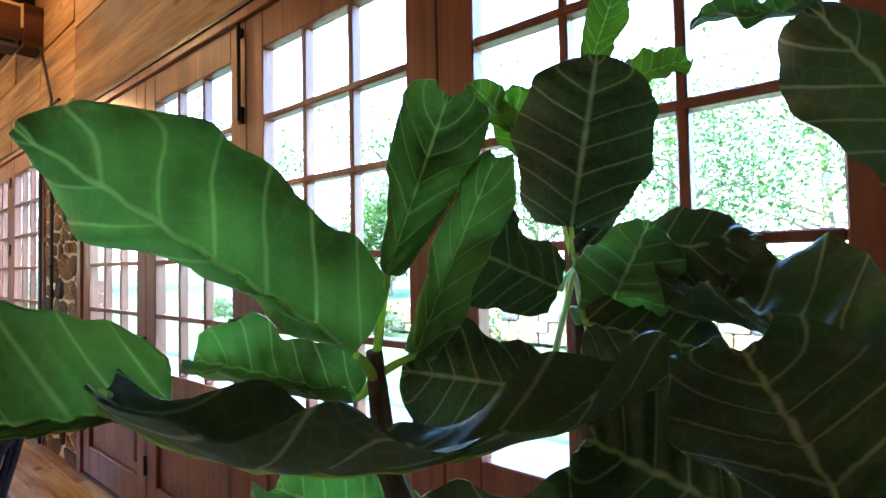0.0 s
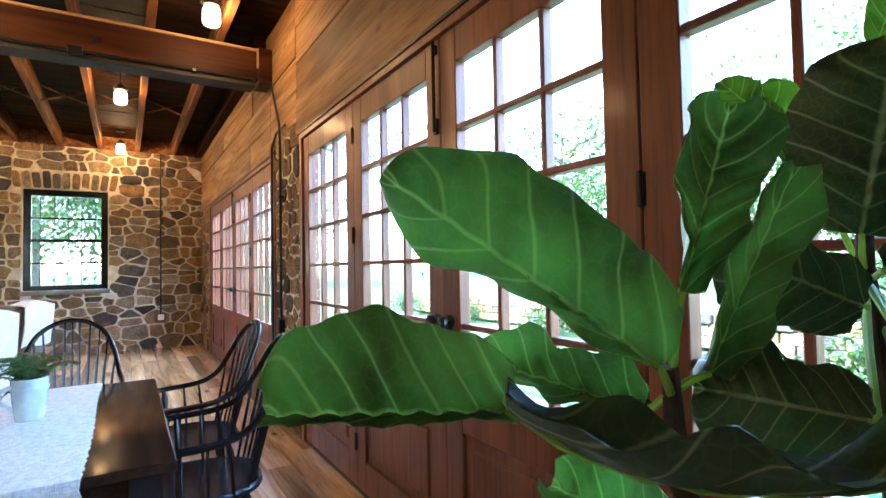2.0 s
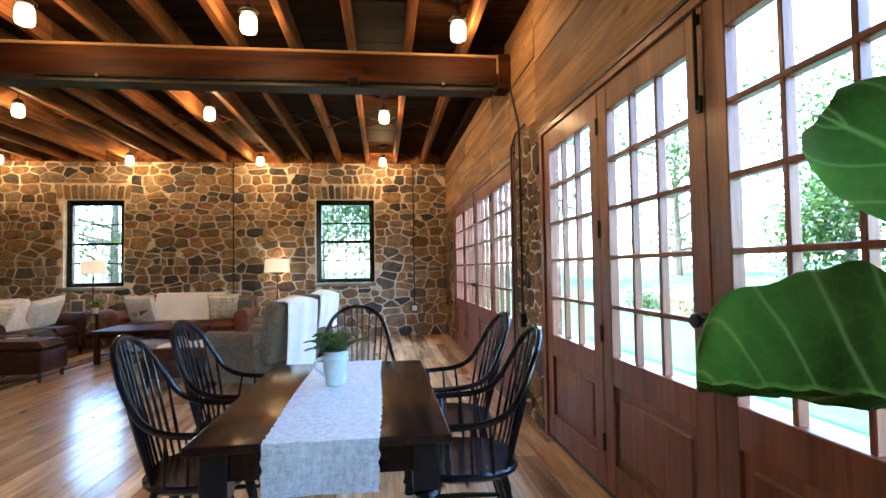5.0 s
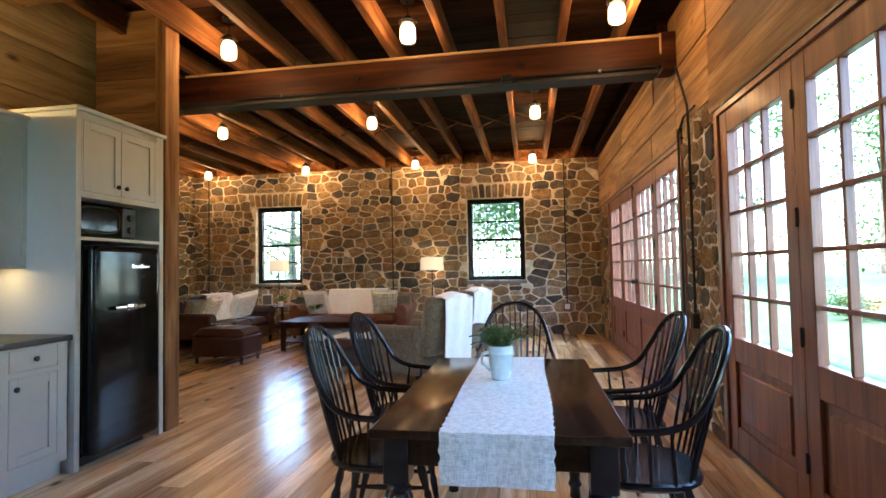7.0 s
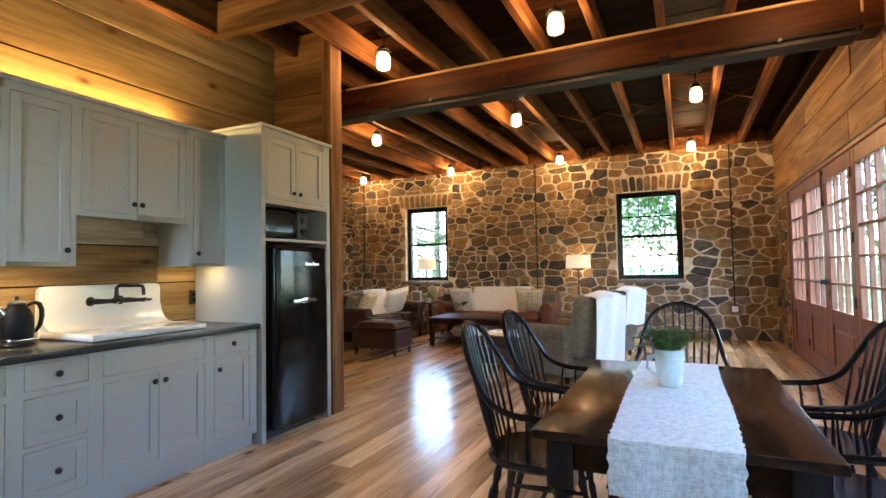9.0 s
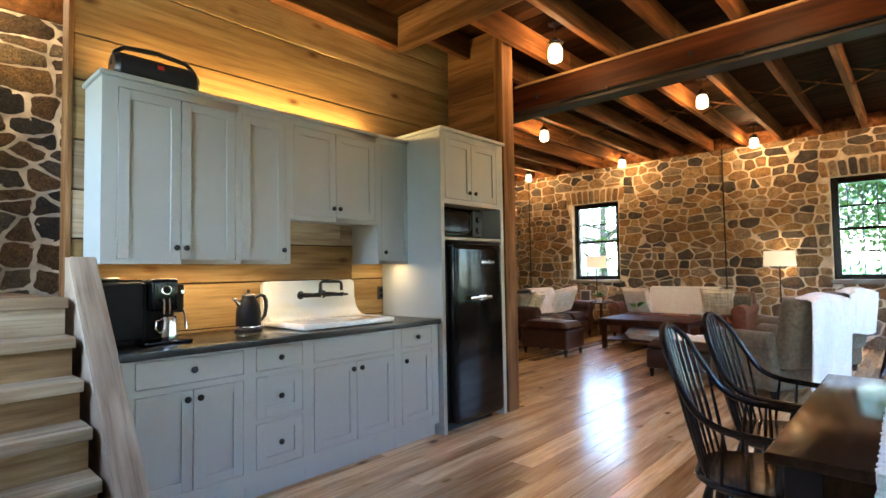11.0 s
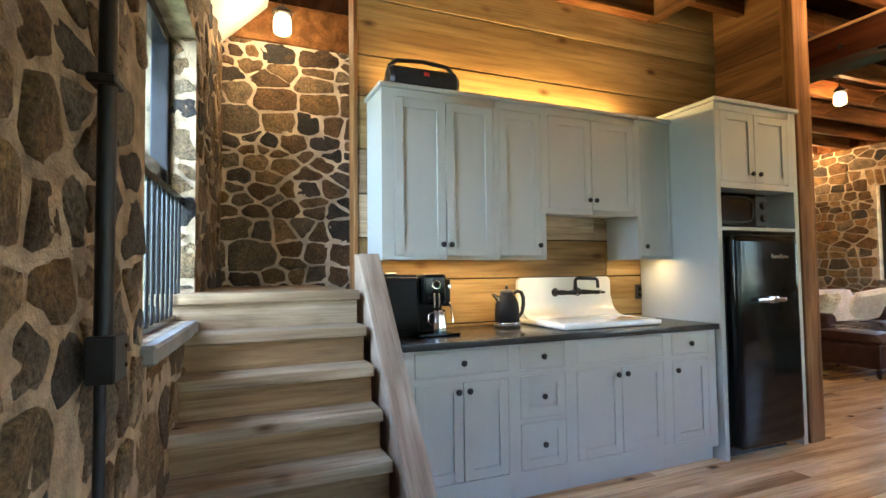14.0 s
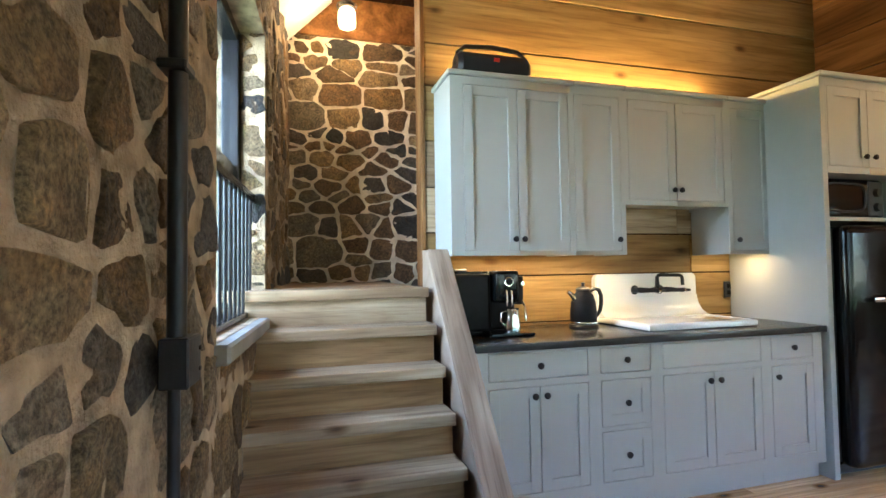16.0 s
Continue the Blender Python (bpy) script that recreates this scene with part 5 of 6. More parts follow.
for x in (-1.80, -2.00):
    part("flange", tube([(x, Y0, FZ), (x, Y0 + 0.01, FZ), (x, Y0 + 0.014, FZ), (x, FD, FZ)], [0.033, 0.031, 0.02, 0.016], 18), IRON, fc)
    h = part("lever", tube([(x, FD, FZ), (x - 0.03, FD + 0.03, FZ), (x - 0.07, FD + 0.045, FZ - 0.002), (x - 0.10, FD + 0.05, FZ - 0.003), (x - 0.16, FD + 0.055, FZ - 0.004)], [0.02, 0.017, 0.013, 0.016, 0.007], 10), IRON, fc)
    part("lever_ring", tube([(x - 0.105, FD + 0.051, FZ - 0.003), (x - 0.118, FD + 0.052, FZ - 0.003)], 0.016, 10), CHROME, h, "pale lever ring")
part("spout", tube([(-1.94, FD, FZ), (-1.94, FD, FZ + 0.055), (-1.94, FD, FZ + 0.085), (-1.948, FD + 0.003, FZ + 0.096), (-1.962, FD + 0.008, FZ + 0.1), (-2.075, FD + 0.05, FZ + 0.097), (-2.09, FD + 0.056, FZ + 0.09), (-2.094, FD + 0.058, FZ + 0.075), (-2.096, FD + 0.058, FZ + 0.03)], [0.019, 0.013, 0.012, 0.012, 0.012, 0.0115, 0.0115, 0.0115, 0.012], 12), IRON, fc)
out = thing("wall_outlet", "black wall outlet on the board backsplash", "outlet")
part("plate", box(-2.69, KITCHEN + 0.005, 1.05, -2.60, KITCHEN + 0.013, 1.165, 0.003), BLACKPLASTIC, out)
for z in (1.085, 1.13):
    part("socket", box(-2.665, KITCHEN + 0.013, z - 0.015, -2.625, KITCHEN + 0.016, z + 0.015, 0.003), GLOSSBLACK, out)
# coffee machine
cm = thing("coffee_machine", "black espresso machine on the countertop", "coffee machine", "", "", pose(0.03, 0.285, -0.0915) @ Matrix.Scale(1.1, 4))
part("body", box(-0.61, -3.0, 0.93, -0.36, -2.74, 1.225, 0.022, 3), MATTEBLACK, cm)
part("front_column", box(-0.76, -2.98, 0.93, -0.605, -2.78, 1.235, 0.02, 3), MATTEBLACK, cm)
hd = part("brew_head", box(-0.75, -2.80, 1.075, -0.622, -2.70, 1.24, 0.022, 4), GLOSSBLACK, cm)
ring = [(-0.69 + 0.021 * math.cos(a), -2.698, 1.182 + 0.021 * math.sin(a)) for a in (2 * math.pi * k / 24 for k in range(25))]
part("dial_ring", tube(ring, 0.0035, 6), CHROME, hd, "chrome dial ring")
part("dial", tube([(-0.69, -2.705, 1.182), (-0.69, -2.694, 1.182)], [0.018, 0.015], 18), MATTEBLACK, hd)
for x in (-0.705, -0.678):
    part("nozzle", tube([(x, -2.705, 1.14), (x, -2.698, 1.11), (x, -2.70, 1.06)], 0.005, 8), CHROME, hd, "chrome coffee nozzle")
part("lid", box(-0.60, -2.99, 1.222, -0.375, -2.76, 1.236, 0.005), GLOSSBLACK, cm, "gloss black lid")
part("bean_chute", box(-0.52, -2.95, 1.234, -0.43, -2.85, 1.25, 0.005), BLACKPLASTIC, cm)
part("steam_block", box(-0.80, -2.94, 1.06, -0.755, -2.76, 1.21, 0.012, 2), MATTEBLACK, cm)
part("knob", tube([(-0.785, -2.762, 1.17), (-0.785, -2.74, 1.17)], [0.014, 0.011], 14), CHROME, cm, "chrome knob")
part("steam_pipe", tube([(-0.79, -2.765, 1.08), (-0.797, -2.745, 1.05), (-0.80, -2.74, 0.975)], 0.006, 8), CHROME, cm)
part("plinth", box(-0.76, -2.98, 0.9155, -0.37, -2.75, 0.935, 0.008, 2), MATTEBLACK, cm)
part("drip_tray", box(-0.79, -2.86, 0.9155, -0.56, -2.61, 0.934, 0.009, 2), GLOSSBLACK, cm)
jug = part("milk_jug", lathe([(0.040, 0), (0.043, 0.01), (0.041, 0.03), (0.037, 0.075), (0.034, 0.1), (0.037, 0.115), (0.034, 0.114)], 22, (-0.695, -2.68, 0.934)), CHROME, cm, "small steel jug")
part("jug_handle", tube([(-0.66, -2.68, 1.035), (-0.632, -2.67, 1.03), (-0.628, -2.67, 0.99), (-0.655, -2.68, 0.965)], 0.005, 8), CHROME, jug)
# kettle
kt = thing("electric_kettle", "black gooseneck-style electric kettle with steel trim", "kettle", "", "", pose(-1.29, -2.84, 0.916) @ Matrix.Scale(1.1, 4))
part("base", lathe([(0.08, 0), (0.082, 0.008), (0.076, 0.018)], 24), BLACKPLASTIC, kt)
part("body", lathe([(0.07, 0.02), (0.073, 0.03), (0.072, 0.1), (0.067, 0.145), (0.055, 0.178), (0.04, 0.195), (0.038, 0.205)], 28), MATTEBLACK, kt)
part("band", lathe([(0.0735, 0.022), (0.0745, 0.024), (0.0745, 0.032), (0.0735, 0.034)], 24), CHROME, kt, "steel band")
part("lid", lathe([(0.04, 0.205), (0.04, 0.214), (0.03, 0.222), (0.01, 0.226), (0.008, 0.236), (0.012, 0.246), (0.006, 0.25)], 20), BLACKPLASTIC, kt, "black lid with a knob")
part("spout", tube([(0.05, 0.0, 0.155), (0.075, 0, 0.185), (0.098, 0, 0.2)], [0.02, 0.013, 0.009], 12), CHROME, kt)
part("handle", tube([(-0.042, 0, 0.198), (-0.075, 0, 0.214), (-0.1, 0, 0.205), (-0.113, 0, 0.175), (-0.114, 0, 0.135), (-0.105, 0, 0.09), (-0.085, 0, 0.062), (-0.068, 0, 0.055)], [0.009, 0.011, 0.012, 0.012, 0.012, 0.011, 0.009, 0.007], 12), BLACKPLASTIC, kt)
# portable speaker on the wall cabinets
sp = thing("portable_speaker", "black barrel-shaped portable speaker with carry handle", "speaker", "", "", pose(-0.735, -2.90, 2.404))
part("body", tube([(-0.215, 0, 0.085), (-0.205, 0, 0.085), (0.205, 0, 0.085), (0.215, 0, 0.085)], [0.06, 0.084, 0.084, 0.06], 24), MESHCLOTH, sp)
for s in (-1, 1):
    part("end_cap", tube([(s * 0.208, 0, 0.085), (s * 0.232, 0, 0.085)], [0.083, 0.066], 24), BLACKPLASTIC, sp)
part("handle", tube([(-0.225, 0, 0.09), (-0.215, 0, 0.17), (-0.17, 0, 0.208), (0, 0, 0.222), (0.17, 0, 0.208), (0.215, 0, 0.17), (0.225, 0, 0.09)], 0.014, 10), BLACKPLASTIC, sp)
part("foot", box(-0.15, -0.04, 0, 0.15, 0.04, 0.012, 0.004), BLACKPLASTIC, sp)
part("badge", box(-0.018, 0.0825, 0.098, 0.018, 0.088, 0.122, 0.002), RED, sp, "small red badge")

# conduits and boxes
cond = thing("electrical_conduit", "black conduit and junction box fixed to the stone wall", "conduit", "conduits", "", EAST @ pose(-0.045, 0, 0))
part("pipe", tube([(0.045, -0.055, 1.14), (0.045, -0.055, 4.1)], 0.02, 12), IRON, cond)
part("pipe", tube([(0.045, -0.05, 0.0), (0.045, -0.05, 1.05)], 0.013, 12), IRON, cond)
part("box", box(0.000, -0.09, 1.045, 0.100, -0.03, 1.15, 0.004), IRON, cond, "black junction box")
for z in (1.075, 1.12):
    part("screw", tube([(0.085, -0.09, z), (0.085, -0.094, z)], 0.005, 8), STEEL, cond)
for z in (1.72, 2.6):
    part("clamp", box(0.010, -0.08, z, 0.085, -0.02, z + 0.022, 0.004), IRON, cond)
    part("clamp_screw", tube([(0.095, -0.05, z + 0.011), (0.115, -0.05, z + 0.011)], 0.006, 8), IRON, cond)
c2 = thing("electrical_conduit", "thin black conduit running down the stone pier", "conduit", "conduits")
part("pipe", tube([(-4.15, 1.96, 0.9), (-4.15, 1.96, 2.35), (-4.15, 1.955, 2.6), (-4.42, 1.95, 3.05)], 0.011, 8), IRON, c2)
part("box", box(-4.19, 1.93, 0.78, -4.11, 1.98, 0.9, 0.004), IRON, c2)
for z in (1.35, 1.95):
    part("clamp", box(-4.175, 1.94, z, -4.125, 1.985, z + 0.02, 0.003), IRON, c2)
c4 = thing("electrical_conduit", "black metal edge strip beside the stone pier", "conduit", "conduits")
part("pipe", tube([(-4.47, 1.965, 0.02), (-4.47, 1.965, 2.45), (-4.30, 1.965, 2.56), (-4.0, 1.965, 2.56)], 0.011, 8), IRON, c4)
c3 = thing("electrical_conduit", "thin black conduit with an outlet box on the stone wall", "conduit", "conduits")
part("pipe", tube([(WEST + 0.045, 1.335, 0.6), (WEST + 0.045, 1.335, CEIL)], 0.012, 8), IRON, c3)
part("box", box(WEST + 0.01, 1.27, 0.48, WEST + 0.08, 1.40, 0.6, 0.004), IRON, c3, "outlet box")
part("outlet_plate", box(WEST + 0.08, 1.285, 0.49, WEST + 0.085, 1.385, 0.59), WHITECLOTH, c3, "pale outlet plate")
for y in (-2.1, -6.2):
    c5 = thing("electrical_conduit", "thin dark conduit running up the stone wall", "conduit", "conduits")
    part("pipe", tube([(WEST + 0.045, y, 0.4), (WEST + 0.045, y, CEIL)], 0.012, 8), IRON, c5)
    part("box", box(WEST + 0.01, y - 0.05, 0.28, WEST + 0.07, y + 0.05, 0.4, 0.004), IRON, c5)

c6 = thing("electrical_conduit", "black conduit along the lower edge of the main beam", "conduit", "conduits")
part("pipe", tube([(-4.485, -2.3, 3.075), (-4.485, 0.5, 3.078), (-4.485, 1.80, 3.08)], 0.011, 8), IRON, c6)
part("box", box(-4.512, 0.42, 3.045, -4.452, 0.52, 3.11, 0.005), IRON, c6)
for y in (-1.8, -0.6, 1.3):
    part("clamp", box(-4.505, y, 3.06, -4.468, y + 0.03, 3.094, 0.003), IRON, c6)

# ---- dining ----
TX0, TX1, TY0, TY1 = -2.79, -1.36, 0.08, 0.945
tb = thing("dining_table", "dark-stained wooden dining table with turned legs", "table")
part("tabletop", box(TX0, TY0, 0.728, TX1, TY1, 0.76, 0.008, 3), TABLEWOOD, tb)
for a in ((TX0 + 0.06, TY0 + 0.07, TX1 - 0.06, TY0 + 0.09), (TX0 + 0.06, TY1 - 0.09, TX1 - 0.06, TY1 - 0.07), (TX0 + 0.07, TY0 + 0.09, TX0 + 0.09, TY1 - 0.09), (TX1 - 0.09, TY0 + 0.09, TX1 - 0.07, TY1 - 0.09)):
    part("apron", box(a[0], a[1], 0.62, a[2], a[3], 0.728, 0.002), TABLEWOOD, tb)
for x in (TX0 + 0.085, TX1 - 0.085):
    for y in (TY0 + 0.085, TY1 - 0.085):
        lg = box(x - 0.045, y - 0.045, 0.56, x + 0.045, y + 0.045, 0.728, 0.004)
        lathe([(0.03, 0.56), (0.044, 0.54), (0.03, 0.52), (0.046, 0.48), (0.042, 0.3), (0.028, 0.1), (0.038, 0.07), (0.026, 0.05), (0.03, 0.0)], 16, (x, y, 0), lg)
        part("leg", lg, BLACK, tb)


def chair(m, first=None, label="black Windsor armchair with a bowed spindle back"):
    if first:
        return tagged(copy_thing(first, m), label)
    c = thing("windsor_chair", label, "chair", "chairs round the dining table", "", m)
    seat = bmesh.new()
    n = 20
    rings = []
    for k, (sc, z) in enumerate(((0.93, 0.415), (1.0, 0.43), (1.0, 0.445), (0.97, 0.455), (0.6, 0.443), (0.2, 0.44))):
        rg_ = []
        for i in range(n):
            a = 2 * math.pi * i / n
            x = 0.255 * math.copysign(abs(math.cos(a)) ** 0.75, math.cos(a))
            y = 0.225 * math.copysign(abs(math.sin(a)) ** 0.75, math.sin(a))
            x *= 1 + 0.1 * (y / 0.225 - 0.2)
            rg_.append(seat.verts.new((x * sc, y * sc, z)))
        rings.append(rg_)
    for a, b in zip(rings, rings[1:]):
        for i in range(n):
            seat.faces.new((a[i], a[(i + 1) % n], b[(i + 1) % n], b[i]))
    seat.faces.new(rings[0][::-1])
    seat.faces.new(rings[-1])
    part("seat", seat, BLACK, c)
    legs = {}
    for sx in (-1, 1):
        for sy in (-1, 1):
            a, b = Vector((sx * 0.17, sy * 0.14, 0.42)), Vector((sx * 0.235, sy * 0.225, 0.0))
            ks = (0, 0.12, 0.2, 0.26, 0.4, 0.52, 0.6, 0.66, 1)
            part("leg", tube([a.lerp(b, k) for k in ks], [0.014, 0.019, 0.013, 0.021, 0.024, 0.02, 0.014, 0.02, 0.012], 10), BLACK, c)
            legs[sx, sy] = a.lerp(b, 0.58)
    for sx in (-1, 1):
        part("stretcher", tube([legs[sx, -1], legs[sx, -1].lerp(legs[sx, 1], 0.5), legs[sx, 1]], [0.009, 0.016, 0.009], 8), BLACK, c)
    part("stretcher", tube([legs[-1, -1].lerp(legs[-1, 1], 0.5), (0, 0, 0.176), legs[1, -1].lerp(legs[1, 1], 0.5)], [0.009, 0.016, 0.009], 8), BLACK, c)

    knots = [(0.262, 0.17, 0.655), (0.272, 0.06, 0.66), (0.268, -0.07, 0.672), (0.252, -0.165, 0.72), (0.228, -0.235, 0.83), (0.178, -0.29, 0.945), (0.095, -0.325, 1.01), (0.0, -0.335, 1.03)]
    full = [Vector(k) for k in knots] + [Vector((-k[0], k[1], k[2])) for k in knots[-2::-1]]
    hoop = []
    for i in range(len(full) - 1):
        p0_, p1_, p2_, p3_ = full[max(0, i - 1)], full[i], full[i + 1], full[min(len(full) - 1, i + 2)]
        for k in range(5):
            t_ = k / 5
            hoop.append(0.5 * ((2 * p1_) + (p2_ - p0_) * t_ + (2 * p0_ - 5 * p1_ + 4 * p2_ - p3_) * t_ * t_ + (3 * p1_ - p0_ - 3 * p2_ + p3_) * t_ ** 3))
    hoop.append(full[-1])
    part("arm_hoop", tube(hoop, [0.02, 0.019] + [0.0145] * (len(hoop) - 4) + [0.019, 0.02], 10), BLACK, c, "bent hoop that sweeps down into the arms")
    for k in range(11):
        f = (k - 5) / 5
        a_ = Vector((f * 0.19, -0.195 + 0.05 * f * f, 0.445))
        want = f * 0.235
        top = min(hoop[14:-14], key=lambda p: abs(p.x - want))
        part("spindle", tube([a_, a_.lerp(top, 0.4), top], [0.006, 0.0085, 0.005], 6), BLACK, c)
    for sx in (-1, 1):
        for y_, turned in ((0.12, True), (0.02, False), (-0.07, False)):
            p = min((q for q in hoop if q.x * sx > 0), key=lambda q: abs(q.y - y_))
            q0 = Vector((sx * 0.225, y_ - 0.02, 0.445))
            part("arm_post" if turned else "arm_spindle", tube([q0, q0.lerp(p, 0.25), q0.lerp(p, 0.5), q0.lerp(p, 0.75), p], [0.01, 0.018, 0.011, 0.017, 0.009] if turned else [0.006, 0.008, 0.008, 0.007, 0.005], 8), BLACK, c)
    return c


ch0 = chair(pose(-2.08, -0.09, 0, 0, 0, 4))
chair(pose(-2.72, -0.10, 0, 0, 0, -3), ch0)
chair(pose(-2.70, 1.12, 0, 0, 0, 183), ch0)
chair(pose(-2.02, 1.10, 0, 0, 0, 176), ch0)
chair(pose(-3.32, 0.52, 0, 0, 0, -90), ch0, "black Windsor armchair at the far end of the table")

RY0, RY1 = 0.325, 0.705


def runner(u, v):
    L = (TX1 - TX0) + 0.34
    s = u * L - 0.17
    y = RY0 + (RY1 - RY0) * v + 0.004 * math.sin(u * 9 + v * 2) + 0.0022 * (2 * v - 1) ** 5 * (math.sin(u * 170) + math.sin(u * 263 + v))
    lift = 0.763 + 0.001 * math.sin(u * 40) * math.sin(v * 17)
    if s < -0.012:
        return (TX0 - 0.012 - 0.004 * math.sin(v * 9), y, lift + s)
    if s > TX1 - TX0 + 0.012:
        return (TX1 + 0.012 + 0.004 * math.sin(v * 9), y, lift - (s - (TX1 - TX0)))
    return (TX0 + s, y, lift)


tagged(part("table_runner", sheet(runner, 200, 12, 0.004), LINEN), "pale grey woven linen runner along the table", "table runner")
pot = thing("potted_fern", "small green fern in a pale glazed jug on the runner", "plant", "", "", pose(-2.17, 0.49, 0.7655) @ Matrix.Diagonal((1.02, 1.02, 1.38, 1)))
part("jug", lathe([(0.042, 0), (0.047, 0.006), (0.048, 0.02), (0.056, 0.06), (0.06, 0.11), (0.058, 0.118), (0.052, 0.114), (0.05, 0.09), (0.0, 0.085)], 28, caps=False), POTWHITE, pot, "pale glazed jug")
part("jug_handle", tube([(0.025, -0.05, 0.098), (0.03, -0.085, 0.09), (0.03, -0.088, 0.06), (0.022, -0.05, 0.035)], 0.007, 8), POTWHITE, pot)
part("jug_band", lathe([(0.0605, 0.085), (0.062, 0.088), (0.062, 0.094), (0.0605, 0.097)], 28), POTWHITE, pot)
fr_rng = random.Random(3)
for k in range(36):
    a, ln, up = fr_rng.uniform(0, 6.28), fr_rng.uniform(0.05, 0.15), fr_rng.uniform(0.07, 0.15)
    d_, sd = Vector((math.cos(a), math.sin(a), 0)), Vector((-math.sin(a), math.cos(a), 0))
    b = bmesh.new()
    spine = [Vector((0, 0, 0.085)) + d_ * ln * t_ + Vector((0, 0, up * (1.7 * t_ - 1.1 * t_ * t_))) for t_ in (i / 12 for i in range(13))]
    tube(spine, 0.0012, 4, bm=b)
    for i in range(2, 13):
        w = 0.028 * math.sin(i / 13 * math.pi) ** 0.7
        for s in (-1, 1):
            p = spine[i]
            tip = p + sd * s * w + d_ * 0.012 - Vector((0, 0, 0.004))
            q = [b.verts.new(p), b.verts.new(p.lerp(tip, 0.5) + d_ * 0.006 + Vector((0, 0, 0.003))), b.verts.new(tip), b.verts.new(p.lerp(tip, 0.5) - d_ * 0.005)]
            b.faces.new(q)
    part("frond", b, FERN, pot)

# ---- living room ----


def sofa(m, w, mat, label, seats):
    s = thing("sofa", label, "sofa", "leather sofas", "", m)
    part("base", box(-w / 2, -0.42, 0.1, w / 2, 0.42, 0.3, 0.02, 2), mat, s)
    part("backrest", box(-w / 2 + 0.02, -0.46, 0.1, w / 2 - 0.02, -0.24, 0.86, 0.07, 4), mat, s)
    for sx in (-1, 1):
        bm = box(sx * w / 2 - sx * 0.2, -0.44, 0.1, sx * w / 2, 0.44, 0.58, 0.06, 4)
        tube([(sx * (w / 2 - 0.1), -0.40, 0.58), (sx * (w / 2 - 0.1), 0.43, 0.56), (sx * (w / 2 - 0.1), 0.45, 0.56)], [0.11, 0.11, 0.09], 16, bm=bm)
        part("arm", bm, mat, s)
    k = (w - 0.42) / seats
    for i in range(seats):
        part("seat_cushion", cushion(k, 0.68, 0.19, (-w / 2 + 0.21 + k * (i + 0.5), 0.1, 0.385)), mat, s)
        part("back_cushion", cushion(k, 0.45, 0.2, puff=0.5), mat, s).matrix_local = pose(-w / 2 + 0.21 + k * (i + 0.5), -0.19, 0.65, 80)
    for sx in (-1, 1):
        for y in (-0.38, 0.38):
            part("foot", lathe([(0.02, 0), (0.035, 0.1)], 10, (sx * (w / 2 - 0.08), y, 0)), BLACK, s)
    return s


def pillow(m, mat, label, w=0.5, h=0.46):
    ob = part("throw_pillow", cushion(w, h, 0.16, puff=0.8, n=12), mat)
    ob.matrix_world = m
    return tagged(ob, label, "pillow", "throw pillows")


def drape(name, fn, mat, label, nu=24, nv=14, thick=0.012):
    return tagged(part(name, sheet(fn, nu, nv, thick), mat), label, "blanket", "throws")


SB = pose(-9.25, -2.72, 0, 0, 0, -90)     # sofa against the far wall, facing +x
sofa(SB, 2.25, TANLEATHER, "tan-brown leather sofa against the stone wall", 3)
SL = pose(-8.0, -4.70, 0, 0, 0, 0)        # sofa facing +y
sofa(SL, 2.1, LEATHER, "dark oxblood leather sofa facing the coffee table", 3)


def hang(m, x0, x1, front, back):
    """A throw over a sofa's back: u across, v from the front down over the back."""
    def fn(u, v):
        x = x0 + (x1 - x0) * u
        if v < 0.45:
            p = (x, 0.09 + 0.015 * math.sin(u * 11) - 0.20 * (v / 0.45), front + (0.95 - front) * v / 0.45)
        elif v < 0.62:
            k = (v - 0.45) / 0.17
            p = (x, -0.11 - 0.38 * k, 0.95 - 0.06 * k + 0.012 * math.sin(k * math.pi))
        else:
            k = (v - 0.62) / 0.38
            p = (x, -0.49 - 0.012 * math.sin(u * 13), 0.885 - (0.885 - back) * k)
        return m @ Vector(p)
    return fn


drape("throw_blanket", hang(SB, -0.62, 0.55, 0.48, 0.6), WHITECLOTH, "white woven throw over the sofa's back")
drape("throw_blanket", hang(SL, -0.45, 0.3, 0.5, 0.5), CREAM, "pale throw folded over the sofa's back")
pillow(SB @ pose(-0.66, 0.13, 0.70, 66, 0, 8), PATTERN, "patterned cream and olive throw pillow", 0.52, 0.5)
pillow(SB @ pose(-0.92, 0.03, 0.66, 70, 0, 14), GREENCLOTH, "dark olive throw pillow", 0.46, 0.44)
pillow(SB @ pose(0.70, 0.12, 0.70, 66, 0, -8), CREAM, "plain cream throw pillow", 0.54, 0.52)
pillow(SB @ pose(0.94, 0.02, 0.66, 70, 0, -12), GREENCLOTH, "dark olive throw pillow", 0.44, 0.44)
pillow(SL @ pose(0.48, 0.08, 0.69, 64, 0, 12), PATTERN, "patterned throw pillow on the dark sofa", 0.52, 0.5)
pillow(SL @ pose(-0.42, 0.14, 0.71, 60, 8, -14), CREAM, "large cream throw pillow on the dark sofa", 0.6, 0.56)
pillow(SL @ pose(0.76, -0.02, 0.67, 72, 0, 6), GREENCLOTH, "dark green throw pillow on the dark sofa", 0.44, 0.44)


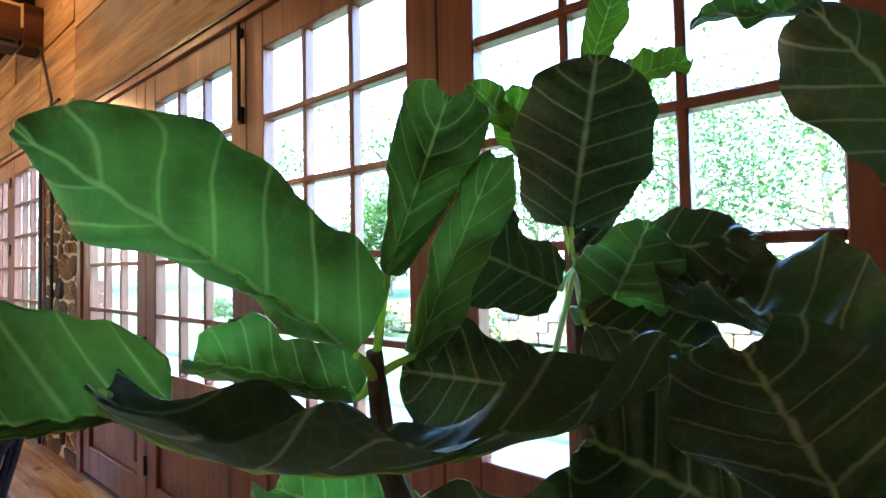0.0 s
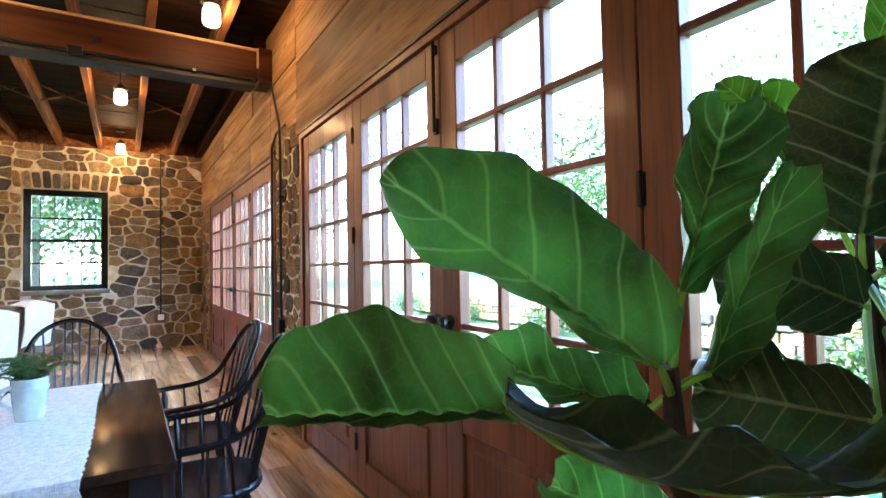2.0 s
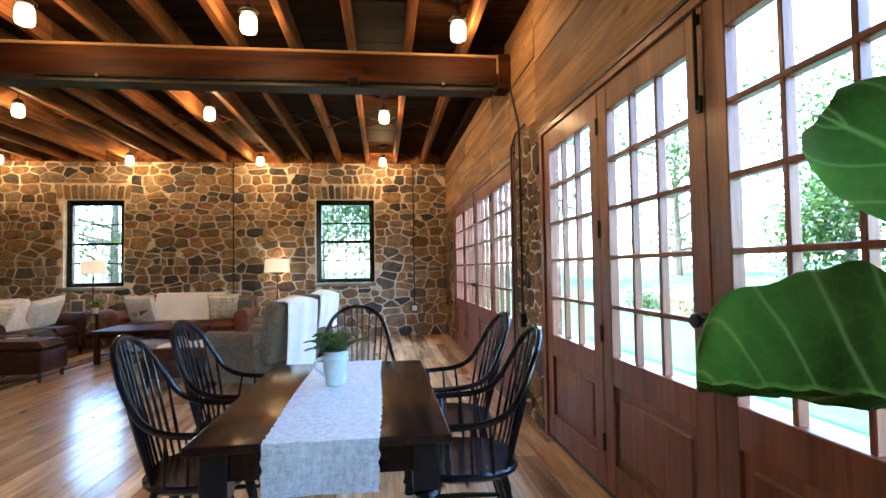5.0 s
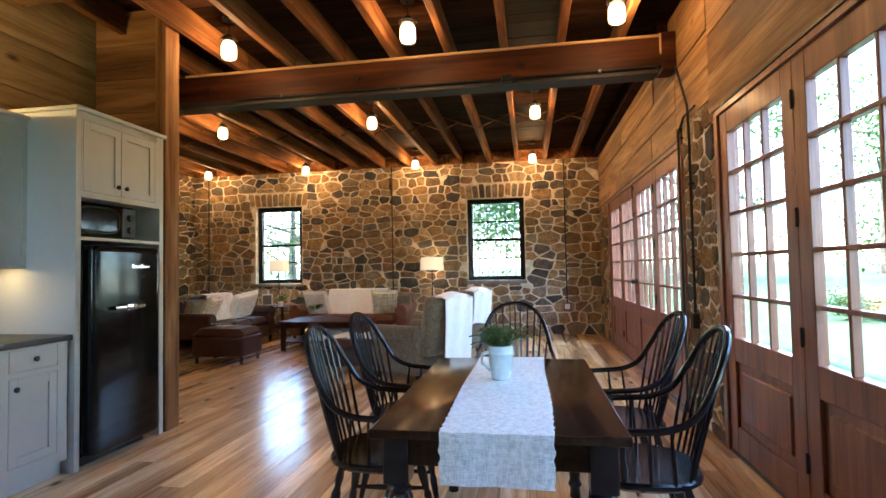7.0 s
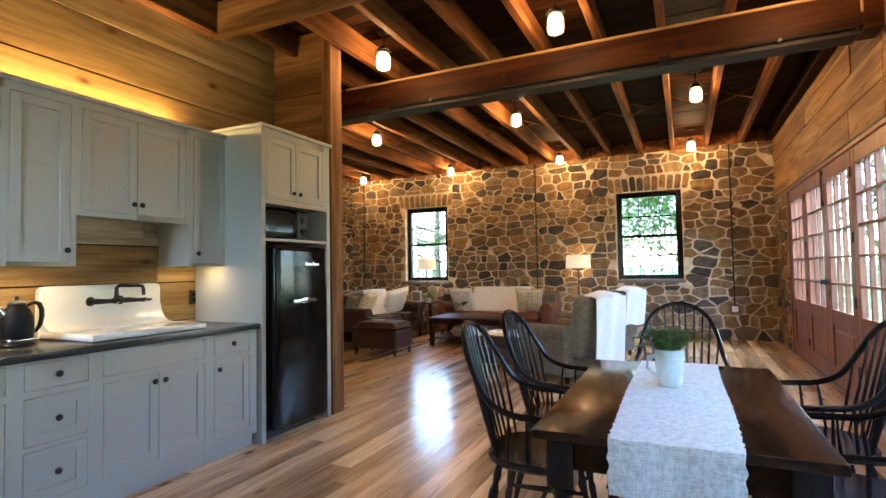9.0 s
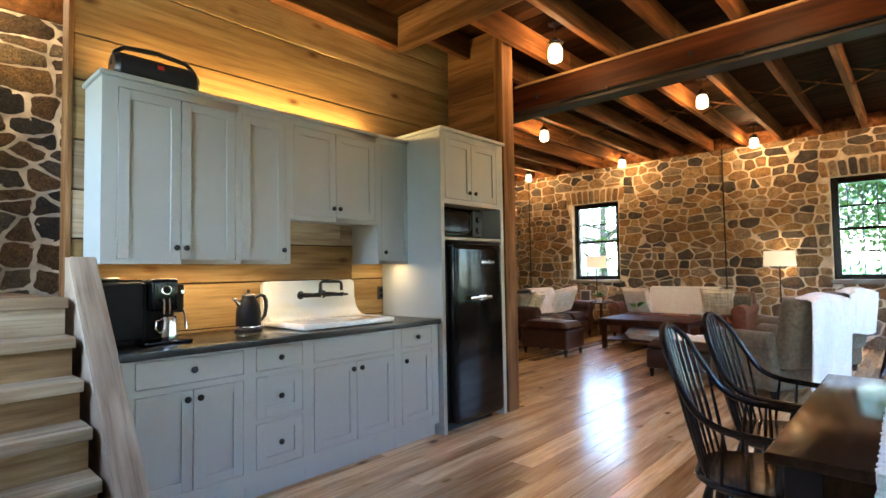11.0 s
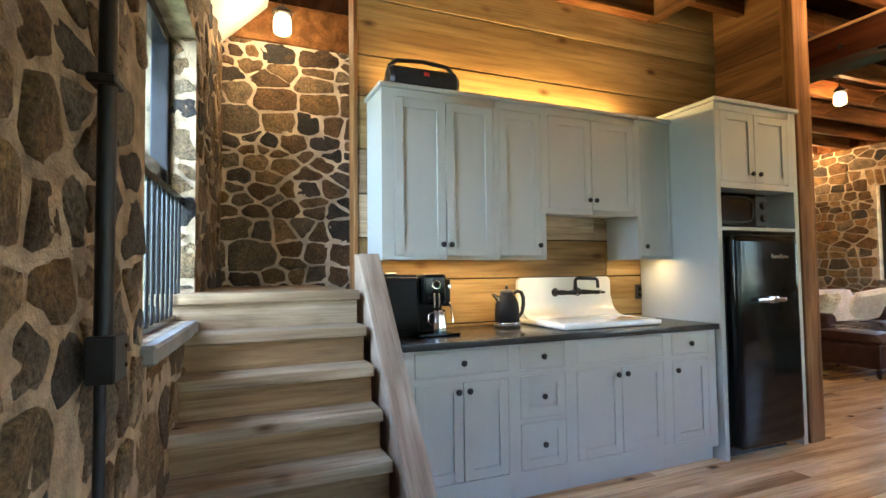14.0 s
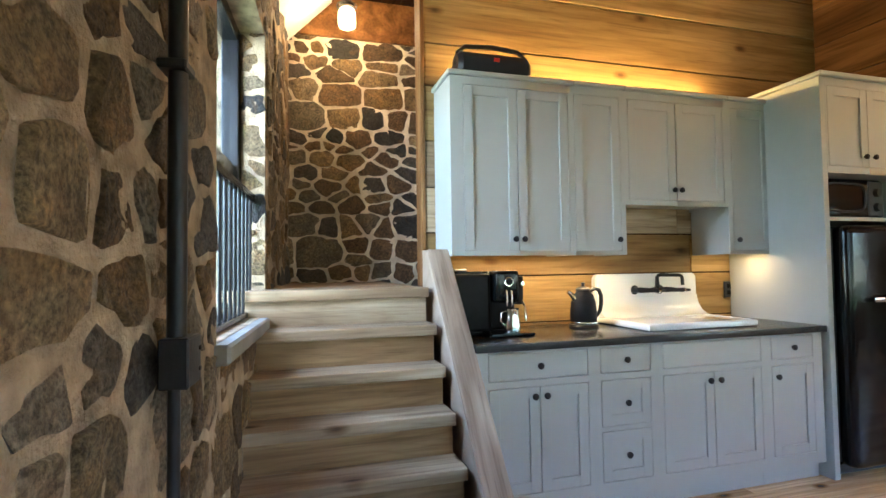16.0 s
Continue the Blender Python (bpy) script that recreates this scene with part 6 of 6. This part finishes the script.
def ottoman(x0, y0, x1, y1, h, label):
    o = thing("ottoman", label, "ottoman", "leather ottomans")
    part("body", box(x0, y0, 0.1, x1, y1, h - 0.1, 0.03, 3), LEATHER, o)
    part("cushion", cushion(x1 - x0 + 0.02, y1 - y0 + 0.02, 0.17, ((x0 + x1) / 2, (y0 + y1) / 2, h - 0.06)), LEATHER, o)
    for x in (x0 + 0.05, x1 - 0.05):
        for y in (y0 + 0.05, y1 - 0.05):
            part("foot", lathe([(0.022, 0), (0.03, 0.11)], 10, (x, y, 0)), BLACK, o)


ottoman(-7.0, -4.2, -6.45, -3.4, 0.48, "dark brown leather ottoman with a glass tray")
ottoman(-6.42, -2.02, -5.86, -1.25, 0.42, "dark leather ottoman with a white cloth laid over it")
drape("cloth", lambda u, v: (-6.40 + 0.5 * u, -1.9 + 0.72 * v + 0.02 * math.sin(u * 9), 0.45 + 0.025 * math.sin(u * 12 + v * 5) * math.sin(v * 9) - (0.12 * max(0, u - 0.88) / 0.12)), WHITECLOTH, "crumpled white cloth on the ottoman", 24, 24)
tray = thing("glass_tray", "small clear glass tray on the ottoman", "tray")
part("tray", box(-6.86, -4.0, 0.5105, -6.62, -3.66, 0.52, 0.003), JAR, tray)
part("tray_rim", tube([(-6.86, -4.0, 0.56), (-6.62, -4.0, 0.56), (-6.62, -3.66, 0.56), (-6.86, -3.66, 0.56), (-6.86, -4.0, 0.56)], 0.005, 6), CHROME, tray)
ct = thing("coffee_table", "red-brown wooden coffee table with a lower shelf", "coffee table")
part("tabletop", box(-8.55, -3.5, 0.445, -7.65, -2.05, 0.48, 0.01, 2), BROWNWOOD, ct)
part("shelf", box(-8.48, -3.42, 0.12, -7.72, -2.13, 0.145, 0.004), BROWNWOOD, ct)
for x in (-8.48, -7.72):
    for y in (-3.42, -2.13):
        part("leg", box(x - 0.035, y - 0.035, 0, x + 0.035, y + 0.035, 0.445, 0.004), BROWNWOOD, ct)
for y in (-3.42, -2.13):
    part("apron", box(-8.45, y - 0.012, 0.37, -7.75, y + 0.012, 0.445), BROWNWOOD, ct)
part("apron", box(-7.735, -3.39, 0.37, -7.705, -2.16, 0.445), BROWNWOOD, ct)
bl = part("folded_blanket", cushion(0.6, 0.75, 0.2, puff=0.6), BLUECLOTH)
bl.matrix_world = pose(-8.05, -2.75, 0.243)
tagged(bl, "pale blue-grey blanket on the coffee table's shelf", "blanket")
vs_ = thing("leaf_vase", "clear glass vase with a few broad green leaves", "vase", "", "", pose(-8.15, -3.05, 0.48))
part("vase", lathe([(0.05, 0), (0.07, 0.02), (0.075, 0.06), (0.05, 0.1), (0.045, 0.12)], 18, caps=False), JAR, vs_)
for k, (a, ln) in enumerate(((0.9, 0.34), (2.2, 0.25), (4.0, 0.26), (5.3, 0.22))):
    d_, sd = Vector((math.cos(a), math.sin(a), 0)), Vector((-math.sin(a), math.cos(a), 0))
    part("leaf", sheet(lambda u, v: Vector((0, 0, 0.08)) + d_ * ln * u * 0.8 + Vector((0, 0, ln * (1.3 * u - 0.8 * u * u))) + sd * (v - 0.5) * 0.12 * max(0, math.sin(math.pi * max(0, u - 0.25) / 0.76)) ** 0.7, 10, 4, 0.002), FERN, vs_)
st_ = thing("side_table", "small dark wooden side table between the sofas", "side table")
part("tabletop", box(-9.72, -4.72, 0.60, -9.12, -4.12, 0.625, 0.006), BROWNWOOD, st_)
part("shelf", box(-9.68, -4.68, 0.2, -9.16, -4.16, 0.22), BROWNWOOD, st_)
for x in (-9.68, -9.16):
    for y in (-4.68, -4.16):
        part("leg", box(x - 0.02, y - 0.02, 0, x + 0.02, y + 0.02, 0.60), BROWNWOOD, st_)
pf = thing("picture_frame", "small pale picture frame on the side table", "picture frame", "", "", pose(-9.3, -4.55, 0.628, 0, 0, 90))
part("frame", box(-0.12, -0.01, 0, 0.12, 0.01, 0.24, 0.006), CREAM, pf)
part("picture", box(-0.09, -0.013, 0.03, 0.09, -0.0105, 0.21), PAVING, pf)
hp = thing("potted_plant", "small leafy plant in a white pot on the side table", "plant", "", "", pose(-9.25, -4.24, 0.625))
part("pot", lathe([(0.045, 0), (0.06, 0.09), (0.055, 0.09), (0.05, 0.08), (0, 0.08)], 16, caps=False), ENAMEL, hp)
b = bmesh.new()
for i in range(160):
    v = Vector((fr_rng.gauss(0, 0.05), fr_rng.gauss(0, 0.05), 0.12 + abs(fr_rng.gauss(0, 0.06))))
    m = Euler((fr_rng.uniform(-1, 1), fr_rng.uniform(-1, 1), fr_rng.uniform(0, 6.28))).to_matrix()
    q = [b.verts.new(v + m @ Vector(c) * 0.022) for c in ((-1, 0, 0), (0, -0.5, 0.1), (1, 0, 0), (0, 0.5, 0.1))]
    b.faces.new(q[:3])
    b.faces.new((q[0], q[2], q[3]))
part("leaves", b, FERN, hp, "", 0)


def shade_lamp(m, h, floor_standing, r, sh, label):
    t = thing("floor_lamp" if floor_standing else "table_lamp", label, "lamp", "", "", m)
    part("base", lathe([(0.13, 0), (0.13, 0.015), (0.03, 0.03), (0.012, 0.05)], 20), IRON, t)
    part("stem", tube([(0, 0, 0.03), (0, 0, h + sh * 0.6)], 0.011, 8), IRON, t)
    shd = part("shade", lathe([(r, h), (r * 0.93, h + sh), (r * 0.92, h + sh), (r * 0.99, h)], 28, caps=False), SHADE, t, "cream drum shade lit from inside")
    lamp_at("shade_light", 'POINT', m @ pose(0, 0, h + sh * 0.5), 0.35, (1.0, 0.66, 0.33), 0.05)
    return t


shade_lamp(pose(-9.68, -1.26, 0), 1.285, True, 0.235, 0.25, "floor lamp with a cream drum shade beside the sofa")
shade_lamp(pose(-9.42, -4.36, 0.625), 0.68, False, 0.2, 0.24, "table lamp with a cream shade by the window")


def armchair(m, label):
    a = thing("armchair", label, "armchair", "upholstered armchairs", "", m)
    part("base", box(-0.40, -0.36, 0.08, 0.40, 0.40, 0.30, 0.04, 3), GREENCLOTH, a)
    part("seat_cushion", cushion(0.56, 0.62, 0.2, (0, 0.1, 0.38)), GREENCLOTH, a)
    bk = box(-0.34, -0.12, 0, 0.34, 0.10, 0.70, 0.1, 6)
    part("backrest", bk, GREENCLOTH, a).matrix_local = pose(0, -0.34, 0.30, 12)
    for sx in (-1, 1):
        bm = box(sx * 0.28, -0.36, 0.1, sx * 0.42, 0.38, 0.54, 0.05, 3)
        tube([(sx * 0.36, -0.34, 0.56), (sx * 0.36, 0.36, 0.55), (sx * 0.36, 0.39, 0.55)], [0.09, 0.095, 0.075], 14, bm=bm)
        part("arm", bm, GREENCLOTH, a)
        for y in (-0.3, 0.32):
            part("foot", lathe([(0.02, 0), (0.032, 0.09)], 10, (sx * 0.34, y, 0)), BLACK, a)
    return a


AC = pose(-5.95, -0.76, 0, 0, 0, 152)
armchair(AC, "olive upholstered armchair with a white throw over its back")
AC2 = pose(-7.55, -0.62, 0, 0, 0, 152)
armchair(AC2, "olive armchair with a pale throw, beyond the first one")


def chair_throw(m, x0, x1, low):
    def fn(u, v):
        x = x0 + (x1 - x0) * u
        if v < 0.25:
            k = v / 0.25
            p = (x, -0.36 - 0.085 * k, 0.70 + 0.255 * k)
        elif v < 0.5:
            a = math.pi * (v - 0.25) / 0.25
            p = (x, -0.548 + 0.105 * math.cos(a) - 0.01 * (u - 0.5), 0.955 + 0.075 * math.sin(a) - 0.05 * abs(u - 0.5) ** 2 * 4 * math.sin(a))
        else:
            k = (v - 0.5) / 0.5
            p = (x + 0.02 * (u - 0.5) * k, -0.655 - 0.012 * math.sin(u * 14 + k * 3) + 0.03 * k, 0.955 - (0.955 - low) * k + 0.012 * math.sin(u * 7))
        return m @ Vector(p)
    return fn


drape("throw_blanket", chair_throw(AC, -0.26, 0.26, 0.14), WHITECLOTH, "white throw hanging down the armchair's back")
drape("throw_blanket", chair_throw(AC2, -0.24, 0.22, 0.5), WHITECLOTH, "pale throw over the far armchair's back")

# ---- fiddle-leaf fig ----
fig = thing("fiddle_leaf_fig", "fiddle-leaf fig with large veined green leaves in a pot", "plant", "", "", pose(0, 0, 0))
FX, FY = 0.27, 1.20
part("pot", lathe([(0.13, 0.0), (0.15, 0.02), (0.18, 0.34), (0.19, 0.35), (0.19, 0.38), (0.165, 0.38), (0.16, 0.33), (0.0, 0.33)], 28, (FX, FY, 0), caps=False), POTWHITE, fig, "pale glazed pot")
part("soil", lathe([(0.16, 0.325), (0.16, 0.34), (0.02, 0.345)], 24, (FX, FY, 0)), SOIL, fig)
part("trunk", tube([(FX, FY, 0.33), (FX + 0.02, FY + 0.01, 0.7), (FX - 0.02, FY - 0.03, 1.0), (0.215, 1.10, 1.20), (0.222, 1.085, 1.27)], [0.016, 0.014, 0.012, 0.008, 0.005], 10), FIGSTEM, fig)
part("trunk", tube([(FX, FY, 0.33), (FX + 0.04, FY + 0.04, 0.8), (0.26, 1.29, 1.2), (0.233, 1.335, 1.32), (0.222, 1.37, 1.4), (0.235, 1.40, 1.53)], [0.016, 0.014, 0.01, 0.007, 0.006, 0.004], 10), FIGSTEM, fig)


def fig_leaf(base, tip, face, width, curl=0.2, droop=0.1, wave=0.008, mat=None, waist=0.55, stalk=None, sag=0.0, halves=(1, 1, 1, 1)):
    """A fiddle-shaped leaf from base to tip whose upper side looks towards face."""
    base, tip = Vector(base), Vector(tip)
    ax = tip - base
    L = ax.length
    ax.normalize()
    up = Vector(face)
    up = (up - ax * up.dot(ax)).normalized()
    side_ = ax.cross(up)
    ph = base.x * 50 + tip.y * 30

    def outline(u):
        body = (math.sin(math.pi * (0.06 + 0.94 * u) ** 0.9)) ** 0.38 * (0.72 + 0.36 * u)
        return width * max(0.02, body * (1 - waist * 0.35 * math.exp(-((u - 0.34) / 0.14) ** 2)))

    def fn(u, v):
        s = (v - 0.5) * 2
        near, far = halves[:2] if s < 0 else halves[2:]
        w = outline(0.012 + 0.976 * u) * 0.5 * (near + (far - near) * u) * (1 + 0.045 * math.sin(u * 15 + ph + s) + 0.02 * math.sin(u * 34 + ph * 2 - s))
        rib = 0.10 * width * abs(math.sin((u - 0.06 - 0.2 * abs(s)) * math.pi / 0.125)) * 0.5
        z = -sag * L * math.sin(math.pi * u ** 0.8) - droop * L * (u * u) + curl * width * (s * s) * 0.5 + wave * (math.sin(u * 11 + ph + s * 2.5) + 0.5 * math.sin(u * 23 + ph * 3 + s * 1.5)) * s * s - rib * (1 - abs(s) * 0.4)
        return base + ax * L * u + side_ * w * s * (1 - 0.12 * abs(curl) * abs(s)) + up * z
    nu, nv = 36, 16
    bm = sheet(fn, nu, nv, 0.0012)
    along, across = bm.verts.layers.float.new("along"), bm.verts.layers.float.new("across")
    for k, vert in enumerate(bm.verts):
        k //= 2
        vert[along], vert[across] = (k // (nv + 1)) / nu, (k % (nv + 1)) / nv * 2 - 1
    leaf = part("leaf", bm, mat or FIGLEAF, fig, "", 80)
    part("midrib", tube([fn(k / 20, 0.5) - up * 0.0012 for k in range(19)], [0.002 - 0.0015 * k / 20 for k in range(19)], 6), FIGVEIN, leaf, "pale midrib")
    if stalk:
        part("stalk", tube([Vector(stalk), Vector(stalk).lerp(base, 0.6) - up * 0.004, base], [0.003, 0.0026, 0.0022], 8), FIGVEIN, fig)
    return leaf


CAMSIDE = Vector((0.75, -0.65, 0.1))
S1, S2 = (0.222, 1.085, 1.255), (0.233, 1.333, 1.315)
fig_leaf((0.233, 1.062, 1.272), (0.155, 0.927, 1.384), (0.80, -0.15, -0.55), 0.112, -0.5, 0.02, 0.018, stalk=S1, waist=0.25, halves=(0.25, 0.85, 1.35, 0.85))              # big leaf
fig_leaf((0.209, 0.976, 1.257), (0.145, 0.866, 1.258), (0.83, -0.55, -0.1), 0.125, 0.12, 0.0, 0.003, stalk=(0.23, 1.06, 1.235), waist=0.1, halves=(0.03, 0.04, 0.95, 1.05))   # low leaf
fig_leaf((0.255, 0.935, 1.28), (0.385, 1.085, 1.274), (-0.02, 0.12, 0.97), 0.05, 0.5, 0.0, 0.008, FIGSHADED, stalk=(0.2, 0.99, 1.255), sag=0.13)       # rolled leaf close by
fig_leaf((0.238, 1.317, 1.352), (0.269, 1.315, 1.506), (0.5, -0.85, 0.1), 0.152, -0.3, 0.02, 0.006, FIGSHADED, waist=0.1, stalk=S2)           # round leaf
fig_leaf((0.229, 1.09, 1.315), (0.224, 1.158, 1.44), (0.75, -0.6, 0.1), 0.078, 0.4, 0.0, 0.008, stalk=S1, waist=0.3, halves=(0.35, 1.1, 0.5, 1.1))                      # upright leaf
fig_leaf((0.232, 1.11, 1.265), (0.256, 1.163, 1.39), (0.75, -0.55, 0.0), 0.046, 0.6, -0.05, 0.006, stalk=S1)                     # narrow folded leaf
fig_leaf((0.275, 1.246, 1.325), (0.393, 1.305, 1.338), (0.4, -0.75, 0.55), 0.09, -0.2, 0.05, 0.006, FIGSHADED, stalk=S2)                   # leaf to the right
fig_leaf((0.47, 1.19, 1.255), (0.345, 1.285, 1.318), (0.1, -0.35, 0.9), 0.13, 0.4, 0.05, 0.01, FIGSHADED, stalk=(0.33, 1.24, 1.2))            # broad dark leaf
fig_leaf((0.231, 1.385, 1.524), (0.253, 1.40, 1.60), (0.6, -0.7, 0.3), 0.05, 0.3, 0.0, 0.004, FIGYOUNG, stalk=(0.228, 1.385, 1.46))     # pale young leaf
fig_leaf((0.254, 1.40, 1.505), (0.315, 1.43, 1.528), (0.4, -0.6, 0.6), 0.065, 0.2, 0.1, 0.004, FIGYOUNG, stalk=(0.228, 1.385, 1.46))
fig_leaf((0.19, 1.38, 1.40), (0.152, 1.345, 1.51), (0.6, -0.7, 0.2), 0.075, 0.2, 0.1, 0.004, FIGYOUNG, stalk=S2)
fig_leaf((0.165, 1.34, 1.46), (0.128, 1.317, 1.517), (0.6, -0.7, 0.3), 0.045, 0.2, 0.1, 0.004, FIGYOUNG, stalk=(0.19, 1.36, 1.40))
fig_leaf((0.19, 1.10, 1.235), (0.085, 1.04, 1.268), (0.5, -0.3, 0.8), 0.07, 0.5, 0.1, 0.008, stalk=S1)                        # small leaf behind
fig_leaf((0.30, 1.15, 1.245), (0.228, 1.10, 1.258), (0.5, -0.8, 0.3), 0.085, -0.3, 0.1, 0.006, FIGSHADED, stalk=S2)
fig_leaf((0.30, 1.205, 1.28), (0.385, 1.25, 1.262), (0.3, -0.7, 0.6), 0.08, -0.2, 0.1, 0.006, FIGSHADED, stalk=S2)
fig_leaf((0.42, 1.14, 1.20), (0.335, 1.125, 1.235), (0.3, -0.7, 0.6), 0.12, 0.3, 0.1, 0.006, FIGSHADED, stalk=(0.36, 1.2, 1.15))
fig_leaf((0.45, 1.10, 1.215), (0.40, 1.16, 1.285), (0.4, -0.9, 0.2), 0.11, 0.2, 0.1, 0.006, FIGSHADED, stalk=(0.36, 1.2, 1.15))
fig_leaf((0.36, 1.13, 1.19), (0.26, 1.02, 1.165), (0.4, -0.5, 0.8), 0.10, 0.2, 0.15, 0.006, FIGSHADED, stalk=(0.28, 1.18, 1.12))
fig_leaf((0.22, 1.12, 1.14), (0.12, 1.08, 1.172), (0.5, -0.5, 0.7), 0.08, 0.5, 0.1, 0.008, stalk=(0.25, 1.16, 1.08))
fig_leaf((0.27, 1.23, 1.30), (0.22, 1.16, 1.34), (0.7, -0.7, 0.1), 0.09, -0.2, 0.1, 0.006, FIGSHADED, stalk=S2)
fig_leaf((0.29, 1.25, 1.27), (0.34, 1.22, 1.34), (0.6, -0.7, 0.2), 0.08, 0.2, 0.1, 0.006, stalk=S2)
fig_leaf((0.505, 1.235, 1.33), (0.435, 1.20, 1.455), (0.3, -0.9, 0.1), 0.08, -0.3, 0.1, 0.006, FIGSHADED, stalk=(0.47, 1.27, 1.25))                 # leaf at the far right
fig_leaf((0.43, 1.26, 1.47), (0.36, 1.27, 1.50), (0.3, -0.7, 0.7), 0.05, 0.2, 0.1, 0.006, stalk=(0.46, 1.28, 1.40))
fig_leaf((0.26, 1.24, 1.06), (0.40, 1.30, 1.10), (0.3, -0.5, 0.8), 0.10, 0.2, 0.2, 0.006, FIGSHADED, stalk=(0.28, 1.22, 1.0))
fig_leaf((0.30, 1.17, 1.05), (0.40, 1.05, 1.08), (0.3, -0.3, 0.9), 0.10, 0.2, 0.2, 0.006, FIGSHADED, stalk=(0.28, 1.2, 0.98))

# ---- floorboards ----
rng = random.Random(77)
y, row = SOUTH, 0
widths = (0.13, 0.16, 0.145, 0.18, 0.125, 0.155)
rest = bmesh.new()
count = 0
while y < NORTH:
    w = min(widths[row % 6], NORTH - y)
    x = WEST - rng.uniform(0, 1.5)
    while x < 1.2:
        e = x + rng.uniform(1.8, 3.8)
        a, b = max(x, WEST), min(e, 1.2)
        if b - a > 0.05 and w > 0.02:
            top = rng.uniform(-0.0008, 0.0)
            if count < 300 and y > -4.5:
                count += 1
                part("floorboard", box(a + 0.0008, y + 0.0008, -0.012, b - 0.0008, y + w - 0.0008, top, 0.0012), FLOORWOOD, floor, "", 0)
            else:
                box(a + 0.0008, y + 0.0008, -0.012, b - 0.0008, y + w - 0.0008, top, 0.0012, bm=rest)
        x = e
    y += w
    row += 1
tagged(part("floorboards", rest, FLOORWOOD, floor, "", 0), kind="stuff")
